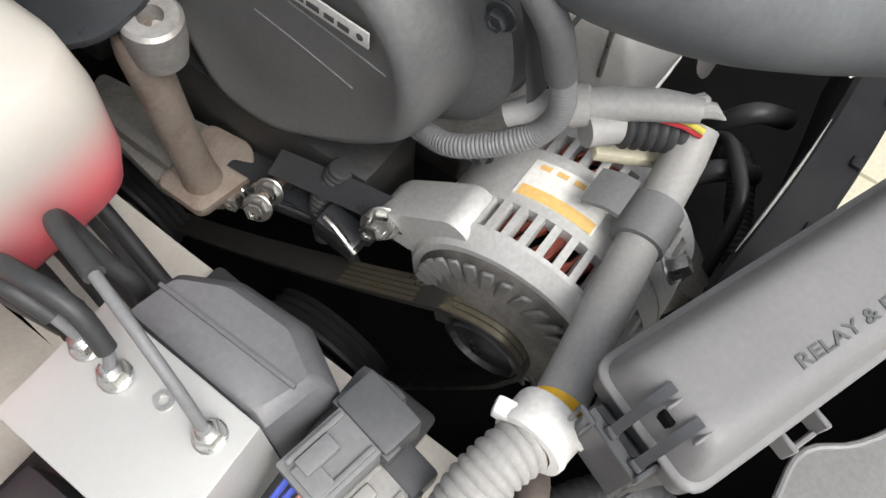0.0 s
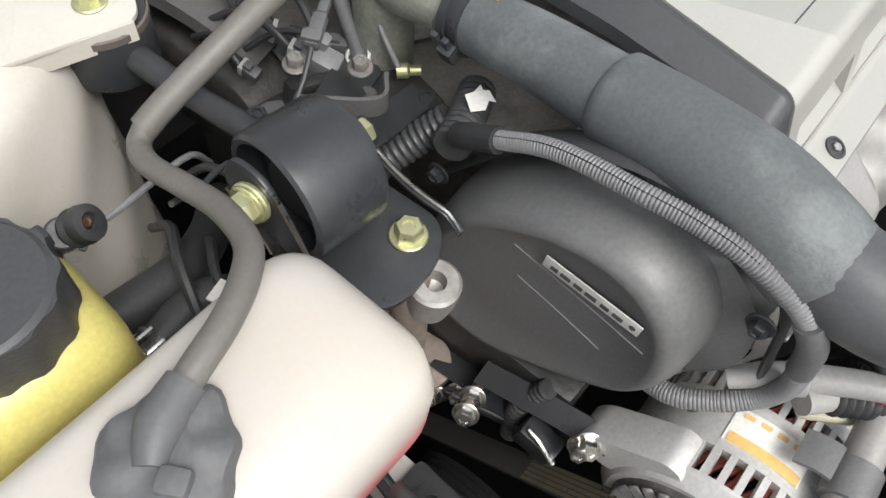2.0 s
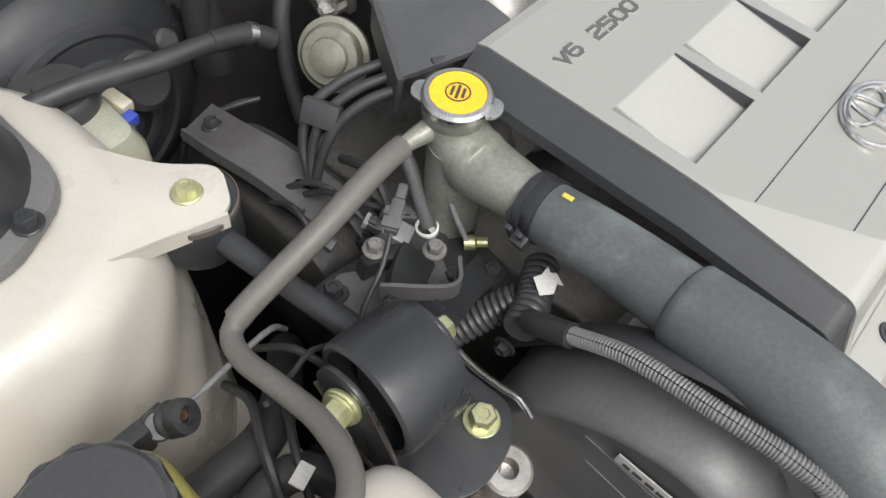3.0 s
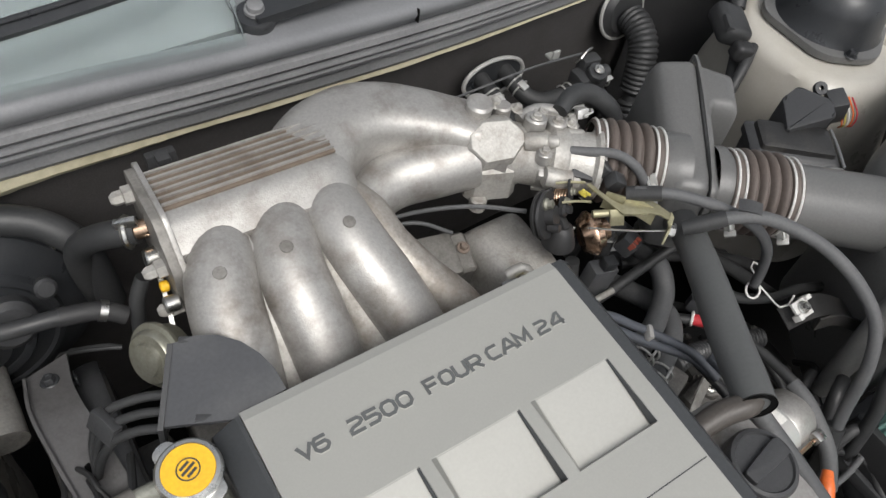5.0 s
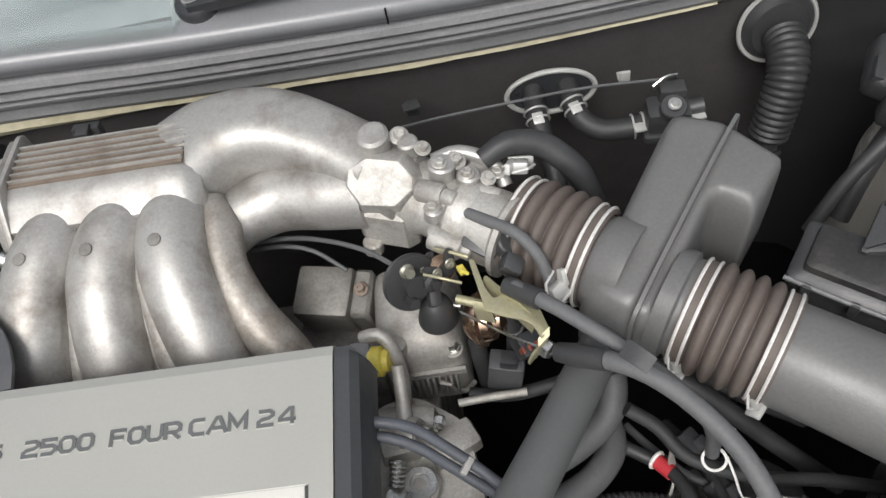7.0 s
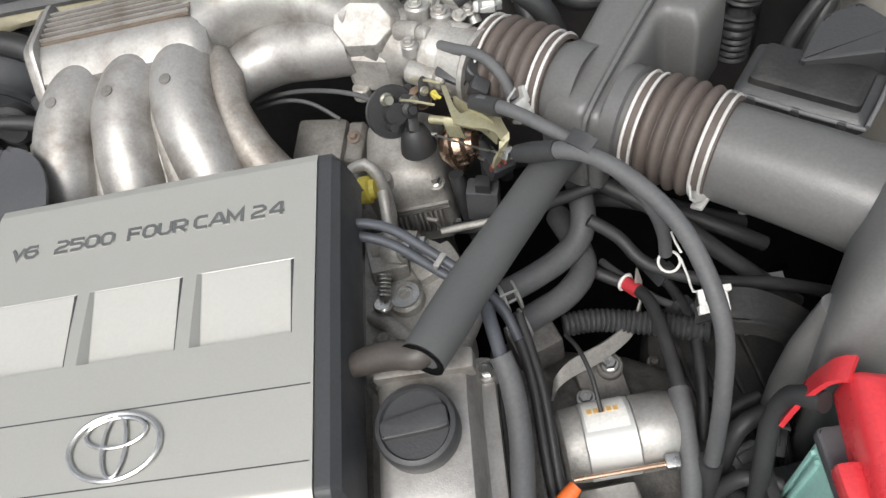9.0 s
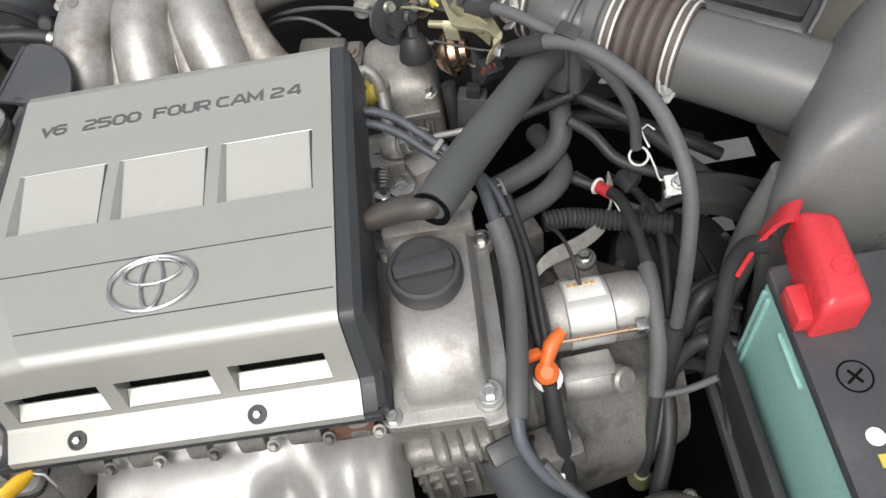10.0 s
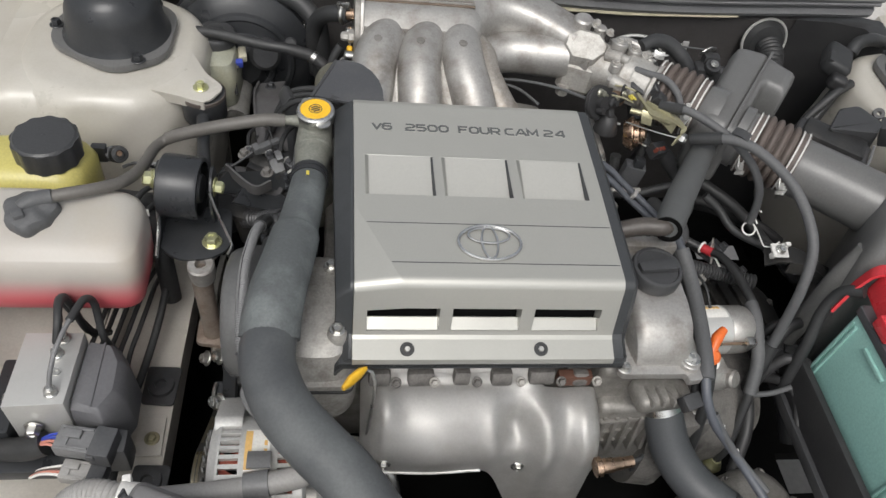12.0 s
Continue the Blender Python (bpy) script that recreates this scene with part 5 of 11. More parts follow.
for q, d, r in (((0.228, 0.448, 0.940), (0.2, -0.3, 1), 0.0095), ((0.248, 0.432, 0.936), (0.3, -0.2, 1), 0.0080), ((0.276, 0.420, 0.926), (0.2, -0.2, 1), 0.0100), ((0.303, 0.398, 0.922), (0.3, -0.3, 1), 0.0075)):
    bm = B()
    hexhead(bm, along(q, d), r * 0.62, r * 0.7, r)
    part("flange_nut", bm, CASTD, tb)
for z in (0.866, 0.878, 0.890):
    bm = B()
    strip(bm, [(0.246, 0.376, z), (0.268, 0.360, z), (0.290, 0.345, z)], (0, 0, 1), 0.004, 0.006)
    part("cast_rib", bm, CASTD, tb)
# linkage below the bore
lk = thing("throttle_linkage", (0.25, 0.33, 0.86), "black and yellow-zinc throttle linkage with return spring", "throttle linkage")
bm = B()
ax = Vector((0.45, -0.75, 0.45)).normalized()
lathe(bm, [(0, 0), (0.026, 0), (0.027, 0.003), (0.023, 0.005), (0.027, 0.007), (0.026, 0.010), (0.012, 0.010), (0.011, 0.020), (0, 0.020)], along((0.220, 0.330, 0.880), ax), 36)
part("cable_drum", bm, BLACKR, lk)
bm = B()
for k in range(3):
    a = 2.1 * k
    c = Vector((0.226, 0.322, 0.887)) + Vector((math.cos(a) * 0.014, math.sin(a) * 0.011, math.sin(a) * 0.011))
    lathe(bm, [(0, 0), (0.009 - 0.002 * k, 0), (0.009 - 0.002 * k, 0.006), (0.005, 0.008), (0.0045, 0.013), (0, 0.013)], along(c, ax), 8 + 4 * k)
    part("drum_boss", bm, (BLACKR, DULLZ, BLACKR)[k], lk)
    bm = B()
rbox(bm, (0.012, 0.022, 0.014), at(0.240, 0.316, 0.872, 30, 20, 10), 0.004)
part("drum_lever", bm, BLACKR, lk)
bm = B()
lathe(bm, [(0, 0), (0.019, 0), (0.0185, 0.004), (0.013, 0.024), (0.008, 0.028), (0, 0.028)], along((0.240, 0.308, 0.843), (0.0, 0.1, 1)), 24)
part("damper", bm, BLACKR, lk)
bm = B()
for k in range(5):
    ring(bm, 0.0095, 0.0014, along(Vector((0.249, 0.338, 0.884)) + ax * k * 0.0032, ax), 20, 6)
part("return_spring", bm, BRONZE, lk, "coppery return spring")
bm = B()
prism(bm, rounded([(0.276, 0.328), (0.281, 0.327), (0.287, 0.298), (0.293, 0.286), (0.307, 0.291), (0.320, 0.292), (0.329, 0.272), (0.334, 0.252), (0.327, 0.243), (0.322, 0.256), (0.314, 0.263), (0.300, 0.268), (0.285, 0.276)], 0.003), 0.0025, at(0, 0, 0.9015), 0.0006)
strip(bm, [(0.329, 0.249, 0.9035), (0.328, 0.243, 0.9010), (0.322, 0.239, 0.893), (0.319, 0.237, 0.884)], (0.7, 0.5, 0.2), 0.013, 0.0025)
strip(bm, [(0.284, 0.285, 0.9020), (0.283, 0.281, 0.898), (0.285, 0.277, 0.884)], (0.9, -0.35, 0), 0.016, 0.0025)
sweep(bm, [(0.262, 0.296, 0.894), (0.290, 0.283, 0.896), (0.317, 0.269, 0.896)], 0.0042, 12)
strip(bm, [(0.286, 0.306, 0.896), (0.298, 0.290, 0.898), (0.312, 0.276, 0.898), (0.324, 0.262, 0.892)], (0.25, 0.15, 0.95), 0.020, 0.003)
part("cable_bracket", bm, PALEZ, lk, "pale zinc cable bracket")
bm = B()
rbox(bm, (0.034, 0.022, 0.026), at(0.290, 0.348, 0.893, 20, 10, -35), 0.003)
disc(bm, 0.010, 0.016, along((0.305, 0.340, 0.898), (0.5, -0.3, 0.8)), 16)
rbox(bm, (0.018, 0.016, 0.018), at(0.312, 0.318, 0.900, 10, 30, -20), 0.003)
part("position_sensor", bm, PLASTIC, lk)
bm = B()
rbox(bm, (0.0060, 0.009, 0.006), at(0.269, 0.321, 0.899, 20, 10, 30), 0.0018)
sweep(bm, [(0.266, 0.325, 0.898), (0.269, 0.318, 0.903), (0.274, 0.317, 0.898)], 0.0018, 8)
part("paint_mark", bm, YELPL, lk, "dab of yellow paint")
bm = B()
hexhead(bm, along((0.328, 0.243, 0.890), (0.6, -0.7, 0.1)), 0.008, 0.008)
part("cable_nut", bm, STEEL, lk)
for q, rz, w in (((0.232, 0.336, 0.888), 20, 0.030), ((0.246, 0.326, 0.893), -35, 0.026), ((0.258, 0.332, 0.897), 65, 0.022)):
    bm = B()
    prism(bm, rounded([(-w / 2, -0.006), (w / 2, -0.004), (w / 2 + 0.004, 0.001), (w / 2, 0.005), (-w / 2, 0.006)], 0.003, 3), 0.002, along(q, ax) @ at(0, 0, 0, 0, 0, rz), 0.0004)
    part("lever", bm, BLACKR, lk)
    bm = B()
    hexhead(bm, along(Vector(q) + ax * 0.002, ax), 0.0035, 0.003, 0.005)
    part("lever_nut", bm, DULLZ, lk)
bm = B()
sweep(bm, [(0.247, 0.345, 0.902), (0.262, 0.336, 0.906), (0.276, 0.330, 0.904)], 0.0016, 8)
sweep(bm, [(0.236, 0.320, 0.902), (0.252, 0.312, 0.904), (0.268, 0.308, 0.899)], 0.0014, 8)
part("link_rod", bm, PALEZ, lk, "thin zinc link rods")
# vacuum can
vc = thing("vacuum_actuator", (0.283, 0.30, 0.85), "copper-toned round vacuum actuator", "actuator")
bm = B()
va = Vector((0.85, -0.25, 0.25)).normalized()
lathe(bm, [(0, -0.012), (0.018, -0.012), (0.024, -0.004), (0.0265, 0.0), (0.0265, 0.003), (0.022, 0.005), (0.020, 0.012), (0.014, 0.015), (0.012, 0.021), (0.005, 0.024), (0, 0.024)], along((0.280, 0.300, 0.846), va), 36)
part("can", bm, BRASS, vc)
bm = B()
sweep(bm, [(0.300, 0.298, 0.850), (0.306, 0.292, 0.838), (0.305, 0.288, 0.81), (0.300, 0.285, 0.75)], 0.0072, 12)
part("vacuum_hose", bm, RUBBER, vc)
bm = B()
ring(bm, 0.0085, 0.0016, along((0.3062, 0.2915, 0.836), (0, 0, 1)), 20, 6)
part("hose_clip", bm, STEEL, vc)
bm = B()
sweep(bm, [(0.262, 0.310, 0.855), (0.235, 0.318, 0.854)], 0.002, 8)
part("rod", bm, STEEL, vc)

# ---- intake ducting ----
AX = Vector((0.80, -0.60, 0)).normalized()


def bellows(p, d, length, r, folds, name, label):
    b = thing(name, p, label, "intake duct", "bellows of the intake duct")
    m = along(p, d)
    prof = [(r - 0.004, 0), (r, 0.0005), (r, 0.014)]
    body = length - 0.030
    for k in range(folds):
        z = 0.015 + body * k / folds
        w = body / folds
        prof += [(r - 0.0055 + 0.0095 * math.sin(math.pi * (j + 0.3) / 9.6) ** 0.55, z + w * (j + 0.3) / 9.6) for j in range(10)]
    prof += [(r, length - 0.014), (r, length - 0.0005), (r - 0.004, length)]
    part("sleeve", lathe(B(), prof, m, 40), BROWNR, b, "brown-grey ribbed rubber")
    for z0 in (0.0035, 0.0125, length - 0.0125, length - 0.0035):
        bm = B()
        ring(bm, r + 0.0008, 0.0015, m @ at(0, 0, z0), 48, 6)
        part("clamp_wire", bm, ZINCW, b, "bright wire clamp")
    return b


bellows((0.322, 0.3745, 0.880), AX, 0.084, 0.046, 4, "intake_bellows", "brown-grey rubber bellows between throttle body and resonator")
bellows((0.4525, 0.271, 0.866), AX, 0.082, 0.0475, 4, "intake_bellows", "brown-grey rubber bellows between resonator and air cleaner pipe")


def screw_clamp(p, d, name="clamp_screw"):
    c = thing(name, p, "white plastic and zinc clamp screw on the bellows", "clamp", "clamp screws of the bellows")
    m = along(p, d) @ Matrix.Scale(1.35, 4)
    bm = B()
    rbox(bm, (0.012, 0.010, 0.009), m, 0.002)
    rbox(bm, (0.018, 0.0025, 0.010), m @ at(0, -0.0065, 0, 0, 0, 12), 0.0010)
    sweep(bm, [tuple(m @ Vector(q)) for q in ((-0.006, -0.004, 0), (-0.010, 0.002, 0.002), (-0.006, 0.010, 0.002), (0.004, 0.012, 0))], 0.0014, 8)
    rbox(bm, (0.004, 0.012, 0.008), m @ at(0.006, 0.006, 0.002, 0, 0, -14), 0.0010)
    part("lug", bm, ALU, c)
    bm = B()
    hexhead(bm, m @ at(0.006, 0, 0, 0, 90, 0), 0.005, 0.005)
    part("screw", bm, STEEL, c)


screw_clamp((0.347, 0.293, 0.892), (0.5, -0.6, 0.5))
screw_clamp((0.437, 0.231, 0.853), (0.5, -0.6, 0.5))
screw_clamp((0.490, 0.192, 0.851), (0.5, -0.6, 0.5))
screw_clamp((0.333, 0.412, 0.915), (0.1, 0.5, 0.9))
# resonator box
rs = thing("resonator_box", (0.45, 0.32, 0.79), "black plastic intake resonator box with moulded seam", "resonator")
ux, uy = AX, Vector((0.60, 0.80, 0)).normalized()


def rsv(a, b, z):
    o = Vector((0.4225, 0.2965, 0))
    return o + ux * a + uy * b + Vector((0, 0, z - (max(0, 0.10 - b) * 0.16 if z > 0.89 else 0)))


bm = B()
rows = []
for z, e in ((0.800, 0.004), (0.81, 0.0), (0.86, 0.0), (0.905, 0.002), (0.921, 0.006), (0.9275, 0.013), (0.929, 0.022)):
    out = rounded([(-0.040 + e, -0.050 + e), (0.010 - e * 0.3, -0.054 + e), (0.010 - e * 0.3, 0.164 - e), (-0.048 + e, 0.154 - e)], 0.012, 4)
    rows.append([rsv(a, b, z) for a, b in out])
skin(bm, rows)
part("inner_half", bm, SATIN, rs)
bm = B()
rows = []
for z, e in ((0.800, 0.003), (0.81, 0.0), (0.86, 0.0), (0.905, 0.001), (0.916, 0.003), (0.922, 0.007), (0.9245, 0.012), (0.9250, 0.017)):
    out = rounded([(0.0095, -0.050 + e), (0.0235 - e * 0.55, -0.047 + e), (0.0235 - e * 0.55, 0.074 + e * 0.3), (0.0275 - e * 0.3, 0.0815 + e * 0.6), (0.060 - e, 0.079 + e), (0.062 - e, 0.146 - e), (0.0095, 0.160 - e)], 0.0055, 4)
    rows.append([rsv(a, b, z) for a, b in out])
skin(bm, rows)
part("outer_half", bm, SATIN, rs, sharp=50)
bm = B()
strip(bm, [rsv(0.0098, -0.050, 0.82), rsv(0.0098, -0.050, 0.905), rsv(0.0098, -0.035, 0.9275), rsv(0.0098, 0.06, 0.930), rsv(0.0098, 0.150, 0.929), rsv(0.0098, 0.167, 0.912), rsv(0.0098, 0.167, 0.83)], ux, 0.0036, 0.005)
part("seam", bm, SATIN, rs)
bm = B()
lathe(bm, [(0.041, -0.012), (0.041, 0.0), (0.046, 0.010), (0.046, 0.03)], along(Vector((0.389, 0.324, 0.878)), AX), 32)
part("inlet_spigot", bm, SATIN, rs)
bm = B()
lathe(bm, [(0.048, -0.004), (0.0485, 0.010), (0.044, 0.012), (0.044, 0.022)], along(Vector((0.440, 0.2805, 0.868)), AX), 32)
part("outlet_spigot", bm, SATIN, rs)
# air cleaner pipe and housing
ac = thing("air_cleaner", (0.70, 0.10, 0.60), "large black plastic air cleaner housing with round inlet pipe", "air cleaner")
bm = B()
p0 = Vector((0.512, 0.2265, 0.862))
sweep(bm, [p0, p0 + AX * 0.05, p0 + AX * 0.11 + Vector((0, 0, -0.002)), p0 + AX * 0.2 + Vector((0, 0.0, -0.008))], [0.045, 0.045, 0.046, 0.049], 36, 0.01)
part("inlet_pipe", bm, SATIN, ac, sharp=60)
bm = B()
rows = []
for z, x0, y0, y1, e in ((0.60, 0.550, 0.01, 0.20, 0.03), (0.72, 0.540, 0.01, 0.20, 0.03), (0.80, 0.530, 0.015, 0.20, 0.032), (0.865, 0.530, 0.02, 0.21, 0.04), (0.905, 0.545, 0.03, 0.215, 0.05), (0.928, 0.572, 0.045, 0.22, 0.05), (0.940, 0.605, 0.065, 0.225, 0.05), (0.944, 0.64, 0.09, 0.23, 0.05)):
    out = rounded([(x0, y0), (0.92, y0 - 0.02), (0.92, y1 + 0.05), (x0 + 0.125, y1), (x0 + 0.050, y0 + 0.085)], e, 7)
    rows.append([Vector((a, b, z)) for a, b in out])
skin(bm, rows)
part("housing", bm, HOUS, ac, sharp=60)

bm = B()
strip(bm, [(0.478, 0.122, 0.762), (0.500, 0.117, 0.776), (0.530, 0.108, 0.776), (0.565, 0.092, 0.760), (0.590, 0.080, 0.735)], (0.25, 1, 0.15), 0.030, 0.004)
strip(bm, [(0.500, 0.094, 0.774), (0.530, 0.085, 0.774), (0.565, 0.069, 0.756)], (0, 0.1, 1), 0.020, 0.003)
part("mounting_tab", bm, DIRTY, ac, "dull dark steel mounting tab")
bm = B()
sweep(bm, [(0.560, 0.060, 0.86), (0.548, 0.052, 0.80), (0.540, 0.045, 0.74), (0.535, 0.040, 0.66)], [0.012, 0.016, 0.016, 0.012], 16)
part("corner_rib", bm, HOUS, ac)

# brown casting deep behind the runners
bc = thing("coolant_housing", (0.125, 0.375, 0.72), "brown-stained cast coolant housing behind the runners", "housing")
bm = B()
rbox(bm, (0.060, 0.055, 0.080), at(0.122, 0.382, 0.772, 10, 0, -12), 0.007, 2)
part("housing_body", bm, GRIME, bc)
bm = B()
rbox(bm, (0.022, 0.052, 0.070), at(0.160, 0.376, 0.770, 10, 0, -12), 0.004, 1)
part("flange", bm, GRIME, bc)
bm = B()
hexhead(bm, along((0.160, 0.372, 0.807), (0, -0.2, 1)), 0.005, 0.006, 0.008)
part("flange_bolt", bm, CASTB, bc)

# ---- filler neck, radiator cap, upper hose ----
fn = thing("filler_neck", (-0.205, 0.22, 0.78), "weathered aluminium coolant filler neck", "filler neck")
bm = B()
sweep(bm, [(-0.204, 0.232, 0.908), (-0.205, 0.226, 0.885), (-0.206, 0.205, 0.872), (-0.208, 0.175, 0.874), (-0.209, 0.14, 0.876)], [0.021, 0.023, 0.026, 0.022, 0.019], 24, 0.005)
lathe(bm, [(0.020, -0.012), (0.0235, -0.008), (0.0235, 0.0), (0.020, 0.002)], at(-0.204, 0.232, 0.909), 28)
sweep(bm, [(-0.206, 0.222, 0.88), (-0.207, 0.222, 0.83), (-0.205, 0.225, 0.78), (-0.20, 0.23, 0.72)], [0.024, 0.023, 0.026, 0.03], 18, 0.01)
sweep(bm, [(-0.222, 0.238, 0.893), (-0.240, 0.242, 0.890), (-0.252, 0.243, 0.889)], [0.009, 0.0065, 0.006], 14)
part("neck", bm, NECK, fn, sharp=60)
m = at(-0.204, 0.231, 0.9115, -3, 0, 115)
bm = B()
lathe(bm, [(0, 0), (0.0245, 0), (0.0255, 0.002), (0.0255, 0.007), (0.0235, 0.0095), (0.0205, 0.0100), (0.0205, 0.0085), (0, 0.0085)], m, 40)
for a in (0, 180):
    prism(bm, rounded([(0.020, -0.012), (0.0315, -0.0075), (0.0335, 0), (0.0315, 0.0075), (0.020, 0.012)], 0.004), 0.003, m @ at(0, 0, 0.001, 0, 0, a), 0.001)
rc = part("radiator_cap", bm, STEEL, fn, "metal radiator cap with two ears")
bm = B()
disc(bm, 0.0202, 0.0012, m @ at(0, 0, 0.0086), 36, 0.0003)
part("disc", bm, YELLOW, rc, "yellow painted disc")
bm = B()
ring(bm, 0.0085, 0.0006, m @ at(0, 0, 0.0099), 28, 6)
for k, w in ((-0.004, 0.009), (0.0, 0.013), (0.004, 0.009)):
    rbox(bm, (0.0022, w, 0.0008), m @ at(k, 0, 0.0100), 0.0002)
part("disc_print", bm, PRINT, rc, "dark printed emblem")

uh = thing("radiator_hose", (-0.21, 0.14, 0.87), "thick dusty black upper radiator hose", "hose")
bm = B()
sweep(bm, [(-0.208, 0.158, 0.872), (-0.210, 0.140, 0.876), (-0.214, 0.095, 0.885), (-0.219, 0.055, 0.891), (-0.223, 0.030, 0.895)], [0.0215, 0.0225, 0.0235, 0.0245, 0.025], 28, 0.008)
part("upper_length", bm, DUSTY, uh, sharp=60)
bm = B()
sweep(bm, [(-0.222, 0.032, 0.8945), (-0.2225, 0.029, 0.895), (-0.230, -0.02, 0.903), (-0.238, -0.065, 0.906), (-0.243, -0.100, 0.898), (-0.2435, -0.113, 0.892)], [0.0250, 0.0285, 0.0295, 0.031, 0.032, 0.0320], 28, 0.008)
part("sleeve", bm, DUSTY, uh, "greenish dusty outer sleeve", sharp=60)
bm = B()
sweep(bm, [(-0.2425, -0.108, 0.896), (-0.244, -0.120, 0.895), (-0.243, -0.147, 0.893), (-0.226, -0.190, 0.888), (-0.192, -0.228, 0.878), (-0.164, -0.254, 0.870), (-0.148, -0.275, 0.864), (-0.132, -0.296, 0.858), (-0.108, -0.328, 0.849)], [0.0285, 0.0292, 0.0292, 0.0295, 0.030, 0.030, 0.030, 0.030, 0.030], 28, 0.008)
part("lower_length", bm, HOSEL, uh, sharp=60)
bm = B()
dd = Vector((-0.004, -0.08, 0.014)).normalized()
lathe(bm, [(0.0226, 0), (0.0246, 0), (0.0246, 0.006), (0.0228, 0.0065), (0.0228, 0.0105), (0.0246, 0.011), (0.0246, 0.017), (0.0226, 0.017)], along((-0.2095, 0.153, 0.8740), dd), 32)
for dy in (0.0, -0.009):
    rbox(bm, (0.004, 0.005, 0.022), at(-0.2360, 0.150 + dy, 0.868, 0, -25, 0), 0.001)
rbox(bm, (0.012, 0.012, 0.016), at(-0.2325, 0.142, 0.863, 0, -30, 0), 0.002)
part("hose_clamp", bm, BLACKP, uh, "black spring clamp")
bm = B()
rbox(bm, (0.004, 0.008, 0.001), along((-0.2115, 0.128, 0.9030), (0, 0.1, 1)), 0.0003)
part("paint_mark", bm, YELPL, uh, "small yellow paint mark")

ov = thing("overflow_hose", (-0.25, 0.243, 0.888), "grey rubber overflow hose from filler neck to reservoir", "hose")
bm = B()
sweep(bm, [(-0.246, 0.243, 0.8885), (-0.275, 0.240, 0.890), (-0.332, 0.235, 0.880), (-0.385, 0.237, 0.861), (-0.403, 0.238, 0.852)], 0.0088, 16, 0.006)
part("straight_sleeve", bm, OVH, ov, sharp=60)
bm = B()
sweep(bm, [(-0.396, 0.238, 0.856), (-0.410, 0.235, 0.848), (-0.418, 0.215, 0.852), (-0.419, 0.177, 0.866), (-0.421, 0.143, 0.880), (-0.431, 0.110, 0.894), (-0.448, 0.092, 0.902), (-0.470, 0.080, 0.906), (-0.490, 0.074, 0.906), (-0.506, 0.070, 0.903)], 0.0074, 16, 0.006)
part("bent_length", bm, OVH, ov, sharp=60)

# ---- coolant reservoir ----
rv = thing("coolant_reservoir", (-0.50, 0.05, 0.76), "milky plastic coolant reservoir with pink coolant in the bottom", "coolant reservoir")


def tank_rows(g):
    out = []
    for z, x0, x1, y0, y1, r in ((0.766 + g, -0.610, -0.428, 0.022, 0.075, 0.02), (0.770 + g, -0.618, -0.416, 0.012, 0.088, 0.022), (0.782, -0.622, -0.408, 0.005, 0.098, 0.024), (0.806, -0.622, -0.404, 0.000, 0.103, 0.025), (0.845, -0.622, -0.402, -0.001, 0.106, 0.027), (0.868, -0.622, -0.404, 0.004, 0.107, 0.028)):
        o = rounded([(x0 + g, y0 + g), (x1 - g, y0 + g), (x1 - g, y1 - g), (x0 + g, y1 - g)], r, 6)
        out.append([Vector((a, b, z)) for a, b in o])
    return out


bm = B()
rows = tank_rows(0.0)
for z, e, f in ((0.874, 0.003, 0.0), (0.881, 0.010, 0.003), (0.886, 0.020, 0.008), (0.889, 0.034, 0.012), (0.890, 0.048, 0.016)):
    o = rounded([(-0.622 + e, 0.004 + e * 0.8 + f), (-0.404 - e * 0.7, 0.004 + e * 0.8 + f), (-0.404 - e * 0.7, 0.107 - e * 0.35), (-0.622 + e, 0.107 - e * 0.35)], 0.028, 6)
    rows.append([Vector((a, b, z + (b - 0.07) * 0.08)) for a, b in o])
skin(bm, rows)
part("shell", bm, TANK, rv, sharp=70)
bm = B()
rows = [[v for v in r] for r in tank_rows(0.0015)[:4]]
top = [Vector((v.x, v.y, 0.814)) for v in tank_rows(0.0015)[3]]
rows.append(top)
skin(bm, rows)
part("coolant", bm, FLUID, rv, "pink coolant", sharp=70)
bm = B()
rings = []
for z, k in ((-0.012, 0.92), (-0.004, 1.0), (0.003, 1.0), (0.008, 0.92), (0.011, 0.70), (0.0125, 0.40)):
    rings.append([Vector((-0.521 + k * 0.029 * (1 + 0.07 * math.sin(3 * a + 0.4) + 0.05 * math.sin(7 * a + z * 90)) * math.cos(a), 0.058 + k * 0.029 * (1 + 0.07 * math.sin(3 * a + 0.4) + 0.05 * math.sin(7 * a + z * 90)) * math.sin(a), 0.892 + z + 0.0012 * math.sin(5 * a))) for a in [2 * math.pi * j / 44 for j in range(44)]])
skin(bm, rings)
sweep(bm, [(-0.530, 0.056, 0.902), (-0.517, 0.066, 0.904), (-0.498, 0.072, 0.905)], [0.007, 0.0105, 0.0092], 14)
rbox(bm, (0.012, 0.014, 0.010), at(-0.528, 0.044, 0.903, 0, 0, 30), 0.003)
part("rubber_cap", bm, SLEEVE, rv, "soft black rubber cap")

# ---- power steering reservoir ----
ps = thing("fluid_reservoir", (-0.54, 0.18, 0.78), "yellowed plastic fluid reservoir with ribbed black cap", "fluid reservoir")
bm = B()
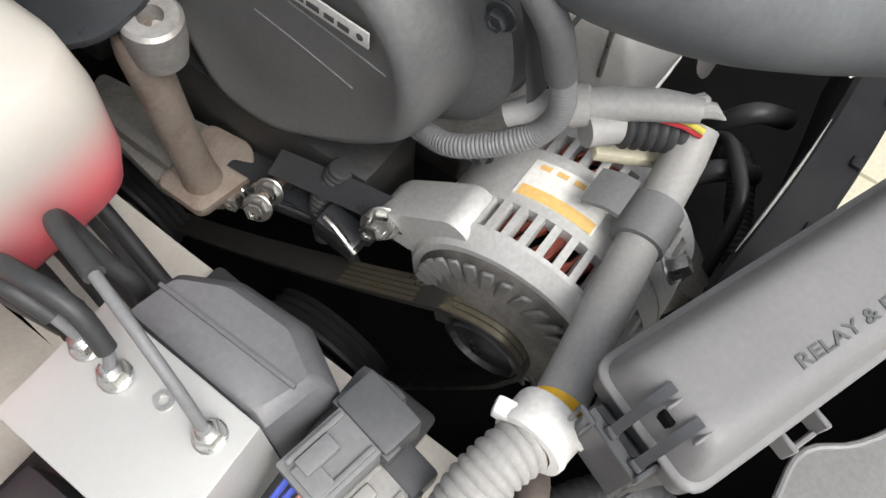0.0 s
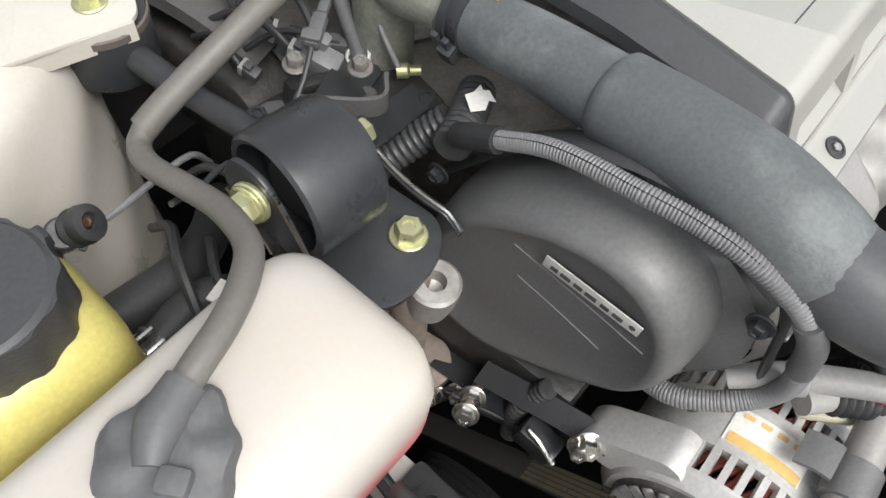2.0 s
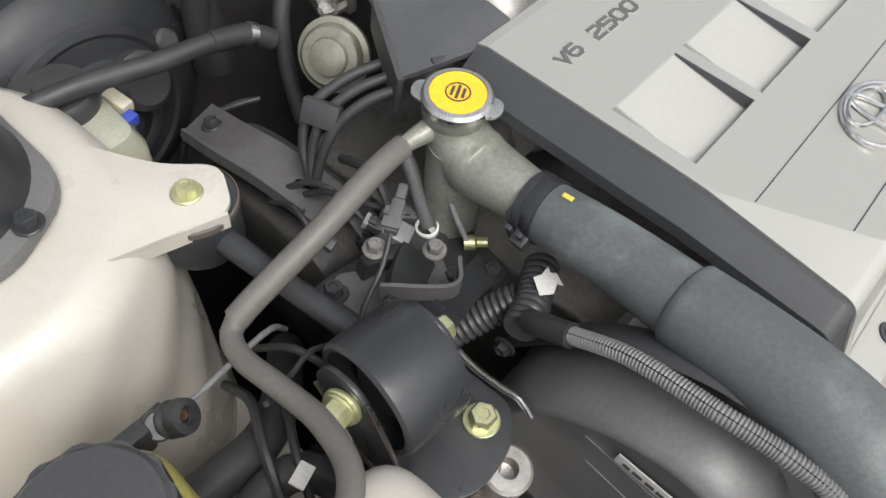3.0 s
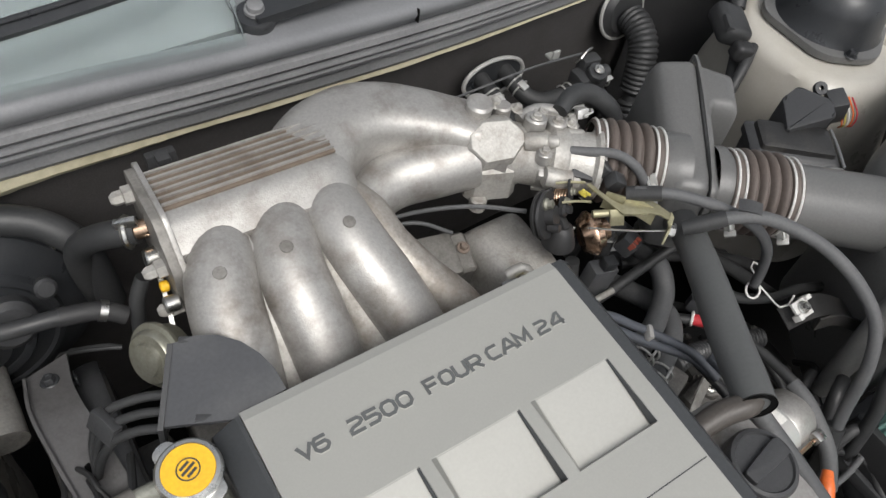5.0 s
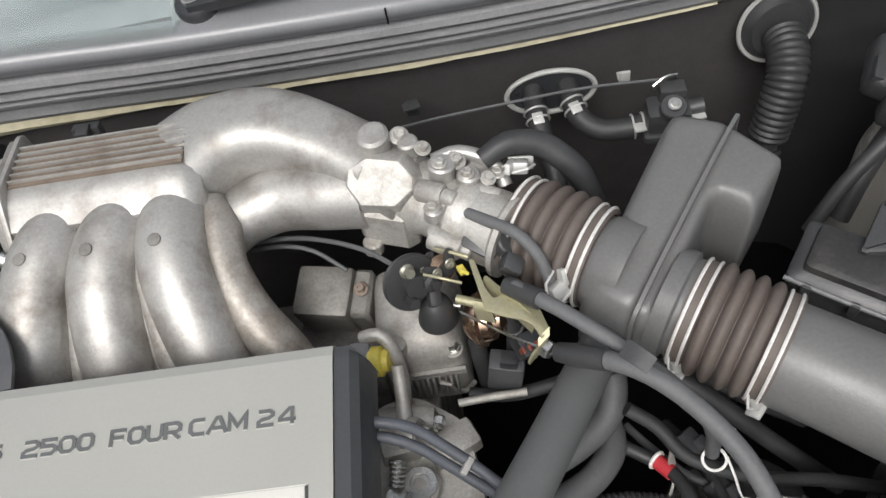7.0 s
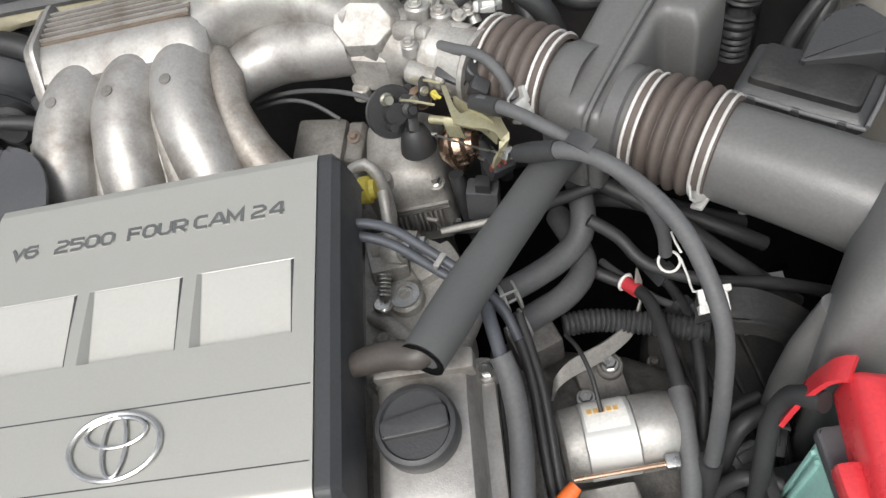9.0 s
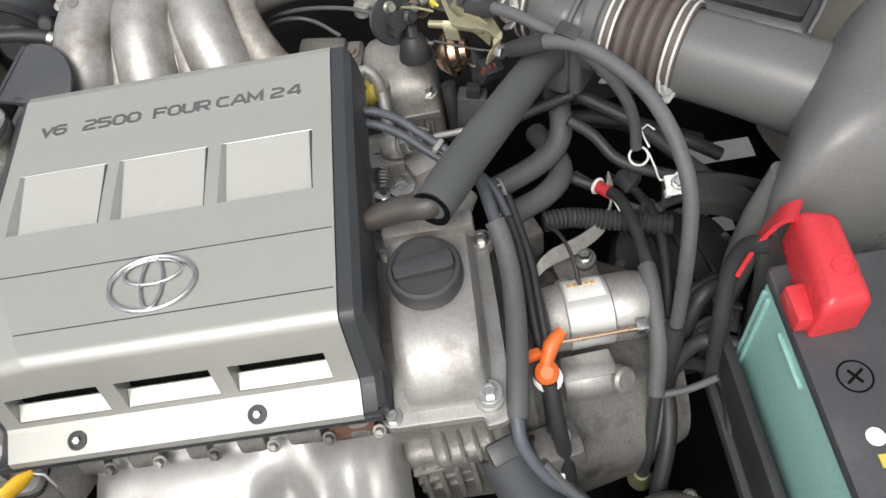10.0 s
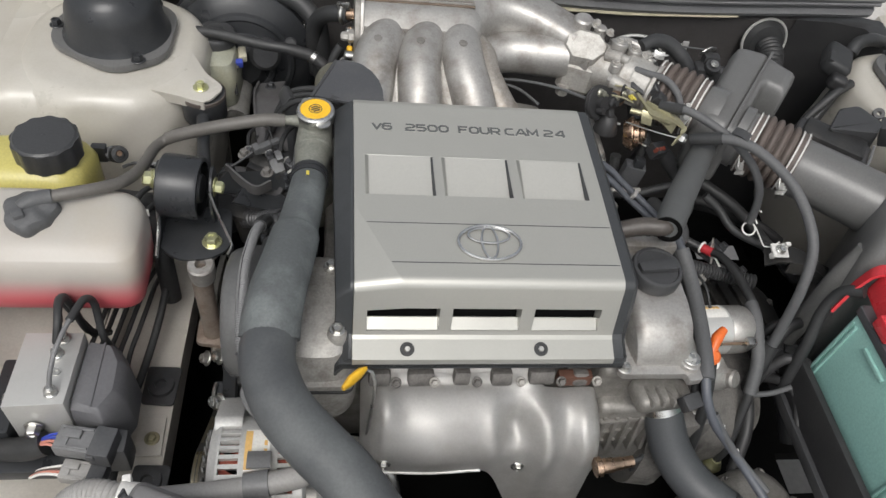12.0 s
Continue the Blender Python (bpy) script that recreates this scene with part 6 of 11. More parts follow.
skin(bm, [[Vector((a, b, z)) for a, b in rounded([(-0.62, 0.125 + e), (-0.49 - e, 0.125 + e), (-0.485 - e, 0.222 - e), (-0.62, 0.225 - e)], 0.03, 6)] for z, e in ((0.76, 0.006), (0.77, 0.0), (0.845, 0.0), (0.862, 0.005), (0.872, 0.015), (0.876, 0.026))])
part("bottle", bm, OILTANK, ps, sharp=70)
bm = B()
n = 48
out = [((0.038 + (0.0018 if k % 4 < 2 else 0)) * math.cos(2 * math.pi * k / n), (0.038 + (0.0018 if k % 4 < 2 else 0)) * math.sin(2 * math.pi * k / n)) for k in range(n)]
prism(bm, out, 0.030, at(-0.533, 0.176, 0.872), 0.0)
lathe(bm, [(0.0375, 0.030), (0.035, 0.0325), (0.018, 0.0335), (0, 0.0335)], at(-0.533, 0.176, 0.872), 48)
disc(bm, 0.0015, 0.001, at(-0.533, 0.176, 0.9053), 12)
part("cap", bm, PLASTIC, ps, "ribbed black cap")
bm = B()
rbox(bm, (0.036, 0.018, 0.006), at(-0.482, 0.232, 0.822, 10, 10, 10), 0.002)
rbox(bm, (0.020, 0.012, 0.026), at(-0.492, 0.226, 0.832), 0.003)
disc(bm, 0.010, 0.014, along((-0.476, 0.230, 0.824), (0, -0.5, 0.85)), 16)
part("mounting_bracket", bm, PLASTIC, ps)
bm = B()
lathe(bm, [(0, 0), (0.011, 0), (0.012, 0.003), (0.010, 0.006), (0.012, 0.010), (0.011, 0.016), (0.006, 0.017), (0.0055, 0.013), (0, 0.013)], along((-0.470, 0.224, 0.832), (0.45, -0.6, 0.55)), 20)
part("rubber_grommet", bm, RUBBER, ps)
bm = B()
hexhead(bm, along((-0.466, 0.2185, 0.8385), (0.45, -0.6, 0.55)), 0.0045, 0.006)
part("bracket_bolt", bm, BRONZE, ps)

# ---- engine mount ----
em = thing("engine_mount", (-0.36, 0.12, 0.80), "black steel engine mount with rubber bush and bracket", "engine mount")
axm = Vector((1, -0.10, -0.02)).normalized()
c0 = Vector((-0.393, 0.136, 0.866))
bm = B()
lathe(bm, [(0.0345, 0.001), (0.0375, 0), (0.0400, 0.002), (0.0405, 0.006), (0.0405, 0.046), (0.0390, 0.050), (0.0345, 0.050)], along(c0, axm), 44)
part("bush_shell", bm, BLACKP, em, "satin black steel sleeve")
bm = B()
lathe(bm, [(0, 0.010), (0.018, 0.010), (0.020, 0.016), (0.0348, 0.018), (0.0348, 0.040), (0.020, 0.044), (0.018, 0.050), (0, 0.050)], along(c0, axm), 36)
part("rubber_bush", bm, RUBBER, em)
bm = B()
mp = Matrix(((0, 0, 1, 0), (1, 0, 0, 0), (0, 1, 0, 0), (0, 0, 0, 1)))
prism(bm, rounded([(0.172, 0.862), (0.160, 0.889), (0.136, 0.890), (0.120, 0.868), (0.098, 0.823), (0.062, 0.808), (0.064, 0.802), (0.13, 0.800), (0.155, 0.83)], 0.012), 0.004, mp @ at(0, 0, 0) @ at(0, 0, -0.399), 0.0012)
part("outer_cheek", bm, BLACKP, em)
bm = B()
prism(bm, rounded([(0.165, 0.862), (0.155, 0.886), (0.130, 0.886), (0.114, 0.868), (0.108, 0.845), (0.120, 0.811), (0.15, 0.811)], 0.010), 0.004, mp @ at(0, 0, -0.334), 0.0012)
part("inner_cheek", bm, BLACKP, em)
bm = B()
strip(bm, [(-0.332, 0.116, 0.868), (-0.325, 0.106, 0.850), (-0.314, 0.092, 0.828), (-0.306, 0.078, 0.815), (-0.310, 0.064, 0.812)], (0.35, 0.1, -1), 0.005, 0.003)
part("curved_lip", bm, BLACKP, em)
bm = B()
prism(bm, rounded([(-0.398, 0.150), (-0.398, 0.080), (-0.372, 0.058), (-0.330, 0.062), (-0.308, 0.080), (-0.312, 0.150)], 0.016), 0.005, at(0, 0, 0.806), 0.0015)
part("base_plate", bm, BLACKP, em)
for pts in ([(-0.3994, 0.172, 0.850), (-0.3994, 0.150, 0.8265), (-0.3994, 0.1405, 0.812)], [(-0.3994, 0.128, 0.882), (-0.3994, 0.112, 0.8525), (-0.3994, 0.0975, 0.8235), (-0.3994, 0.066, 0.8085)],
            [(-0.3335, 0.116, 0.8725), (-0.3265, 0.106, 0.8545), (-0.3155, 0.092, 0.8325), (-0.3075, 0.078, 0.8195), (-0.3115, 0.064, 0.8165)]):
    bm = B()
    sweep(bm, [Vector(q) + Vector((0.0012, -0.0008, 0.0008)) for q in pts], 0.0016, 6, 0.006)
    part("worn_edge", bm, STEEL, em, "bare worn metal edge")
bm = B()
disc(bm, 0.0128, 0.004, along(Vector((-0.4045, 0.142, 0.869)), Vector((-1, -0.15, 0.22))) @ at(0, 0, -0.003), 28, 0.001)
hexhead(bm, along(Vector((-0.4055, 0.142, 0.869)), Vector((-1, -0.15, 0.22))), 0.0096, 0.010, 0.0118)
part("bush_bolt", bm, GOLDZ, em, "yellow zinc bolt")
bm = B()
hexhead(bm, along((-0.330, 0.136, 0.864), axm), 0.0085, 0.010, 0.013)
part("bush_nut", bm, GOLDZ, em, "yellow zinc nut")
bm = B()
hexhead(bm, at(-0.332, 0.088, 0.811), 0.0095, 0.010, 0.0128)
part("plate_bolt", bm, GOLDZ, em, "yellow zinc bolt")
# cast post below
mpost = thing("mount_post", (-0.335, 0.05, 0.64), "brown-stained cast mounting post with bored eye", "bracket")
bm = B()
sweep(bm, [(-0.3485, 0.070, 0.790), (-0.3490, 0.070, 0.775), (-0.3485, 0.069, 0.74), (-0.3470, 0.068, 0.68), (-0.3455, 0.067, 0.652), (-0.345, 0.067, 0.636)], [0.0120, 0.0138, 0.0132, 0.0124, 0.0126, 0.0150], 22, 0.006)
sweep(bm, [(-0.349, 0.072, 0.782), (-0.3435, 0.0575, 0.786)], [0.012, 0.013], 16, 0.004)
part("post", bm, CASTB, mpost, sharp=60)
bm = B()
lathe(bm, [(0.0068, 0.006), (0.0072, 0.018), (0.0150, 0.018), (0.0172, 0.016), (0.0172, 0.0), (0.0155, -0.014), (0, -0.014)], along((-0.3435, 0.0575, 0.789), (0, -0.12, 1)), 28)
lathe(bm, [(0, 0.004), (0.0068, 0.006)], along((-0.3435, 0.0575, 0.789), (0, -0.12, 1)), 28)
part("eye", bm, CAST, mpost, "bare metal bored eye")
bm = B()
prism(bm, rounded([(-0.368, 0.092), (-0.368, 0.048), (-0.318, 0.040), (-0.300, 0.060), (-0.305, 0.098)], 0.008), 0.010, at(0, 0, 0.628), 0.003)
part("foot", bm, CASTB, mpost, "stained cast foot")
bm = B()
prism(bm, rounded([(-0.352, 0.190), (-0.366, 0.092), (-0.350, 0.050), (-0.312, 0.038), (-0.300, 0.070), (-0.318, 0.205)], 0.010), 0.018, at(0, 0, 0.612), 0.004)
strip(bm, [(-0.344, 0.200, 0.640), (-0.350, 0.14, 0.636), (-0.350, 0.09, 0.632)], (0, 0, 1), 0.020, 0.008)
part("bracket_arm", bm, GRIME, mpost, "grimy cast arm behind the post")
bm = B()
prism(bm, rounded([(-0.335, 0.040), (-0.312, 0.036), (-0.300, -0.055), (-0.310, -0.060)], 0.005), 0.012, at(0, 0, 0.622), 0.003)
part("black_bar", bm, BLACKP, mpost, "black cast bar")
# torque rod
tq = thing("torque_rod", (-0.365, 0.25, 0.84), "black torque rod between tower bracket and mount", "rod")
bm = B()
lathe(bm, [(0, 0), (0.030, 0), (0.031, 0.003), (0.031, 0.040), (0.030, 0.043), (0, 0.043)], at(-0.366, 0.325, 0.822), 36)
part("bush_housing", bm, BLACKP, tq)
bm = B()
lathe(bm, [(0.0305, 0), (0.0318, 0.001), (0.0318, 0.006), (0.0305, 0.007)], at(-0.366, 0.325, 0.859), 36)
part("bush_rim", bm, BROWNR, tq, "brown weathered rim")
bm = B()
sweep(bm, [(-0.364, 0.298, 0.842), (-0.358, 0.240, 0.838), (-0.350, 0.18, 0.836)], [0.010, 0.0085, 0.010], 14, 0.01)
part("rod", bm, BLACKP, tq)

# ---- timing belt covers ----
tc = thing("timing_cover", (-0.28, 0.0, 0.68), "black plastic timing belt cover with rounded outline", "timing cover")
OUT = [(0.104, 0.742), (0.088, 0.800), (0.056, 0.838), (0.012, 0.866), (-0.036, 0.876), (-0.076, 0.866), (-0.104, 0.838), (-0.113, 0.795), (-0.098, 0.757), (-0.048, 0.722), (0.03, 0.678), (0.085, 0.68)]


def yz(bm, outline, x0, x1, e=0.0, r=0.02):
    cy, cz = sum(p[0] for p in outline) / len(outline), sum(p[1] for p in outline) / len(outline)
    o = rounded([(cy + (y - cy) * (1 + e), cz + (z - cz) * (1 + e)) for y, z in outline], r, 4)
    return [Vector((x0, a, b)) for a, b in o]


bm = B()
FRONT = [(y if y > 0 else y * 0.80, z) for y, z in OUT]
rows = [yz(bm, OUT, -0.235, 0, 0.06), yz(bm, OUT, -0.256, 0, 0.06), yz(bm, FRONT, -0.260, 0, 0.07), yz(bm, FRONT, -0.274, 0, 0.055), yz(bm, FRONT, -0.288, 0, 0.03), yz(bm, FRONT, -0.2975, 0, -0.01),
        yz(bm, FRONT, -0.3025, 0, -0.06), yz(bm, FRONT, -0.3040, 0, -0.11), yz(bm, FRONT, -0.3034, 0, -0.145), yz(bm, FRONT, -0.3015, 0, -0.17), yz(bm, FRONT, -0.3015, 0, -0.6)]
skin(bm, rows)
part("cover_shell", bm, TCOV, tc, sharp=50)
bm = B()
sweep(bm, [(-0.25, 0.12, 0.775), (-0.25, 0.06, 0.855), (-0.25, 0.0, 0.893), (-0.25, -0.06, 0.898), (-0.25, -0.11, 0.868), (-0.25, -0.130, 0.80)], 0.006, 8, 0.008, flat=(0.5, 2.0), up=(1, 0, 0))
part("flange", bm, PLASTIC, tc)
lab0, lab1 = Vector((-0.3045, 0.006, 0.834)), Vector((-0.3045, -0.058, 0.838))
bm = B()
dl = (lab1 - lab0).normalized()
ml = along((lab0 + lab1) / 2, (-1, 0, 0), (0, 0, 1))
ang = math.atan2(dl.z, -dl.y)
rbox(bm, (0.068, 0.011, 0.0012), ml @ at(0, 0, 0, 0, 0, -math.degrees(ang)) , 0.0004)
part("label", bm, LABELD, tc, "dusty white paper label")
bm = B()
for k, w in ((-0.026, 0.005), (-0.018, 0.007), (-0.009, 0.006), (0.0, 0.008), (0.010, 0.006), (0.019, 0.007)):
    rbox(bm, (w, 0.0034, 0.0006), ml @ at(0, 0, 0, 0, 0, -math.degrees(ang)) @ at(k, -0.0008, 0.0008), 0)
disc(bm, 0.0022, 0.0006, ml @ at(0, 0, 0, 0, 0, -math.degrees(ang)) @ at(0.029, 0, 0.0006), 12)
part("label_print", bm, PRINT, tc, "dark bars of print")
for (ya, za), (yb, zb) in (((0.030, 0.828), (-0.068, 0.812)), ((0.022, 0.800), (-0.045, 0.785))):
    bm = B()
    strip(bm, [(-0.3018, ya, za), (-0.3018, (ya + yb) / 2, (za + zb) / 2 + 0.0008), (-0.3018, yb, zb)], (0, (za - zb), (yb - ya)), 0.0007, 0.0006)
    part("scratch", bm, GREYP, tc)
for y, z in ((-0.1085, 0.853), (0.115, 0.79), (-0.112, 0.745)):
    bm = B()
    hexhead(bm, along((-0.266, y, z), (-1, 0, 0)), 0.006, 0.006, 0.009)
    part("cover_bolt", bm, BLACKP, tc)
# rear bank cover
bm = B()
OUT2 = [(0.26, 0.68), (0.245, 0.735), (0.28, 0.775), (0.34, 0.782), (0.42, 0.770), (0.46, 0.735), (0.465, 0.68)]
rows = [yz(bm, OUT2, x, 0, e) for x, e in ((-0.235, 0.02), (-0.262, 0.02), (-0.292, 0.0), (-0.302, -0.03), (-0.305, -0.12), (-0.305, -0.6))]
skin(bm, rows)
rt2 = thing("rear_timing_cover", (-0.27, 0.36, 0.70), "dusty black plastic rear timing cover", "timing cover")
part("cover_shell", bm, DIRTY, rt2, sharp=50)
bm = B()
sweep(bm, [(-0.25, 0.245, 0.68), (-0.25, 0.238, 0.735), (-0.25, 0.278, 0.782), (-0.25, 0.34, 0.790), (-0.25, 0.42, 0.777), (-0.25, 0.468, 0.735)], 0.006, 8, 0.008, flat=(0.5, 2.0), up=(1, 0, 0))
part("flange", bm, PLASTIC, rt2)
for y, z in ((0.262, 0.772), (0.43, 0.780)):
    bm = B()
    hexhead(bm, along((-0.258, y, z), (-1, 0, 0)), 0.006, 0.006, 0.009)
    part("cover_bolt", bm, BLACKP, rt2)
sb_ = thing("bracket_sheet", (-0.28, 0.36, 0.79), "satin dark grey steel bracket sheet with a slot", "bracket")
bm = B()
strip(bm, [(-0.280, 0.448, 0.792), (-0.283, 0.400, 0.806), (-0.277, 0.350, 0.808), (-0.270, 0.300, 0.800), (-0.268, 0.285, 0.790)], (1, 0.25, 0), 0.044, 0.003)
strip(bm, [(-0.300, 0.440, 0.795), (-0.303, 0.395, 0.808), (-0.298, 0.345, 0.810), (-0.292, 0.300, 0.803)], (0.1, 0, 1), 0.012, 0.003)
part("sheet", bm, DULLB, sb_)
bm = B()
prism(bm, rounded([(-0.008, -0.003), (0.008, -0.003), (0.008, 0.003), (-0.008, 0.003)], 0.0028, 4), 0.002, at(-0.272, 0.320, 0.8055, 5, 0, -60), 0.0)
part("slot", bm, VOID, sb_, "dark slot")
bm = B()
hexhead(bm, at(-0.280, 0.425, 0.801, -12, 0, 0), 0.006, 0.006, 0.009)
part("sheet_bolt", bm, BLACKP, sb_)
gb = thing("ground_bracket", (-0.29, 0.20, 0.80), "dull grey pressed bracket bolted beside the mount", "bracket")
bm = B()
prism(bm, rounded([(-0.328, 0.236), (-0.312, 0.244), (-0.276, 0.215), (-0.246, 0.196), (-0.262, 0.170), (-0.284, 0.156), (-0.322, 0.190)], 0.006, 3), 0.004, at(0, 0, 0.813, 4, -6, 0), 0.001)
strip(bm, [(-0.322, 0.190, 0.846), (-0.284, 0.157, 0.840), (-0.262, 0.170, 0.838)], (0, 0, 1), 0.016, 0.003)
part("plate", bm, DULLB, gb)
for q in ((-0.300, 0.216, 0.847), (-0.268, 0.188, 0.841)):
    bm = B()
    hexhead(bm, at(*q, 4, -6, 0), 0.0058, 0.007, 0.0088)
    part("plate_bolt", bm, SOOT, gb)
for q, rz, k in (((-0.2600, 0.272, 0.812), 35, 1.0), ((-0.2690, 0.246, 0.818), 20, 0.8), ((-0.2420, 0.238, 0.812), 50, 0.9), ((-0.3000, 0.266, 0.806), 10, 0.8)):
    pg = thing("wiring_plug", q, "small black wiring plug with its lead beside the mount", "plug", "plugs beside the mount")
    m = at(*q, 15, -8, rz)
    bm = B()
    rbox(bm, (0.012 * k, 0.018 * k, 0.012 * k), m, 0.002)
    rbox(bm, (0.008 * k, 0.008 * k, 0.005), m @ at(0, 0.002, 0.007 * k), 0.001)
    part("plug_body", bm, DGREY, pg)
    bm = B()
    rbox(bm, (0.013 * k, 0.004, 0.013 * k), m @ at(0, 0.008 * k, 0), 0.001)
    part("plug_collar", bm, PIPEG, pg, "pale grey collar")
    bm = B()
    sweep(bm, [m @ Vector((0, 0.010, 0)), m @ Vector((0.003, 0.025, 0.006)), m @ Vector((0.010, 0.04, -0.004)), m @ Vector((0.012, 0.06, -0.03))], 0.0026, 8)
    part("lead", bm, BLACKR, pg)
pw = thing("sensor_plug", (-0.328, 0.47, 0.82), "cream and violet plug beside the brake booster", "plug")
bm = B()
rbox(bm, (0.013, 0.024, 0.013), at(-0.3275, 0.480, 0.822, 10, 0, 10), 0.003)
part("plug_body", bm, CREAMP, pw)
bm = B()
rbox(bm, (0.012, 0.010, 0.012), at(-0.331, 0.4605, 0.8185, 10, 0, 10), 0.002)
part("plug_insert", bm, BLUEX, pw, "violet insert")
bm = B()
sweep(bm, [(-0.333, 0.456, 0.817), (-0.337, 0.445, 0.806), (-0.335, 0.43, 0.78)], 0.003, 8)
part("lead", bm, BLACKR, pw)
hose("brake_line", [(-0.470, 0.232, 0.800), (-0.455, 0.238, 0.803), (-0.437, 0.239, 0.802), (-0.406, 0.242, 0.801), (-0.376, 0.244, 0.798), (-0.36, 0.25, 0.77)], 0.0024, GREYP, "thin grey steel line beside the tower", "brake line", n=8)

# bracket and bosses between mount and neck
br = thing("engine_bracket", (-0.27, 0.19, 0.77), "black steel bracket bolted behind the mount", "bracket")
bm = B()
prism(bm, rounded([(-0.340, 0.250), (-0.345, 0.165), (-0.30, 0.145), (-0.215, 0.145), (-0.20, 0.215), (-0.235, 0.235), (-0.31, 0.250)], 0.014), 0.012, at(0, 0, 0.782), 0.003)
rbox(bm, (0.06, 0.05, 0.05), at(-0.285, 0.18, 0.765, 0, 0, 20), 0.004)
part("bracket_plate", bm, DIRTY, br)
for pts, w in (([(-0.222, 0.222, 0.798), (-0.262, 0.208, 0.806), (-0.300, 0.188, 0.822), (-0.330, 0.165, 0.842)], 0.040), ([(-0.230, 0.165, 0.800), (-0.268, 0.160, 0.812), (-0.305, 0.150, 0.835)], 0.026)):
    bm = B()
    strip(bm, pts, (0.35, 0.9, 0.1), w, 0.006)
    part("bracket_arm", bm, BLACKP, br)
bm = B()
rbox(bm, (0.05, 0.012, 0.024), at(-0.278, 0.222, 0.802, 0, 12, -18), 0.003)
part("stiffener", bm, DIRTY, br)
for q in ((-0.325, 0.233, 0.798), (-0.252, 0.178, 0.7944), (-0.228, 0.160, 0.7944)):
    bm = B()
    hexhead(bm, at(*q), 0.0075, 0.009, 0.0115)
    part("bracket_bolt", bm, BLACKP, br)
bm = B()
plate(bm, [(-0.322, 0.06, 0.640), (-0.316, -0.02, 0.640), (-0.308, -0.085, 0.668), (-0.285, -0.08, 0.655), (-0.285, 0.06, 0.618)], 0.005)
whole("timing_bracket", bm, BLACKP, (-0.30, 0, 0.63), "black steel bracket below the timing cover", "bracket")
hose("small_hose", [(-0.300, -0.030, 0.690), (-0.306, -0.022, 0.668), (-0.312, -0.018, 0.645), (-0.316, -0.022, 0.61)], 0.0075, RUBBER, "ribbed black hose below the timing cover", n=12, rib=(0.005, 0.0016))
hose("bracket_rod", [(-0.308, -0.028, 0.650), (-0.316, -0.036, 0.634), (-0.318, -0.046, 0.618), (-0.315, -0.05, 0.59)], 0.0042, BLACKP, "bent black rod below the timing cover", "rod", n=10)
for q, d in (((-0.316, 0.052, 0.574), (-1, -0.3, 0.5)), ((-0.292, 0.002, 0.648), (-1, -0.3, 0.4)), ((-0.324, 0.028, 0.630), (-1, -0.3, 0.4)), ((-0.319, -0.073, 0.686), (-1, -0.2, 0.5)), ((-0.335, 0.045, 0.622), (-1, -0.3, 0.4))):
    bolt("flange_bolt", q, d, STEEL, "bright zinc flange bolt on the engine front", 0.007, 0.010, 0.0105, "bolts on the engine front")

# ---- wiring conduits over the timing cover ----
cd = thing("wiring_conduit", (-0.255, 0.08, 0.85), "ribbed grey conduit along the timing cover", "conduit")
bm = B()
run = [(-0.2685, 0.077, 0.859), (-0.2715, 0.035, 0.886), (-0.2755, -0.018, 0.900), (-0.2750, -0.055, 0.904), (-0.2745, -0.083, 0.902), (-0.2730, -0.110, 0.892), (-0.2690, -0.128, 0.876)]
sweep(bm, run, 0.0054, 14, rib=(0.0023, 0.0009))
part("ribbed_tube", bm, GREYP, cd)
bm = B()
strip(bm, [Vector(q) + Vector((-0.0030, 0.0010, 0.0051)) for q in run[:6]], (0.3, 0.95, 0.1), 0.0011, 0.0010)
part("slit", bm, VOID, cd, "dark slit along the conduit")
bm = B()
sweep(bm, [(-0.2705, -0.123, 0.882), (-0.265, -0.135, 0.860), (-0.258, -0.142, 0.828)], 0.0082, 14)
part("end_boot", bm, SLEEVE, cd)
bm = B()
sweep(bm, [(-0.258, -0.142, 0.832), (-0.254, -0.146, 0.800), (-0.257, -0.140, 0.779), (-0.268, -0.124, 0.766), (-0.278, -0.098, 0.752), (-0.272, -0.070, 0.738)], 0.0068, 14, rib=(0.0024, 0.0006))
part("lower_tube", bm, GREYP, cd)
bm = B()
sweep(bm, [(-0.2688, 0.073, 0.861), (-0.267, 0.092, 0.848), (-0.264, 0.105, 0.836)], 0.0088, 12)
part("upper_boot", bm, RUBBER, cd)
c2 = thing("wiring_conduit", (-0.25, 0.11, 0.82), "wide dark ribbed conduit beside the mount", "conduit")
bm = B()
sweep(bm, [(-0.300, 0.158, 0.780), (-0.282, 0.149, 0.791), (-0.262, 0.138, 0.805), (-0.245, 0.126, 0.820)], 0.0105, 14, rib=(0.0055, 0.002))
part("ribbed_tube", bm, PLASTIC, c2)
bm = B()
sweep(bm, [(-0.268, 0.108, 0.826), (-0.252, 0.112, 0.824), (-0.232, 0.120, 0.818), (-0.205, 0.132, 0.815)], 0.0125, 14, rib=(0.006, 0.0016))
part("branch_tube", bm, PLASTIC, c2)
bm = B()
plate(bm, [(-0.243, 0.112, 0.836), (-0.236, 0.105, 0.8375), (-0.228, 0.108, 0.838), (-0.226, 0.104, 0.838), (-0.220, 0.114, 0.837), (-0.223, 0.117, 0.837), (-0.219, 0.122, 0.836), (-0.228, 0.121, 0.8365), (-0.234, 0.124, 0.836)], 0.001)
part("tape_flag", bm, WHITEP, c2, "scrap of white tape")

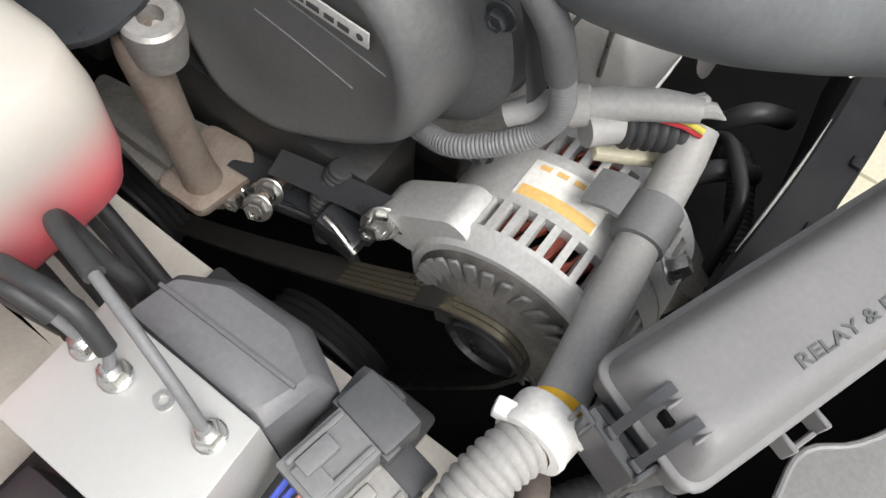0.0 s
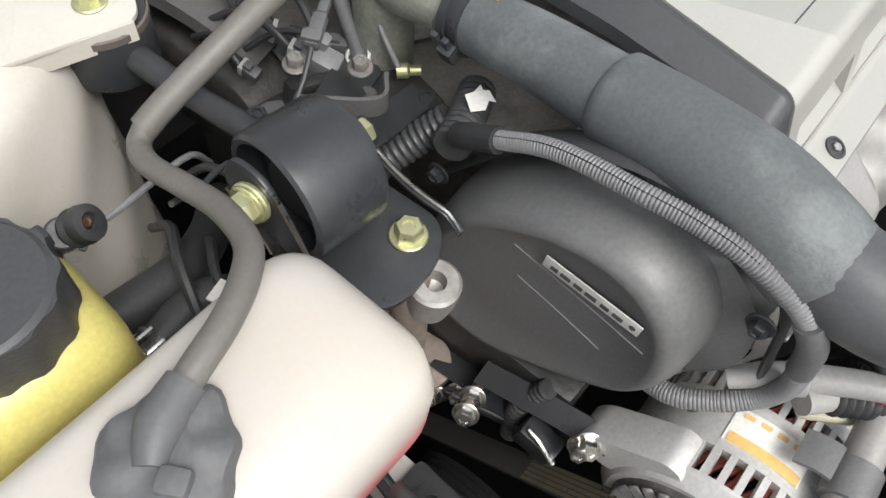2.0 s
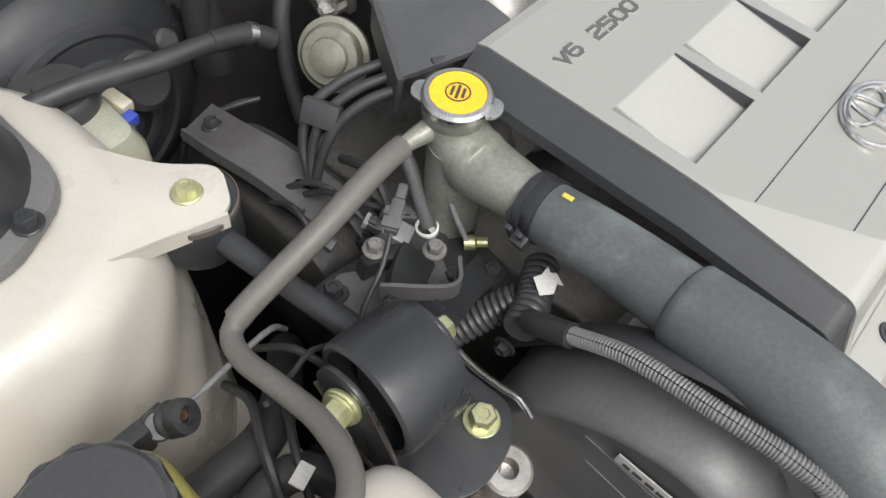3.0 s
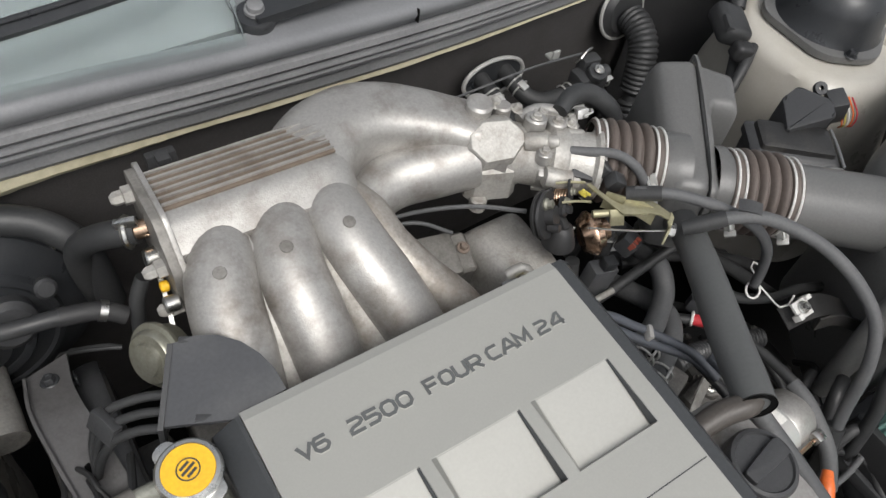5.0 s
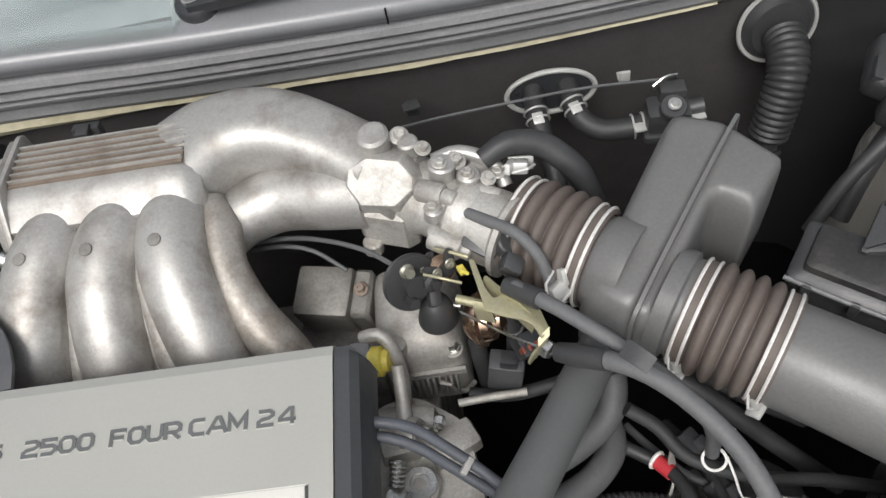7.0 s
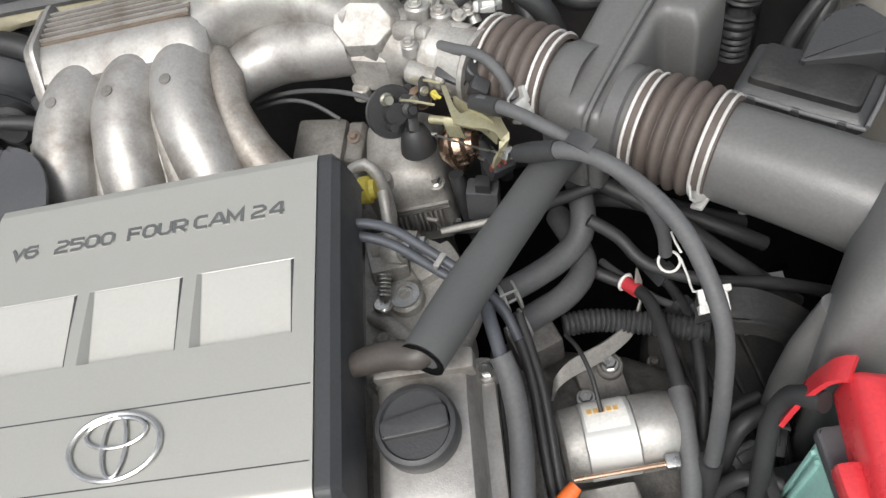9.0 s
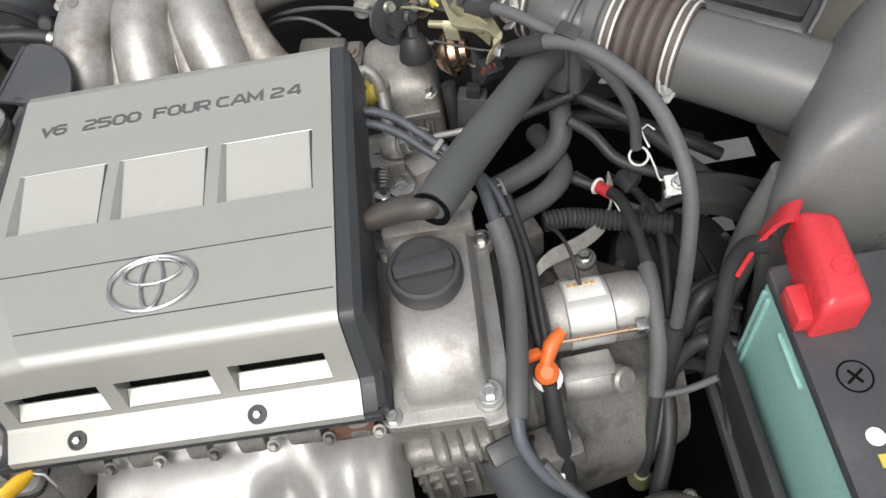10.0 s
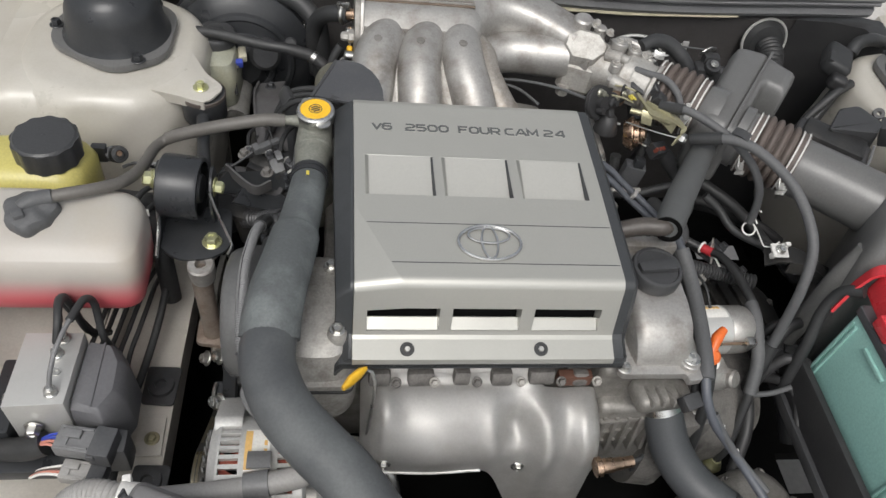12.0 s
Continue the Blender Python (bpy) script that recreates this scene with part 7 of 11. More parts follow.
# ---- alternator ----
al = thing("alternator", (-0.26, -0.185, 0.61), "cast aluminium alternator with copper windings behind slots", "alternator")
AC, ACZ = -0.173, 0.664
RA = 0.081
bm = B()


def drum(bm, x0, x1, r0, r1, a0, a1, k=None, taper=0.0):
    """A curved plate between two angles about the alternator's axis; its front edge may draw in."""
    k = k or max(2, int(abs(a1 - a0) / 6))
    rings = []
    for i in range(k + 1):
        a = radians(a0 + (a1 - a0) * i / k)
        c, s = math.cos(a), math.sin(a)
        ro, ri = r1 - taper, r0 - taper
        rings.append([Vector((x0, AC + ri * c, ACZ + ri * s)), Vector((x1, AC + r0 * c, ACZ + r0 * s)), Vector((x1, AC + r1 * c, ACZ + r1 * s)), Vector((x0, AC + ro * c, ACZ + ro * s))])
    return skin(bm, rings)


# shell between the two rows of slots, with a raised seam
drum(bm, -0.281, -0.237, 0.070, RA, 0, 360, 60)
drum(bm, -0.262, -0.2595, 0.075, RA + 0.0008, 110, 335, 40)
part("housing", bm, ALTC, al, sharp=45)
bm = B()
drum(bm, -0.306, -0.303, 0.064, RA, 0, 360, 60, 0.0005)
drum(bm, -0.316, -0.306, 0.064, RA - 0.0005, 0, 360, 60, 0.009)
part("front_ring", bm, ALTC, al, sharp=45)
bm = B()
drum(bm, -0.219, -0.208, 0.050, RA - 0.002, 0, 360, 60)
part("rear_ring", bm, ALTC, al, sharp=45)
for k in range(44):
    a = 360 * k / 44
    bm = B()
    drum(bm, -0.306, -0.280, 0.073, RA - 0.0004, a, a + 3.5, 1)
    part("slot_bar", bm, ALTC, al)
    bm = B()
    drum(bm, -0.238, -0.218, 0.073, RA - 0.0012, a, a + 3.5, 1)
    part("slot_bar", bm, ALTC, al)
# near-black sleeve stands in for the shade inside, behind slots and windings
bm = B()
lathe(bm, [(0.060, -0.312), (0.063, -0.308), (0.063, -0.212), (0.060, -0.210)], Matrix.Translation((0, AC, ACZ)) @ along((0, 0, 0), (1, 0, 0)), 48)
part("winding_shade", bm, VOID, al)
for x0, x1 in ((-0.305, -0.281), (-0.237, -0.219)):
    for k in range(0, 31):
        a = radians(20 + 4.6 * k)
        b = a + radians(8 + 5 * math.sin(k * 2.3))
        ra = 0.0690
        bm = B()
        sweep(bm, [(x0, AC + ra * math.cos(a), ACZ + ra * math.sin(a)), ((x0 + x1) / 2, AC + (ra + 0.001) * math.cos((a + b) / 2), ACZ + (ra + 0.001) * math.sin((a + b) / 2)), (x1, AC + ra * math.cos(b), ACZ + ra * math.sin(b))], 0.0026, 6, 0.010)
        part("winding", bm, COPPER, al)
# drive end with fins
bm = B()
lathe(bm, [(0.016, -0.334), (0.024, -0.332), (0.034, -0.328), (0.062, -0.318), (RA - 0.010, -0.314), (RA - 0.006, -0.310)], Matrix.Translation((0, AC, ACZ)) @ along((0, 0, 0), (1, 0, 0)), 48)
part("drive_end", bm, SOOT, al)
for k in range(30):
    bm = B()
    a = 2 * math.pi * k / 30
    c = Vector((-0.3215, AC + 0.051 * math.cos(a), ACZ + 0.051 * math.sin(a)))
    rbox(bm, (0.003, 0.028, 0.008), Matrix.Translation(c) @ Matrix.Rotation(a + 0.25, 4, "X") @ Matrix.Rotation(radians(18), 4, "Y"), 0.0012, 1)
    part("cooling_fin", bm, SOOTF, al)
bm = B()
lathe(bm, [(0, -0.196), (0.022, -0.196), (0.026, -0.200), (0.050, -0.202), (0.070, -0.206), (0.0788, -0.212)], Matrix.Translation((0, AC, ACZ)) @ along((0, 0, 0), (1, 0, 0)), 48)
part("rear_cap", bm, ALTC, al)
for a, r in ((20, 0.010), (75, 0.012), (130, 0.010), (160, 0.008)):
    bm = B()
    q = (-0.204, AC + 0.058 * math.cos(radians(a)), ACZ + 0.058 * math.sin(radians(a)))
    lathe(bm, [(r, 0), (r, 0.012), (r * 0.8, 0.014), (0, 0.014)], along(q, (1, 0, 0)), 18)
    hexhead(bm, along((q[0] + 0.014, q[1], q[2]), (1, 0, 0)), r * 0.55, 0.005, r * 0.75)
    part("rear_boss", bm, CASTD, al)
bm = B()
EAR = [(-0.140, 0.722), (-0.133, 0.735), (-0.122, 0.737), (-0.098, 0.717), (-0.072, 0.694), (-0.064, 0.680), (-0.074, 0.668), (-0.096, 0.668), (-0.118, 0.690)]
skin(bm, [[Vector((x, y, z)) for y, z in rounded([(-0.115 + (y + 0.115) * g, 0.705 + (z - 0.705) * g) for y, z in EAR], 0.005, 3)] for x, g in ((-0.313, 0.96), (-0.310, 1.0), (-0.284, 1.0), (-0.281, 0.96))])
part("mounting_ear", bm, ALTC, al, sharp=50)
bm = B()
PX = -0.3405
prof = [(0, 0.0), (0.010, 0.0), (0.018, 0.004), (0.0225, 0.004), (0.0240, 0.0)]
for k in range(5):
    prof += [(0.0258, 0.001 + k * 0.0048), (0.0258, 0.0042 + k * 0.0048), (0.0240, 0.0047 + k * 0.0048), (0.0240, 0.0055 + k * 0.0048)]
lathe(bm, prof + [(0, 0.028)], along((PX, AC, ACZ), (1, 0, 0)), 36)
part("pulley", bm, BLACKP, al, "black ribbed pulley")
bm = B()
drum(bm, -0.2745, -0.246, RA + 0.0002, RA + 0.0008, 66, 104, 10)
part("label", bm, LABEL, al, "white label")
bm = B()
drum(bm, -0.2744, -0.2665, RA + 0.0009, RA + 0.0014, 68, 103, 10)
for k in range(4):
    drum(bm, -0.2525, -0.249, RA + 0.0009, RA + 0.0013, 70 + 8 * k, 75 + 8 * k, 3)
part("label_print", bm, LABELO, al, "orange print on the label")
# connector and sheathed cable at its back
acn = thing("alternator_plug", (-0.215, -0.18, 0.775), "grey plug with ribbed rubber boot on the alternator", "plug")
bm = B()
sweep(bm, [(-0.245, -0.160, 0.784), (-0.228, -0.174, 0.782)], 0.0095, 16)
part("plug_body", bm, PIPEG, acn)
bm = B()
sweep(bm, [(-0.229, -0.173, 0.782), (-0.215, -0.190, 0.778), (-0.202, -0.204, 0.772)], 0.0095, 16, rib=(0.006, 0.003))
part("boot", bm, RUBBER, acn)
bm = B()
sweep(bm, [(-0.258, -0.118, 0.776), (-0.246, -0.134, 0.785), (-0.231, -0.160, 0.793), (-0.218, -0.186, 0.800), (-0.210, -0.206, 0.803)], [0.007, 0.0092, 0.0095, 0.009, 0.007], 12)
for q in ((-0.2010, -0.2185, 0.7965), (-0.2005, -0.2060, 0.8040)):
    sweep(bm, [(-0.214, -0.197, 0.8015), ((-0.207 + q[0]) / 2, (-0.203 + q[1]) / 2, 0.002 + (0.8015 + q[2]) / 2), q], [0.006, 0.0045, 0.0006], 8)
part("cable_sleeve", bm, PIPEG, acn, "split grey cable sleeve")
bm = B()
lathe(bm, [(0.0100, 0), (0.0118, 0.001), (0.0118, 0.011), (0.0100, 0.012)], along((-0.240, -0.145, 0.789), (0.42, -0.80, 0.22)), 20)
rbox(bm, (0.010, 0.008, 0.018), at(-0.234, -0.153, 0.781, 10, 0, 25), 0.0015)
part("sleeve_strap", bm, PIPEG, acn)
bm = B()
rbox(bm, (0.014, 0.044, 0.008), at(-0.222, -0.182, 0.757, 12, 0, 38), 0.003)
part("terminal_cover", bm, CREAMP, acn, "cream plastic terminal cover")
for dz, mt_ in ((0.0, YELPL), (-0.004, REDW)):
    bm = B()
    sweep(bm, [(-0.219, -0.185, 0.794 + dz), (-0.214, -0.202, 0.795 + dz), (-0.208, -0.212, 0.788 + dz)], 0.002, 8)
    part("wire", bm, mt_, acn)

# ---- drive belt ----
db = thing("drive_belt", (-0.335, -0.05, 0.50), "ribbed drive belt round the alternator pulley", "belt")
bm = B()
BX = -0.328
run = [(0.26, 0.370), (0.10, 0.480), (-0.05, 0.600), (-0.120, 0.661), (-0.145, 0.683), (-0.173, 0.6925), (-0.192, 0.685), (-0.2015, 0.664), (-0.196, 0.640), (-0.178, 0.59), (-0.10, 0.43), (-0.06, 0.36)]
pts = [(BX, y, z) for y, z in run]
strip(bm, pts, (1, 0, 0), 0.0225, 0.004)
part("belt_band", bm, BELT, db)
# gold strips over the pulley imitate the belt's sheen
for k in range(5):
    bm = B()
    strip(bm, [(BX - 0.0088 + 0.0044 * k, y - 0.0004, z + 0.0022) for y, z in run[2:9]], (1, 0, 0), 0.0032, 0.0012)
    part("belt_rib", bm, BELT_SHEEN, db, "rib with a gold sheen put into its colour")
for nm, y, z, r in (("crank_pulley", -0.02, 0.40, 0.070), ("steering_pulley", 0.22, 0.43, 0.055)):
    pu = thing(nm, (-0.315, y, z - r), "black pulley below the belt", "pulley", "pulleys of the drive belt")
    bm = B()
    lathe(bm, [(0, 0), (r * 0.3, 0), (r * 0.35, 0.006), (r * 0.8, 0.006), (r * 0.85, -0.004), (r, -0.004), (r, 0.0), (r - 0.004, 0.004), (r, 0.008), (r - 0.004, 0.012), (r, 0.016), (r - 0.004, 0.020), (r, 0.024), (0, 0.024)], along((-0.346, y, z), (1, 0, 0)), 40)
    part("wheel", bm, BLACKR, pu)
    bm = B()
    hexhead(bm, along((-0.346, y, z), (-1, 0, 0)), 0.008, 0.008, 0.012)
    part("hub_bolt", bm, SOOT, pu)

# ---- grey coolant pipe in front of the alternator ----
gp = thing("grey_pipe", (-0.30, -0.22, 0.73), "grey sleeved pipe with white clamp and corrugated end", "pipe")
bm = B()
sweep(bm, [(-0.196, -0.208, 0.776), (-0.212, -0.211, 0.766), (-0.262, -0.216, 0.754), (-0.315, -0.222, 0.752), (-0.372, -0.2285, 0.754)], [0.0125, 0.0130, 0.0125, 0.0130, 0.0135], 20, 0.01)
part("sleeve", bm, PIPEG, gp)
bm = B()
sweep(bm, [(-0.243, -0.214, 0.757), (-0.270, -0.216, 0.754)], 0.0158, 20)
strip(bm, [(-0.256, -0.200, 0.7665), (-0.256, -0.190, 0.766), (-0.256, -0.178, 0.760)], (1, 0, 0), 0.026, 0.003)
part("saddle_clip", bm, GREYP, gp)
bm = B()
sweep(bm, [(-0.371, -0.2283, 0.754), (-0.379, -0.229, 0.755)], 0.0138, 20)
part("tape_band", bm, YELLOW, gp, "ochre tape band")
bm = B()
lathe(bm, [(0.0135, 0.0), (0.0185, 0.0), (0.0195, 0.003), (0.0190, 0.014), (0.0198, 0.017), (0.0190, 0.021), (0.0135, 0.021)], along((-0.378, -0.229, 0.755), (-0.98, 0.12, 0.10)), 26)
rbox(bm, (0.010, 0.012, 0.012), at(-0.392, -0.209, 0.762, 0, 0, 10), 0.003)
rbox(bm, (0.006, 0.014, 0.010), at(-0.383, -0.247, 0.762, 0, 0, -10), 0.002)
part("clamp", bm, WHITEP, gp, "white plastic clamp")
bm = B()
sweep(bm, [(-0.396, -0.226, 0.756), (-0.415, -0.220, 0.757), (-0.435, -0.217, 0.750), (-0.455, -0.220, 0.735), (-0.475, -0.232, 0.71), (-0.49, -0.25, 0.68)], 0.0135, 18, rib=(0.0050, 0.0018))
part("corrugated_end", bm, PIPEG, gp)
bm = B()
hexhead(bm, along((-0.262, -0.238, 0.735), (0.5, -0.6, 0.6)), 0.007, 0.012, 0.009)
part("pipe_bolt", bm, STEEL, gp)

# ---- relay box ----
rb = thing("relay_box", (-0.33, -0.29, 0.76), "dark grey plastic relay and fuse box with clipped lid", "relay box")
def rel(out, z):
    return [Vector((a, b, z)) for a, b in out]


RU, RV = Vector((0.927, -0.375, 0)), Vector((-0.375, -0.927, 0))


def lidrow(off, z, r=0.008):
    """The lid's outline, grown by off, at a height."""
    o = rounded([(-off, -off), (0.205 + off, -off), (0.205 + off, 0.050 + off), (-off, 0.050 + off)], r, 5)
    return [Vector((-0.365, -0.2385, z)) + RU * a + RV * b for a, b in o]


def on_lid(a, b, z):
    return Vector((-0.365, -0.2385, z)) + RU * a + RV * b


def lid_box(bm, a, b, z, la, lb, lz, bev=0.0008):
    """A small block set square to the lid."""
    rbox(bm, (la, lb, lz), Matrix.Translation(on_lid(a, b, z)) @ Matrix.Rotation(math.atan2(RU.y, RU.x), 4, "Z"), bev, 1)


bm = B()
skin(bm, [lidrow(0.0075, 0.8085, 0.011), lidrow(0.0078, 0.8100, 0.011), lidrow(0.0072, 0.8112, 0.011), lidrow(0.0045, 0.8116, 0.010), lidrow(0.0015, 0.8230), lidrow(-0.0012, 0.8300), lidrow(-0.0045, 0.8336), lidrow(-0.009, 0.8350), lidrow(-0.016, 0.8354, 0.004)])
part("lid", bm, LIDG, rb, "grey plastic lid", sharp=60)
bm = B()
skin(bm, [lidrow(-0.004, 0.70), lidrow(-0.001, 0.76), lidrow(0.002, 0.790), lidrow(0.0055, 0.7925), lidrow(0.0062, 0.8084)])
part("tray", bm, DGREY, rb, "dark grey plastic tray")
for b in (0.0195, 0.0355):
    bm = B()
    strip(bm, [on_lid(0.0060, b, 0.8350), on_lid(0.001, b, 0.8328), on_lid(-0.0040, b, 0.825), on_lid(-0.0095, b, 0.814), on_lid(-0.014, b, 0.803)], RV, 0.0048, 0.0018)
    lid_box(bm, -0.0142, b, 0.803, 0.004, 0.0065, 0.004)
    part("wire_clip", bm, DGREY, rb)
    bm = B()
    lid_box(bm, 0.0035, b + 0.0052, 0.8325, 0.010, 0.0018, 0.0035)
    part("clip_rib", bm, LIDG, rb)
bm = B()
lid_box(bm, 0.001, 0.0275, 0.824, 0.006, 0.007, 0.008)
part("lid_notch", bm, VOID, rb)
bm = B()
lid_box(bm, -0.0155, 0.0235, 0.798, 0.006, 0.034, 0.008)
lid_box(bm, -0.0120, 0.0400, 0.800, 0.012, 0.003, 0.010)
lid_box(bm, -0.0110, 0.0235, 0.775, 0.010, 0.036, 0.045, 0.002)
part("hinge_block", bm, DGREY, rb)
bm = B()
for b in (0.004, 0.012):
    lid_box(bm, -0.0185, b, 0.792, 0.003, 0.002, 0.022)
lid_box(bm, -0.0185, 0.008, 0.803, 0.003, 0.010, 0.002)
part("side_latch", bm, DGREY, rb)
bm = B()
lid_box(bm, -0.016, 0.044, 0.772, 0.004, 0.002, 0.014)
lid_box(bm, -0.016, 0.049, 0.766, 0.004, 0.010, 0.002)
part("lower_latch", bm, DGREY, rb)
for a in (0.058, 0.150):
    bm = B()
    for da in (-0.010, 0.010):
        lid_box(bm, a + da, 0.0615, 0.797, 0.0028, 0.012, 0.014)
    lid_box(bm, a, 0.0662, 0.7915, 0.020, 0.0028, 0.004)
    part("snap", bm, LIDG, rb)
text("lid_lettering", "RELAY & FUSE", 0.0085, at(-0.3295, -0.2975, 0.8354, 0, 0, -23), LETTER, rb, 0.074, 0.0004, bold=0.0001)

# ---- brake actuator block ----
ab = thing("brake_actuator", (-0.48, -0.08, 0.70), "machined aluminium brake actuator block with black pump motor", "brake actuator")
bm = B()
BO = [(-0.532, -0.133), (-0.4685, -0.130), (-0.466, -0.036), (-0.530, -0.037)]
prism(bm, BO, 0.085, at(0, 0, 0.703), 0.0012)
part("block", bm, MACH, ab)
bm = B()
skin(bm, [rel(rounded(o, 0.003, 2), z) for o, z in (
    ([(-0.468, -0.130), (-0.428, -0.142), (-0.411, -0.108), (-0.413, -0.062), (-0.430, -0.038), (-0.465, -0.036)], 0.69),
    ([(-0.468, -0.128), (-0.430, -0.139), (-0.413, -0.107), (-0.415, -0.063), (-0.431, -0.039), (-0.4655, -0.036)], 0.752),
    ([(-0.468, -0.126), (-0.433, -0.134), (-0.420, -0.106), (-0.421, -0.066), (-0.434, -0.042), (-0.4655, -0.037)], 0.768),
    ([(-0.466, -0.118), (-0.437, -0.128), (-0.425, -0.105), (-0.426, -0.068), (-0.438, -0.045), (-0.463, -0.040)], 0.7735))])
rbox(bm, (0.0026, 0.085, 0.008), at(-0.4445, -0.084, 0.7715), 0.0008)
part("pump_motor", bm, PUMPG, ab, "dark grey plastic pump housing")
for cx, cy, cz, k, mt1, mt2 in ((-0.457, -0.156, 0.748, 1.0, GREYP, (SALMON, SALMON, BLUEX, BLUEX)), (-0.458, -0.180, 0.722, 0.78, PIPEG, (WHITEP, SALMON, BROWNR, WHITEP))):
    mcn = at(cx, cy, cz, 0, 0, -10)
    bm = B()
    rbox(bm, (0.042 * k, 0.030 * k, 0.020 * k), mcn, 0.002)
    rbox(bm, (0.020 * k, 0.010 * k, 0.006), mcn @ at(-0.004, 0.004 * k, 0.0115 * k), 0.0015)
    rbox(bm, (0.012 * k, 0.018 * k, 0.004), mcn @ at(-0.012 * k, -0.002, 0.0108 * k), 0.001)
    cn = part("connector", bm, mt1, ab, "grey plastic connector")
    for dy in (-0.011, 0.011):
        bm = B()
        rbox(bm, (0.034 * k, 0.003, 0.003), mcn @ at(0, dy * k, 0.0108 * k), 0.0008)
        part("connector_rib", bm, mt1, cn)
    bm = B()
    rbox(bm, (0.024 * k, 0.036 * k, 0.027 * k), mcn @ at(0.030 * k, 0, -0.001), 0.003)
    rbox(bm, (0.010 * k, 0.040 * k, 0.010 * k), mcn @ at(0.022 * k, 0, 0.004), 0.002)
    part("socket", bm, DGREY, ab, "dark grey plastic socket")
    for i, mt_ in enumerate(mt2):
        bm = B()
        yy = (i - 1.5) * 0.0052 * k
        sweep(bm, [mcn @ Vector((-0.020 * k, yy, 0)), mcn @ Vector((-0.030 * k, yy * 0.8, -0.002)), mcn @ Vector((-0.043, yy * 0.5, -0.012)), mcn @ Vector((-0.060, yy * 0.4, -0.03))], 0.0017, 6)
        part("wire", bm, mt_, ab)
bm = B()
sweep(bm, [(-0.497, -0.148, 0.730), (-0.515, -0.150, 0.722), (-0.54, -0.146, 0.712), (-0.57, -0.14, 0.70)], 0.014, 14)
part("harness", bm, RUBBER, ab, "taped black wiring harness")
bm = B()
rbox(bm, (0.050, 0.030, 0.055), at(-0.432, -0.150, 0.712), 0.006)
part("connector_base", bm, DGREY, ab)
FIT = [(-0.484, -0.116), (-0.489, -0.066), (-0.4865, -0.046), (-0.4845, -0.090)]
for i, (x, y) in enumerate(FIT[:3]):
    bm = B()
    hexhead(bm, at(x, y, 0.788), 0.0068, 0.007, 0.0078)
    disc(bm, 0.0045, 0.013, at(x, y, 0.788), 14)
    part("union_nut", bm, STEEL, ab)
bm = B()
lathe(bm, [(0.0026, -0.001), (0.0026, 0.0016), (0.0045, 0.0016), (0.0045, 0.0)], at(-0.4845, -0.090, 0.788), 16)
part("screw_hole", bm, STEEL, ab)
bm = B()
hexhead(bm, along((-0.533, -0.105, 0.755), (-1, 0, 0)), 0.008, 0.010, 0.010)
part("mount_bolt", bm, STEEL, ab)
bm = B()
hexhead(bm, along((-0.508, -0.134, 0.745), (0, -1, 0)), 0.008, 0.010, 0.011)
part("mount_bolt", bm, STEEL, ab)
bm = B()
rbox(bm, (0.13, 0.15, 0.02), at(-0.505, -0.095, 0.692), 0.003)
rbox(bm, (0.03, 0.10, 0.05), at(-0.556, -0.085, 0.705), 0.006)
part("base_bracket", bm, BLACKP, ab)
# brake lines
LINES = [
    [(-0.484, -0.116, 0.797), (-0.480, -0.105, 0.818), (-0.474, -0.083, 0.834), (-0.467, -0.054, 0.839), (-0.460, -0.022, 0.834), (-0.455, -0.012, 0.815), (-0.453, -0.020, 0.787), (-0.450, -0.028, 0.760), (-0.45, -0.01, 0.70)],
    [(-0.489, -0.066, 0.797), (-0.484, -0.066, 0.812), (-0.481, -0.054, 0.832), (-0.484, -0.030, 0.838), (-0.485, -0.014, 0.828), (-0.483, -0.008, 0.80), (-0.48, 0.0, 0.74), (-0.47, 0.03, 0.69)],
    [(-0.4865, -0.046, 0.797), (-0.487, -0.040, 0.815), (-0.489, -0.026, 0.826), (-0.491, -0.010, 0.82), (-0.491, -0.002, 0.79), (-0.485, 0.02, 0.70)]]
for i, ln in enumerate(LINES):
    li = thing("brake_line", ln[0], "bent grey steel brake line in a black sleeve", "brake line", "brake lines")
    bm = B()
    sweep(bm, ln, 0.0027, 10, 0.005)
    part("steel_tube", bm, GREYP, li)
    bm = B()
    sweep(bm, ln[3 if i == 0 else 1:], 0.0046, 12, 0.005)
    part("sleeve", bm, RUBBER, li)
for k in range(5):
    x = -0.484 + k * 0.013
    hose("brake_line", [(x - 0.010, -0.035, 0.672), (x - 0.006, -0.005, 0.690), (x, 0.030, 0.695), (x + 0.006, 0.070, 0.698), (x + 0.008, 0.11, 0.690), (x + 0.006, 0.17, 0.65), (x, 0.24, 0.60)], 0.0034, BLACKR, "black brake line running along the rail", "brake line", n=8)
cbl = thing("ground_cable", (-0.42, 0.0, 0.63), "black cable with metal clip along the rail", "cable")
bm = B()
sweep(bm, [(-0.405, 0.13, 0.70), (-0.416, 0.06, 0.668), (-0.427, 0.0, 0.650), (-0.437, -0.06, 0.645), (-0.441, -0.12, 0.640), (-0.445, -0.2, 0.63)], 0.0055, 10)
part("cable", bm, RUBBER, cbl)
bm = B()
rbox(bm, (0.016, 0.020, 0.012), at(-0.438, -0.075, 0.648, 0, 0, 10), 0.003)
part("clip", bm, STEEL, cbl)
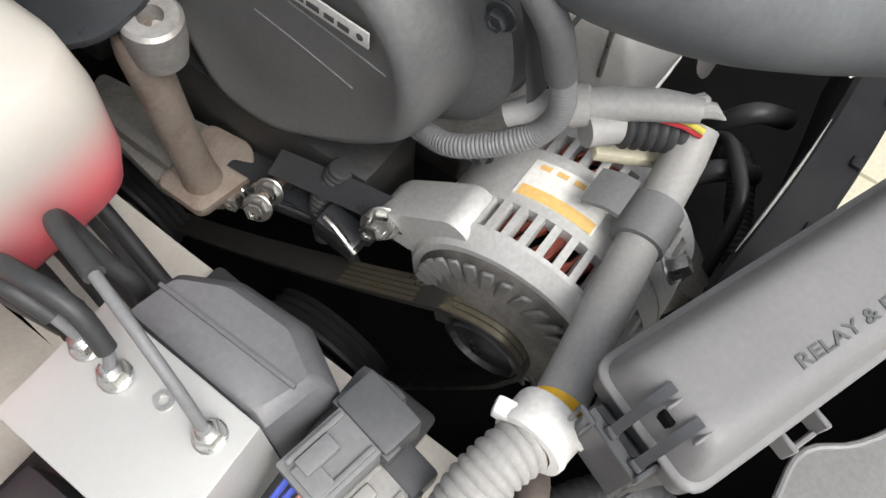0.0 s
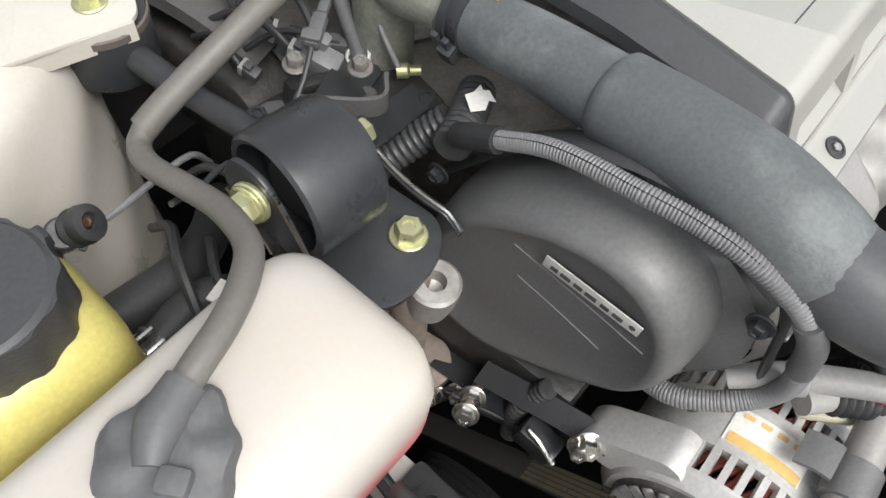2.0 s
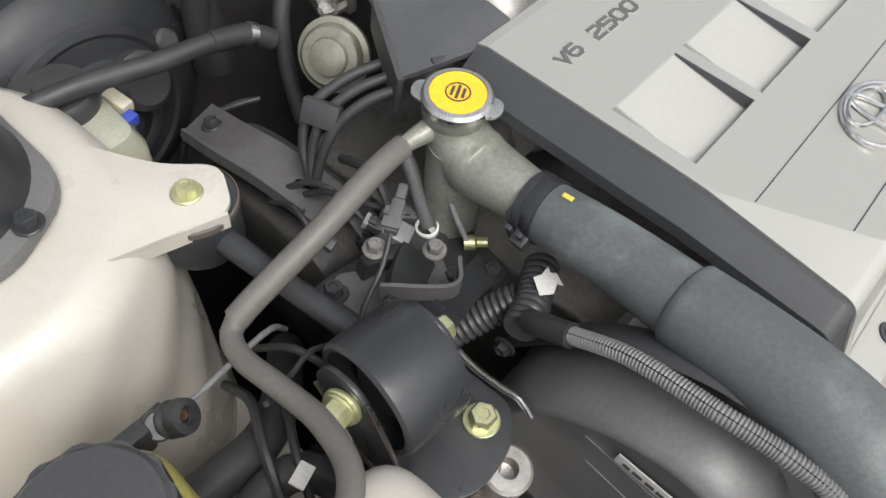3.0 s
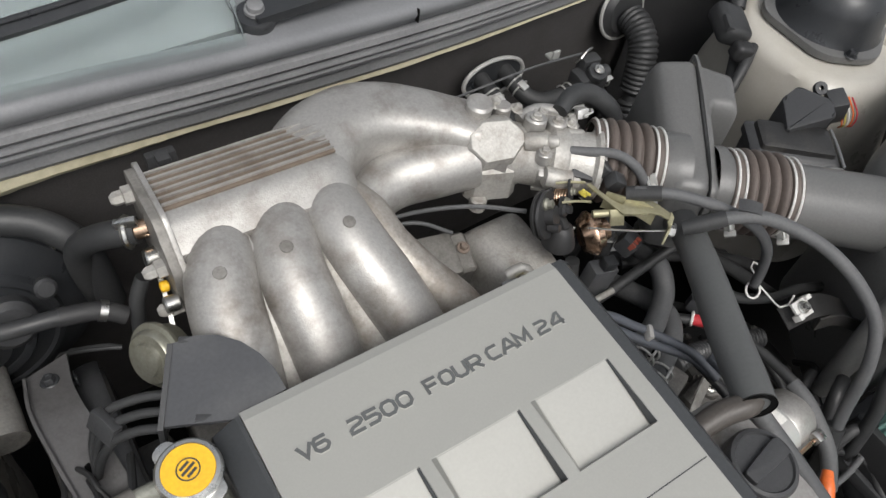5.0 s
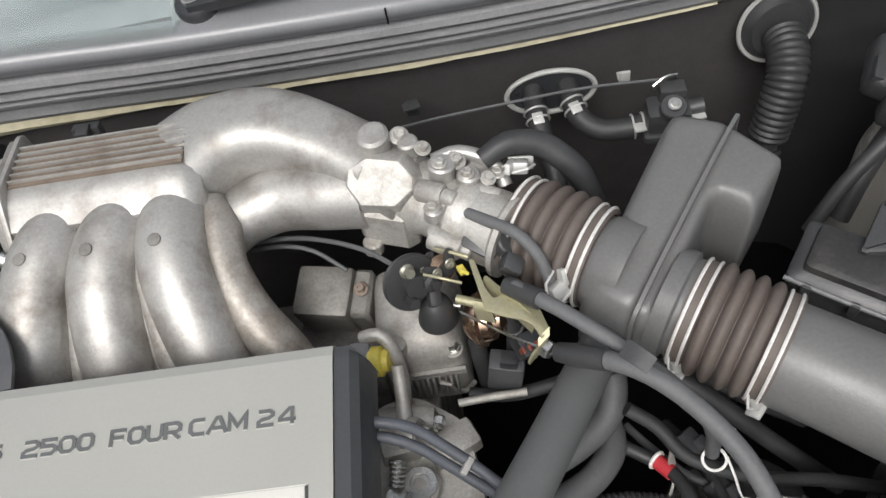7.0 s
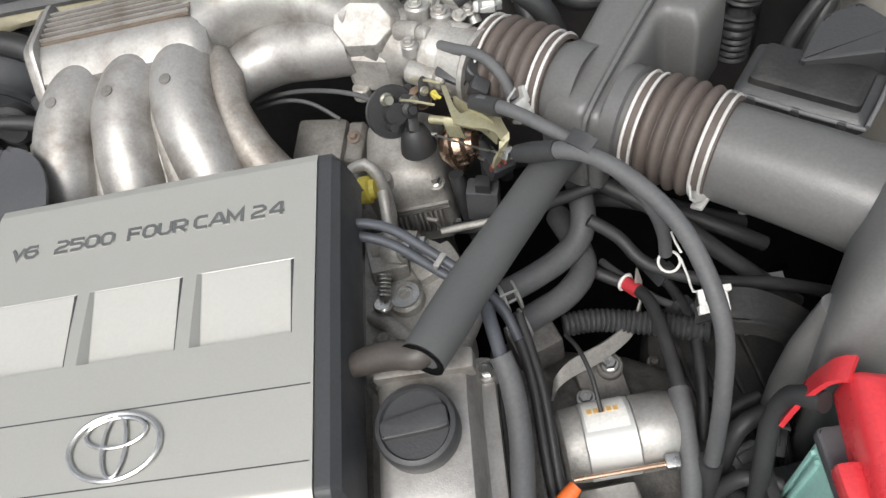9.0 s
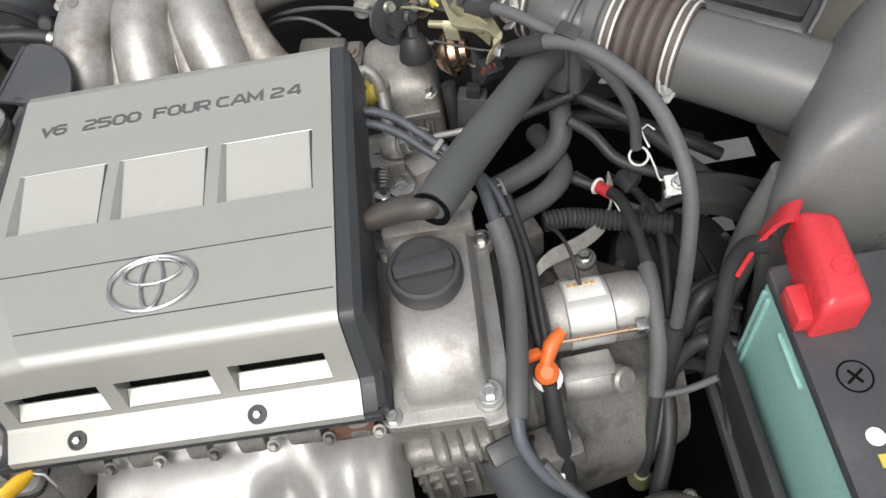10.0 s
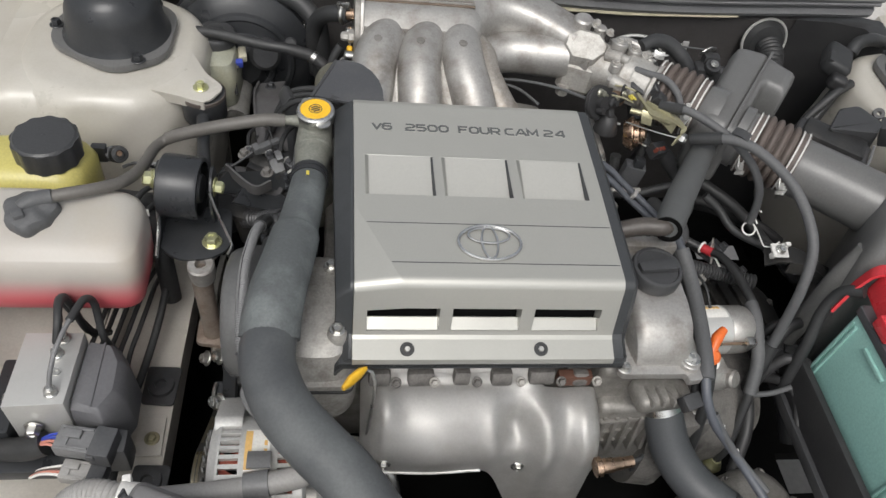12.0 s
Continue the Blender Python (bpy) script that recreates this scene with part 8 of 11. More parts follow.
# hoses between fender and mount
hose("steering_hose", [(-0.500, 0.196, 0.778), (-0.468, 0.196, 0.772), (-0.430, 0.198, 0.764), (-0.395, 0.220, 0.742), (-0.366, 0.252, 0.712), (-0.345, 0.278, 0.68), (-0.34, 0.29, 0.62)], 0.0150, RUBBER, "thick black steering fluid hose", n=18)
hose("steering_hose", [(-0.500, 0.158, 0.776), (-0.475, 0.162, 0.778), (-0.445, 0.166, 0.778), (-0.424, 0.158, 0.774), (-0.413, 0.138, 0.756), (-0.408, 0.120, 0.72), (-0.405, 0.11, 0.66)], 0.0130, RUBBER, "bent black steering fluid hose", n=18)
for q, d, r in (((-0.482, 0.161, 0.777), (1, 0.1, 0), 0.0138),):
    sp = thing("spring_clamp", q, "bright spring clamp on a steering fluid hose", "clamp", "spring clamps of the steering hoses")
    for dx in (-0.005, 0.005):
        bm = B()
        ring(bm, r, 0.0017, along(Vector(q) + Vector(d).normalized() * dx, d), 24, 6)
        part("band", bm, STEEL, sp)
    for dy, dz, tilt in ((-0.002, 0.006, 0), (-0.010, 0.004, 18)):
        bm = B()
        rbox(bm, (0.013, 0.0025, 0.013), at(q[0], q[1] + dy, q[2] + r + dz, tilt, 0, 0), 0.0008)
        part("ear", bm, STEEL, sp)
bm = B()
rbox(bm, (0.018, 0.011, 0.002), at(-0.432, 0.152, 0.7935, 10, 12, 20), 0.0008)
whole("hose_tag", bm, LABEL, (-0.432, 0.150, 0.79), "small white tag on the steering hose", "tag")

# ---- radiator fan shroud and deep parts beyond the alternator ----
fs = thing("fan_shroud", (-0.10, -0.29, 0.50), "black plastic radiator fan shroud with a worn edge", "fan shroud")
bm = B()
rings = []
for k in range(13):
    f = k / 12
    x = -0.215 + 0.40 * f
    y = -0.268 - 0.012 * math.sin(f * math.pi)
    z = 0.668 + 0.020 * math.sin(f * math.pi * 0.9)
    rings.append([Vector((x, y, z)), Vector((x, y - 0.004, z + 0.003)), Vector((x, y - 0.034, z + 0.001)), Vector((x, y - 0.038, z - 0.004)), Vector((x, y - 0.036, z - 0.16)), Vector((x, y - 0.018, z - 0.18)), Vector((x, y - 0.002, z - 0.012))])
skin(bm, rings)
part("shroud_wall", bm, SHRD, fs)
bm = B()
sweep(bm, [r[0] + Vector((0, -0.001, 0.0025)) for r in rings[1:6]], [0.0008, 0.0026, 0.0030, 0.0022, 0.0006], 6, flat=(0.5, 1.3))
part("worn_edge", bm, PIPEG, fs, "pale worn edge")
for k in (2, 4, 6, 8):
    bm = B()
    rbox(bm, (0.010, 0.008, 0.006), Matrix.Translation(rings[k][2] + Vector((0.01, 0.002, 0.001))), 0.001)
    part("shroud_tab", bm, SHRD, fs)
tie = thing("cable_tie", rings[7][0], "white cable tie round the shroud edge", "cable tie")
bm = B()
sweep(bm, [rings[6][0] + Vector((0.012, 0.004, 0.002)), rings[6][0] + Vector((0.022, -0.004, 0.007)), rings[6][0] + Vector((0.034, -0.010, 0.006)), rings[6][0] + Vector((0.040, -0.006, 0.004))], 0.0011, 6)
part("loop", bm, LABEL, tie)
rt = thing("radiator_tank", (-0.10, -0.345, 0.50), "cream translucent plastic tank beside the fan shroud", "tank")
bm = B()
skin(bm, [[Vector((x, -0.312, 0.47)), Vector((x, -0.312, z - 0.006)), Vector((x, -0.317, z)), Vector((x, -0.352, z)), Vector((x, -0.358, z - 0.006)), Vector((x, -0.358, 0.47))] for x, z in ((-0.26, 0.622), (-0.12, 0.626), (-0.02, 0.628), (0.06, 0.624))])
part("tank_body", bm, CREAMP, rt)
for x in (-0.20, -0.14, -0.08, -0.02):
    bm = B()
    rbox(bm, (0.004, 0.050, 0.10), at(x, -0.336, 0.582), 0.0012)
    part("tank_rib", bm, CREAMP, rt)
ld = thing("compressor", (-0.16, -0.25, 0.52), "grainy grey compressor end behind the alternator", "compressor")
bm = B()
lathe(bm, [(0, 0), (0.040, 0), (0.044, 0.004), (0.044, 0.05), (0, 0.05)], along((-0.172, -0.238, 0.630), (0.45, -0.45, 0.75)) @ at(0, 0, -0.05), 40)
part("end_plate", bm, LAMIN, ld)
bm = B()
hexhead(bm, along((-0.205, -0.246, 0.640), (0.2, -0.5, 0.8)), 0.006, 0.010, 0.009)
part("end_bolt", bm, STEEL, ld)
hose("fan_lead", [(-0.02, -0.20, 0.55), (-0.06, -0.225, 0.63), (-0.10, -0.245, 0.655), (-0.13, -0.262, 0.65), (-0.16, -0.27, 0.60)], 0.0055, BLACKR, "black fan lead beside the shroud", "cable", n=10)
for x in (-0.09, -0.02):
    hose("fan_lead", [(x, -0.19, 0.48), (x - 0.01, -0.205, 0.56), (x - 0.015, -0.215, 0.61), (x - 0.01, -0.235, 0.64), (x + 0.02, -0.26, 0.62)], 0.009, BLACKR, "thick black lead deep beside the radiator", "cable", n=12)

rsup = thing("radiator_support", (-0.29, -0.42, 0.45), "grey pressed steel radiator support with a rounded cut-out", "panel", kind="structure")
bm = B()
SUP = [(-0.372, -0.372), (-0.350, -0.358), (-0.326, -0.352), (-0.300, -0.352), (-0.286, -0.360), (-0.276, -0.373), (-0.260, -0.386), (-0.238, -0.396), (-0.200, -0.400), (-0.200, -0.560), (-0.420, -0.560), (-0.420, -0.400)]
prism(bm, rounded(SUP, 0.006, 3), 0.004, at(0, 0, 0.698), 0.001)
rbox(bm, (0.20, 0.12, 0.20), at(-0.31, -0.52, 0.60), 0.004)
part("panel_sheet", bm, SUPP, rsup)
bm = B()
sweep(bm, [(x, y, 0.7025) for x, y in SUP[2:9]], 0.0022, 8)
part("rolled_edge", bm, SUPP, rsup)
bm = B()
disc(bm, 0.012, 0.008, at(-0.325, -0.383, 0.702), 24, 0.002)
part("boss", bm, SUPP, rsup)
hose("low_hose", [(-0.43, -0.245, 0.66), (-0.405, -0.257, 0.678), (-0.378, -0.276, 0.682), (-0.362, -0.296, 0.680), (-0.360, -0.32, 0.66)], 0.013, BLACKR, "ribbed black hose below the relay box", n=14, rib=(0.005, 0.0008))
hose("low_hose", [(-0.392, -0.238, 0.700), (-0.405, -0.243, 0.712), (-0.418, -0.246, 0.712), (-0.435, -0.252, 0.69)], 0.0095, BROWNR, "dull brown hose below the white clamp", n=12)
for pp in ([(-0.02, -0.215, 0.54), (-0.033, -0.233, 0.585), (-0.050, -0.25, 0.600), (-0.085, -0.268, 0.592), (-0.14, -0.296, 0.58)],):
    hose("fan_lead", pp, 0.011, BLACKR, "black ribbed fan connector lead", "cable", n=12, rib=(0.005, 0.001))

# ---- foam-covered breather hose and its pipe ----
bh = thing("breather_hose", (0.22, 0.055, 0.88), "thick grey foam-sleeved breather hose with brown pipe", "hose")
bm = B()
sweep(bm, [(0.244, 0.046, 0.905), (0.262, 0.075, 0.900), (0.285, 0.112, 0.893), (0.328, 0.176, 0.880), (0.362, 0.228, 0.868), (0.385, 0.262, 0.852), (0.398, 0.285, 0.825), (0.40, 0.30, 0.78)], [0.0185, 0.0195, 0.0195, 0.0190, 0.0185, 0.0185, 0.018, 0.018], 24, 0.008)
part("foam_sleeve", bm, FOAM, bh, "grey foam sleeve", sharp=60)
bm = B()
lathe(bm, [(0.0186, -0.0005), (0.0186, 0.0006), (0.0125, 0.0008), (0.0120, 0.020)], along((0.2437, 0.0455, 0.9051), (0.35, 0.56, -0.08)) @ at(0, 0, -0.0012), 24)
part("sleeve_mouth", bm, VOID, bh)
bm = B()
sweep(bm, [(0.178, 0.056, 0.886), (0.196, 0.058, 0.890), (0.218, 0.056, 0.898), (0.240, 0.050, 0.904), (0.250, 0.056, 0.904)], [0.009, 0.0115, 0.0120, 0.0115, 0.011], 18, 0.005)
part("rubber_elbow", bm, ELBR, bh, "oily brown rubber elbow")
bm = B()
sweep(bm, [(0.168, 0.056, 0.884), (0.182, 0.056, 0.887)], 0.0065, 14)
part("stub_pipe", bm, STEEL, bh)

# ---- rear bank head seen between cover and hose ----
rh = thing("rear_cam_cover", (0.21, 0.28, 0.70), "cast aluminium rear cam cover with ribbed side", "cylinder head")
bm = B()
skin(bm, [[Vector((a, b, z)) for a, b in rounded([(0.168 + e, 0.290 + e), (0.258 - e, 0.290 + e), (0.258 - e, 0.40 - e), (0.168 + e, 0.40 - e)], 0.016, 5)] for z, e in ((0.70, 0.0), (0.775, 0.0), (0.795, 0.003), (0.808, 0.010), (0.814, 0.02))])
disc(bm, 0.010, 0.018, at(0.246, 0.300, 0.775), 18)
disc(bm, 0.0075, 0.018, at(0.196, 0.300, 0.80), 18)
part("cam_cover_body", bm, CASTD, rh)
bm = B()
for k in range(11):
    rbox(bm, (0.0028, 0.010, 0.030), at(0.186 + k * 0.0058, 0.287, 0.745, -12, 0, 0), 0.0010, 1)
for k in range(3):
    strip(bm, [(0.180, 0.2875, 0.768 - k * 0.004), (0.255, 0.2875, 0.771 - k * 0.004)], (0, 0, 1), 0.0018, 0.004)
sweep(bm, [(0.226, 0.284, 0.752), (0.236, 0.282, 0.748), (0.240, 0.282, 0.730), (0.25, 0.284, 0.722), (0.26, 0.287, 0.735)], 0.0028, 8)
part("cast_rib", bm, CAST, rh)
bm = B()
hexhead(bm, at(0.246, 0.300, 0.793), 0.006, 0.006, 0.008)
part("cover_bolt", bm, STEEL, rh)
yc = thing("filler_plug", (0.176, 0.283, 0.80), "yellow plastic plug beside the engine cover", "plug")
bm = B()
lathe(bm, [(0, -0.012), (0.013, -0.012), (0.0145, -0.008), (0.0145, 0.006), (0.011, 0.008), (0.010, 0.013), (0, 0.013)], along((0.176, 0.282, 0.823), (1, -0.1, 0.1)), 20)
part("plug_body", bm, YELPL, yc)
bm = B()
rbox(bm, (0.020, 0.030, 0.030), at(0.163, 0.283, 0.822), 0.004)
part("plug_collar", bm, GREYP, yc)
# coolant outlet casting with plug
co = thing("coolant_outlet", (0.20, 0.19, 0.70), "grimy cast coolant outlet with round socket plug", "casting")
bm = B()
skin(bm, [[Vector((a, b, z)) for a, b in rounded([(0.158, 0.075), (0.235, 0.090), (0.262, 0.14), (0.250, 0.235), (0.20, 0.27), (0.158, 0.26)], 0.016, 5)] for z in (0.68, 0.755, 0.762)])
disc(bm, 0.0185, 0.016, along((0.203, 0.177, 0.760), (0, 0.05, 1)), 24, 0.003)
disc(bm, 0.013, 0.020, along((0.180, 0.130, 0.755), (0, 0, 1)), 18, 0.003)
rbox(bm, (0.04, 0.05, 0.03), at(0.185, 0.228, 0.772, 0, 8, 10), 0.006)
rbox(bm, (0.05, 0.03, 0.025), at(0.235, 0.215, 0.762, 0, 0, 25), 0.006)
sweep(bm, [(0.175, 0.235, 0.782), (0.200, 0.235, 0.785), (0.222, 0.232, 0.785)], [0.016, 0.0145, 0.012], 16)
sweep(bm, [(0.225, 0.10, 0.76), (0.255, 0.125, 0.762), (0.275, 0.165, 0.76)], [0.012, 0.011, 0.010], 12)
sweep(bm, [(0.165, 0.165, 0.765), (0.19, 0.145, 0.772), (0.215, 0.118, 0.775)], [0.007, 0.009, 0.006], 10)
part("casting", bm, CASTD, co)
bm = B()
lathe(bm, [(0.0155, 0.0), (0.0155, 0.003), (0.0095, 0.003), (0.0088, 0.001), (0.0060, 0.001), (0.0055, -0.002), (0, -0.002)], along((0.203, 0.1778, 0.7762), (0, 0.05, 1)), 24)
part("socket_plug", bm, STEEL, co, "bright socket plug")
for q, d in (((0.222, 0.231, 0.786), (1, -0.2, 0.2)), ((0.180, 0.130, 0.7752), (0, 0, 1)), ((0.168, 0.090, 0.765), (0, 0, 1)), ((0.240, 0.112, 0.770), (0, 0, 1))):
    bm = B()
    hexhead(bm, along(q, d), 0.0068, 0.007, 0.009)
    part("casting_bolt", bm, STEEL, co)
bm = B()
sweep(bm, [(0.166, 0.302, 0.835), (0.182, 0.300, 0.842), (0.192, 0.292, 0.832), (0.196, 0.275, 0.80), (0.195, 0.25, 0.785), (0.192, 0.235, 0.78)], 0.0065, 12)
part("bypass_pipe", bm, CASTD, co)

bj = thing("banjo_fitting", (0.196, 0.215, 0.77), "cast banjo fitting with hexagon bolt on the coolant outlet", "fitting")
bm = B()
lathe(bm, [(0, -0.010), (0.013, -0.010), (0.0145, -0.007), (0.0145, 0.007), (0.013, 0.010), (0, 0.010)], along((0.200, 0.218, 0.800), (0.9, -0.3, 0.3)), 24)
sweep(bm, [(0.197, 0.228, 0.803), (0.197, 0.250, 0.815), (0.197, 0.272, 0.830)], [0.008, 0.0062, 0.0060], 12)
part("eye", bm, CASTD, bj)
bm = B()
hexhead(bm, along((0.209, 0.215, 0.803), (0.9, -0.3, 0.3)), 0.0085, 0.010, 0.011)
part("banjo_bolt", bm, STEEL, bj)
sp_ = thing("coil_spring", (0.186, 0.185, 0.775), "small bright coil spring beside the coolant outlet", "spring")
bm = B()
for k in range(6):
    ring(bm, 0.0062, 0.0013, along((0.186 - k * 0.0006, 0.196 - k * 0.0036, 0.790 - k * 0.0016), (0.1, 0.9, 0.4)), 16, 6)
part("coils", bm, STEEL, sp_)
bm = B()
disc(bm, 0.010, 0.006, along((0.181, 0.168, 0.776), (0, 0.2, 1)), 18, 0.0015)
part("seat", bm, STEEL, sp_)
hose("vacuum_pipe", [(0.244, 0.254, 0.765), (0.274, 0.256, 0.765), (0.311, 0.257, 0.765)], 0.0042, CASTD, "thin grey pipe behind the breather hose", "pipe", n=10)
gbx = thing("sensor_box", (0.294, 0.275, 0.8), "dark grey plastic sensor box below the actuator", "sensor")
bm = B()
rbox(bm, (0.034, 0.022, 0.050), at(0.294, 0.275, 0.780, 0, 6, -12), 0.004)
part("case", bm, DGREY, gbx)
bm = B()
rbox(bm, (0.016, 0.014, 0.014), at(0.298, 0.271, 0.812, 0, 6, -12), 0.002)
part("plug", bm, BLACKP, gbx)
cp = thing("actuator_plug", (0.318, 0.272, 0.838), "black plug with copper pins below the cable bracket", "plug")
bm = B()
rbox(bm, (0.026, 0.022, 0.022), at(0.318, 0.272, 0.838, 20, 10, 25), 0.004)
part("plug_body", bm, BLACKP, cp)
for k in range(3):
    bm = B()
    rbox(bm, (0.0025, 0.006, 0.010), at(0.311 + k * 0.006, 0.262 + k * 0.002, 0.846, 20, 10, 25), 0.0006)
    part("pin", bm, COPPER, cp)
for pts, r in (([(0.215, 0.345, 0.872), (0.17, 0.385, 0.862), (0.11, 0.415, 0.850), (0.05, 0.43, 0.835)], 0.0026), ([(0.150, 0.385, 0.826), (0.12, 0.405, 0.838), (0.09, 0.415, 0.840), (0.05, 0.425, 0.828)], 0.0024), ([(0.265, 0.355, 0.898), (0.29, 0.37, 0.912), (0.315, 0.372, 0.906)], 0.0026)):
    hose("control_wire", pts, r, SLEEVE, "thin sheathed wire at the throttle linkage", "cable", n=8)

# ---- plug leads ----
for k, dz in enumerate((0.0, -0.009)):
    hose("plug_lead", [(0.160, 0.205 - k * 0.008, 0.872 + dz), (0.185, 0.203 - k * 0.009, 0.876 + dz), (0.212, 0.198 - k * 0.012, 0.866 + dz), (0.240, 0.182 - k * 0.012, 0.848 + dz), (0.270, 0.160 - k * 0.01, 0.832 + dz), (0.300, 0.130, 0.815 + dz), (0.312, 0.10, 0.80)], 0.0048, BLUEW, "blue-grey rubber ignition lead beside the cover", "cable", n=12)
bm = B()
rbox(bm, (0.006, 0.016, 0.010), at(0.252, 0.168, 0.844, 0, 20, -35), 0.002)
whole("lead_clip", bm, PIPEG, (0.252, 0.168, 0.838), "small yellowed clip on the ignition leads", "clip")

# ---- heater hoses beside the gearbox ----
hose("heater_hose", [(0.300, 0.185, 0.735), (0.335, 0.198, 0.738), (0.365, 0.215, 0.738), (0.388, 0.235, 0.745), (0.395, 0.27, 0.76), (0.39, 0.36, 0.75)], 0.0135, SLEEVE, "grey rubber heater hose bending past the engine", n=18)
hose("heater_hose", [(0.305, 0.150, 0.722), (0.335, 0.165, 0.720), (0.362, 0.180, 0.718), (0.384, 0.205, 0.716), (0.386, 0.235, 0.712), (0.37, 0.30, 0.69)], 0.0140, SLEEVE, "lower grey rubber heater hose with a crimp line", n=18)
for q, d in (((0.306, 0.178, 0.738), (1, 0.3, 0)), ((0.310, 0.152, 0.722), (1, 0.4, 0))):
    c = thing("hose_clip", q, "bright spring clip on a heater hose", "clip", "spring clips of the heater hoses")
    bm = B()
    for off in (-0.007, 0.007):
        ring(bm, 0.0150, 0.0015, along(Vector(q) + Vector(d).normalized() * off, d), 24, 6)
    part("band", bm, ALU, c)
    bm = B()
    mc_ = along(Vector(q) + Vector((-0.002, -0.010, 0.016)), d)
    for dx, dy, sx, sy in ((-0.009, 0, 0.0025, 0.020), (0.009, 0, 0.0025, 0.020), (0, 0.009, 0.020, 0.0025), (0, -0.009, 0.020, 0.0025)):
        rbox(bm, (0.0025, sx, sy), mc_ @ at(0, dx, dy), 0.0006)
    part("ear", bm, ALU, c)
for p, r, lab in (([(0.270, 0.30, 0.80), (0.272, 0.29, 0.76), (0.275, 0.285, 0.70)], 0.0085, "short black hose"),
                  ([(0.255, 0.270, 0.745), (0.30, 0.262, 0.750), (0.36, 0.262, 0.772), (0.41, 0.262, 0.79)], 0.0068, "printed grey vacuum hose")):
    hose("vacuum_hose", p, r, RUBBER, lab + " behind the breather hose", n=12)
hose("vacuum_hose", [(0.300, 0.300, 0.845), (0.318, 0.315, 0.82), (0.325, 0.33, 0.79), (0.32, 0.34, 0.73)], 0.0075, RUBBER, "black vacuum hose below the linkage", n=12)
hose("vacuum_hose", [(0.30, 0.415, 0.928), (0.325, 0.425, 0.934), (0.355, 0.425, 0.925), (0.385, 0.41, 0.90), (0.40, 0.40, 0.86)], [0.0095, 0.011, 0.012, 0.012, 0.011], RUBBER, "black curved idle air hose behind the bellows", n=16)
hose("vacuum_hose", [(0.272, 0.375, 0.915), (0.295, 0.355, 0.920), (0.318, 0.335, 0.925), (0.335, 0.315, 0.915), (0.342, 0.298, 0.898)], 0.0055, SLEEVE, "thin grey hose over the throttle bellows", n=12)
hose("vacuum_hose", [(0.395, 0.215, 0.80), (0.42, 0.20, 0.785), (0.445, 0.175, 0.765), (0.50, 0.155, 0.75), (0.56, 0.15, 0.735), (0.64, 0.14, 0.70)], 0.0065, RUBBER, "black hose passing under the cables", n=12)
hose("vacuum_hose", [(0.40, 0.29, 0.775), (0.44, 0.262, 0.765), (0.48, 0.235, 0.75), (0.53, 0.20, 0.715), (0.60, 0.16, 0.66)], 0.0090, RUBBER, "black hose under the intake duct", n=12)

# ---- throttle and cruise cables ----
tc1 = thing("throttle_cable", (0.345, 0.232, 0.90), "grey sheathed throttle cable sweeping towards the battery", "cable")
bm = B()
sweep(bm, [(0.350, 0.226, 0.904), (0.372, 0.212, 0.918), (0.398, 0.193, 0.926), (0.426, 0.166, 0.921), (0.452, 0.129, 0.909), (0.467, 0.088, 0.890), (0.473, 0.050, 0.862), (0.470, 0.022, 0.814), (0.467, 0.003, 0.745), (0.460, -0.015, 0.690), (0.452, -0.03, 0.63)], 0.0074, 16, 0.008)
part("sheath", bm, SLEEVE, tc1, sharp=60)
bm = B()
sweep(bm, [(0.463, -0.006, 0.716), (0.457, -0.022, 0.67), (0.45, -0.035, 0.61)], 0.0108, 16)
part("lower_boot", bm, RUBBER, tc1)
bm = B()
sweep(bm, [(0.338, 0.234, 0.896), (0.352, 0.225, 0.905), (0.372, 0.212, 0.918)], [0.008, 0.0095, 0.0088], 16)
part("end_boot", bm, RUBBER, tc1)
bm = B()
sweep(bm, [(0.330, 0.240, 0.890), (0.300, 0.262, 0.882), (0.262, 0.295, 0.872)], 0.0012, 6)
part("inner_wire", bm, STEEL, tc1)
tc2 = thing("kickdown_cable", (0.31, 0.29, 0.92), "second grey sheathed cable beside the throttle cable", "cable")
bm = B()
sweep(bm, [(0.312, 0.290, 0.912), (0.328, 0.272, 0.920), (0.348, 0.254, 0.922), (0.387, 0.221, 0.913), (0.424, 0.195, 0.888), (0.446, 0.180, 0.856), (0.456, 0.174, 0.822), (0.459, 0.17, 0.79)], 0.0062, 14, 0.008)
part("sheath", bm, SLEEVE, tc2, sharp=60)
bm = B()
sweep(bm, [(0.306, 0.295, 0.906), (0.330, 0.270, 0.920)], 0.0085, 14)
part("end_boot", bm, RUBBER, tc2)
bm = B()
strip(bm, [(0.384, 0.214, 0.932), (0.392, 0.204, 0.935), (0.400, 0.196, 0.933)], (0.5, 0.5, 0.2), 0.014, 0.003)
part("cable_tie", bm, PLASTIC, tc2)
# white looped clip and bracket
wc = thing("cable_clip", (0.487, 0.12, 0.78), "white wire clip with a loop on a metal bracket", "clip")
bm = B()
ring(bm, 0.0100, 0.0014, along((0.4625, 0.168, 0.777), (-0.15, -0.55, 0.8)), 24, 8)
sweep(bm, [(0.474, 0.171, 0.785), (0.468, 0.188, 0.796), (0.476, 0.192, 0.798), (0.482, 0.185, 0.796)], 0.0012, 8)
sweep(bm, [(0.473, 0.168, 0.780), (0.476, 0.150, 0.775), (0.477, 0.134, 0.774), (0.486, 0.130, 0.778), (0.497, 0.135, 0.785)], 0.0012, 8)
part("loop", bm, WHITEP, wc)
bm = B()
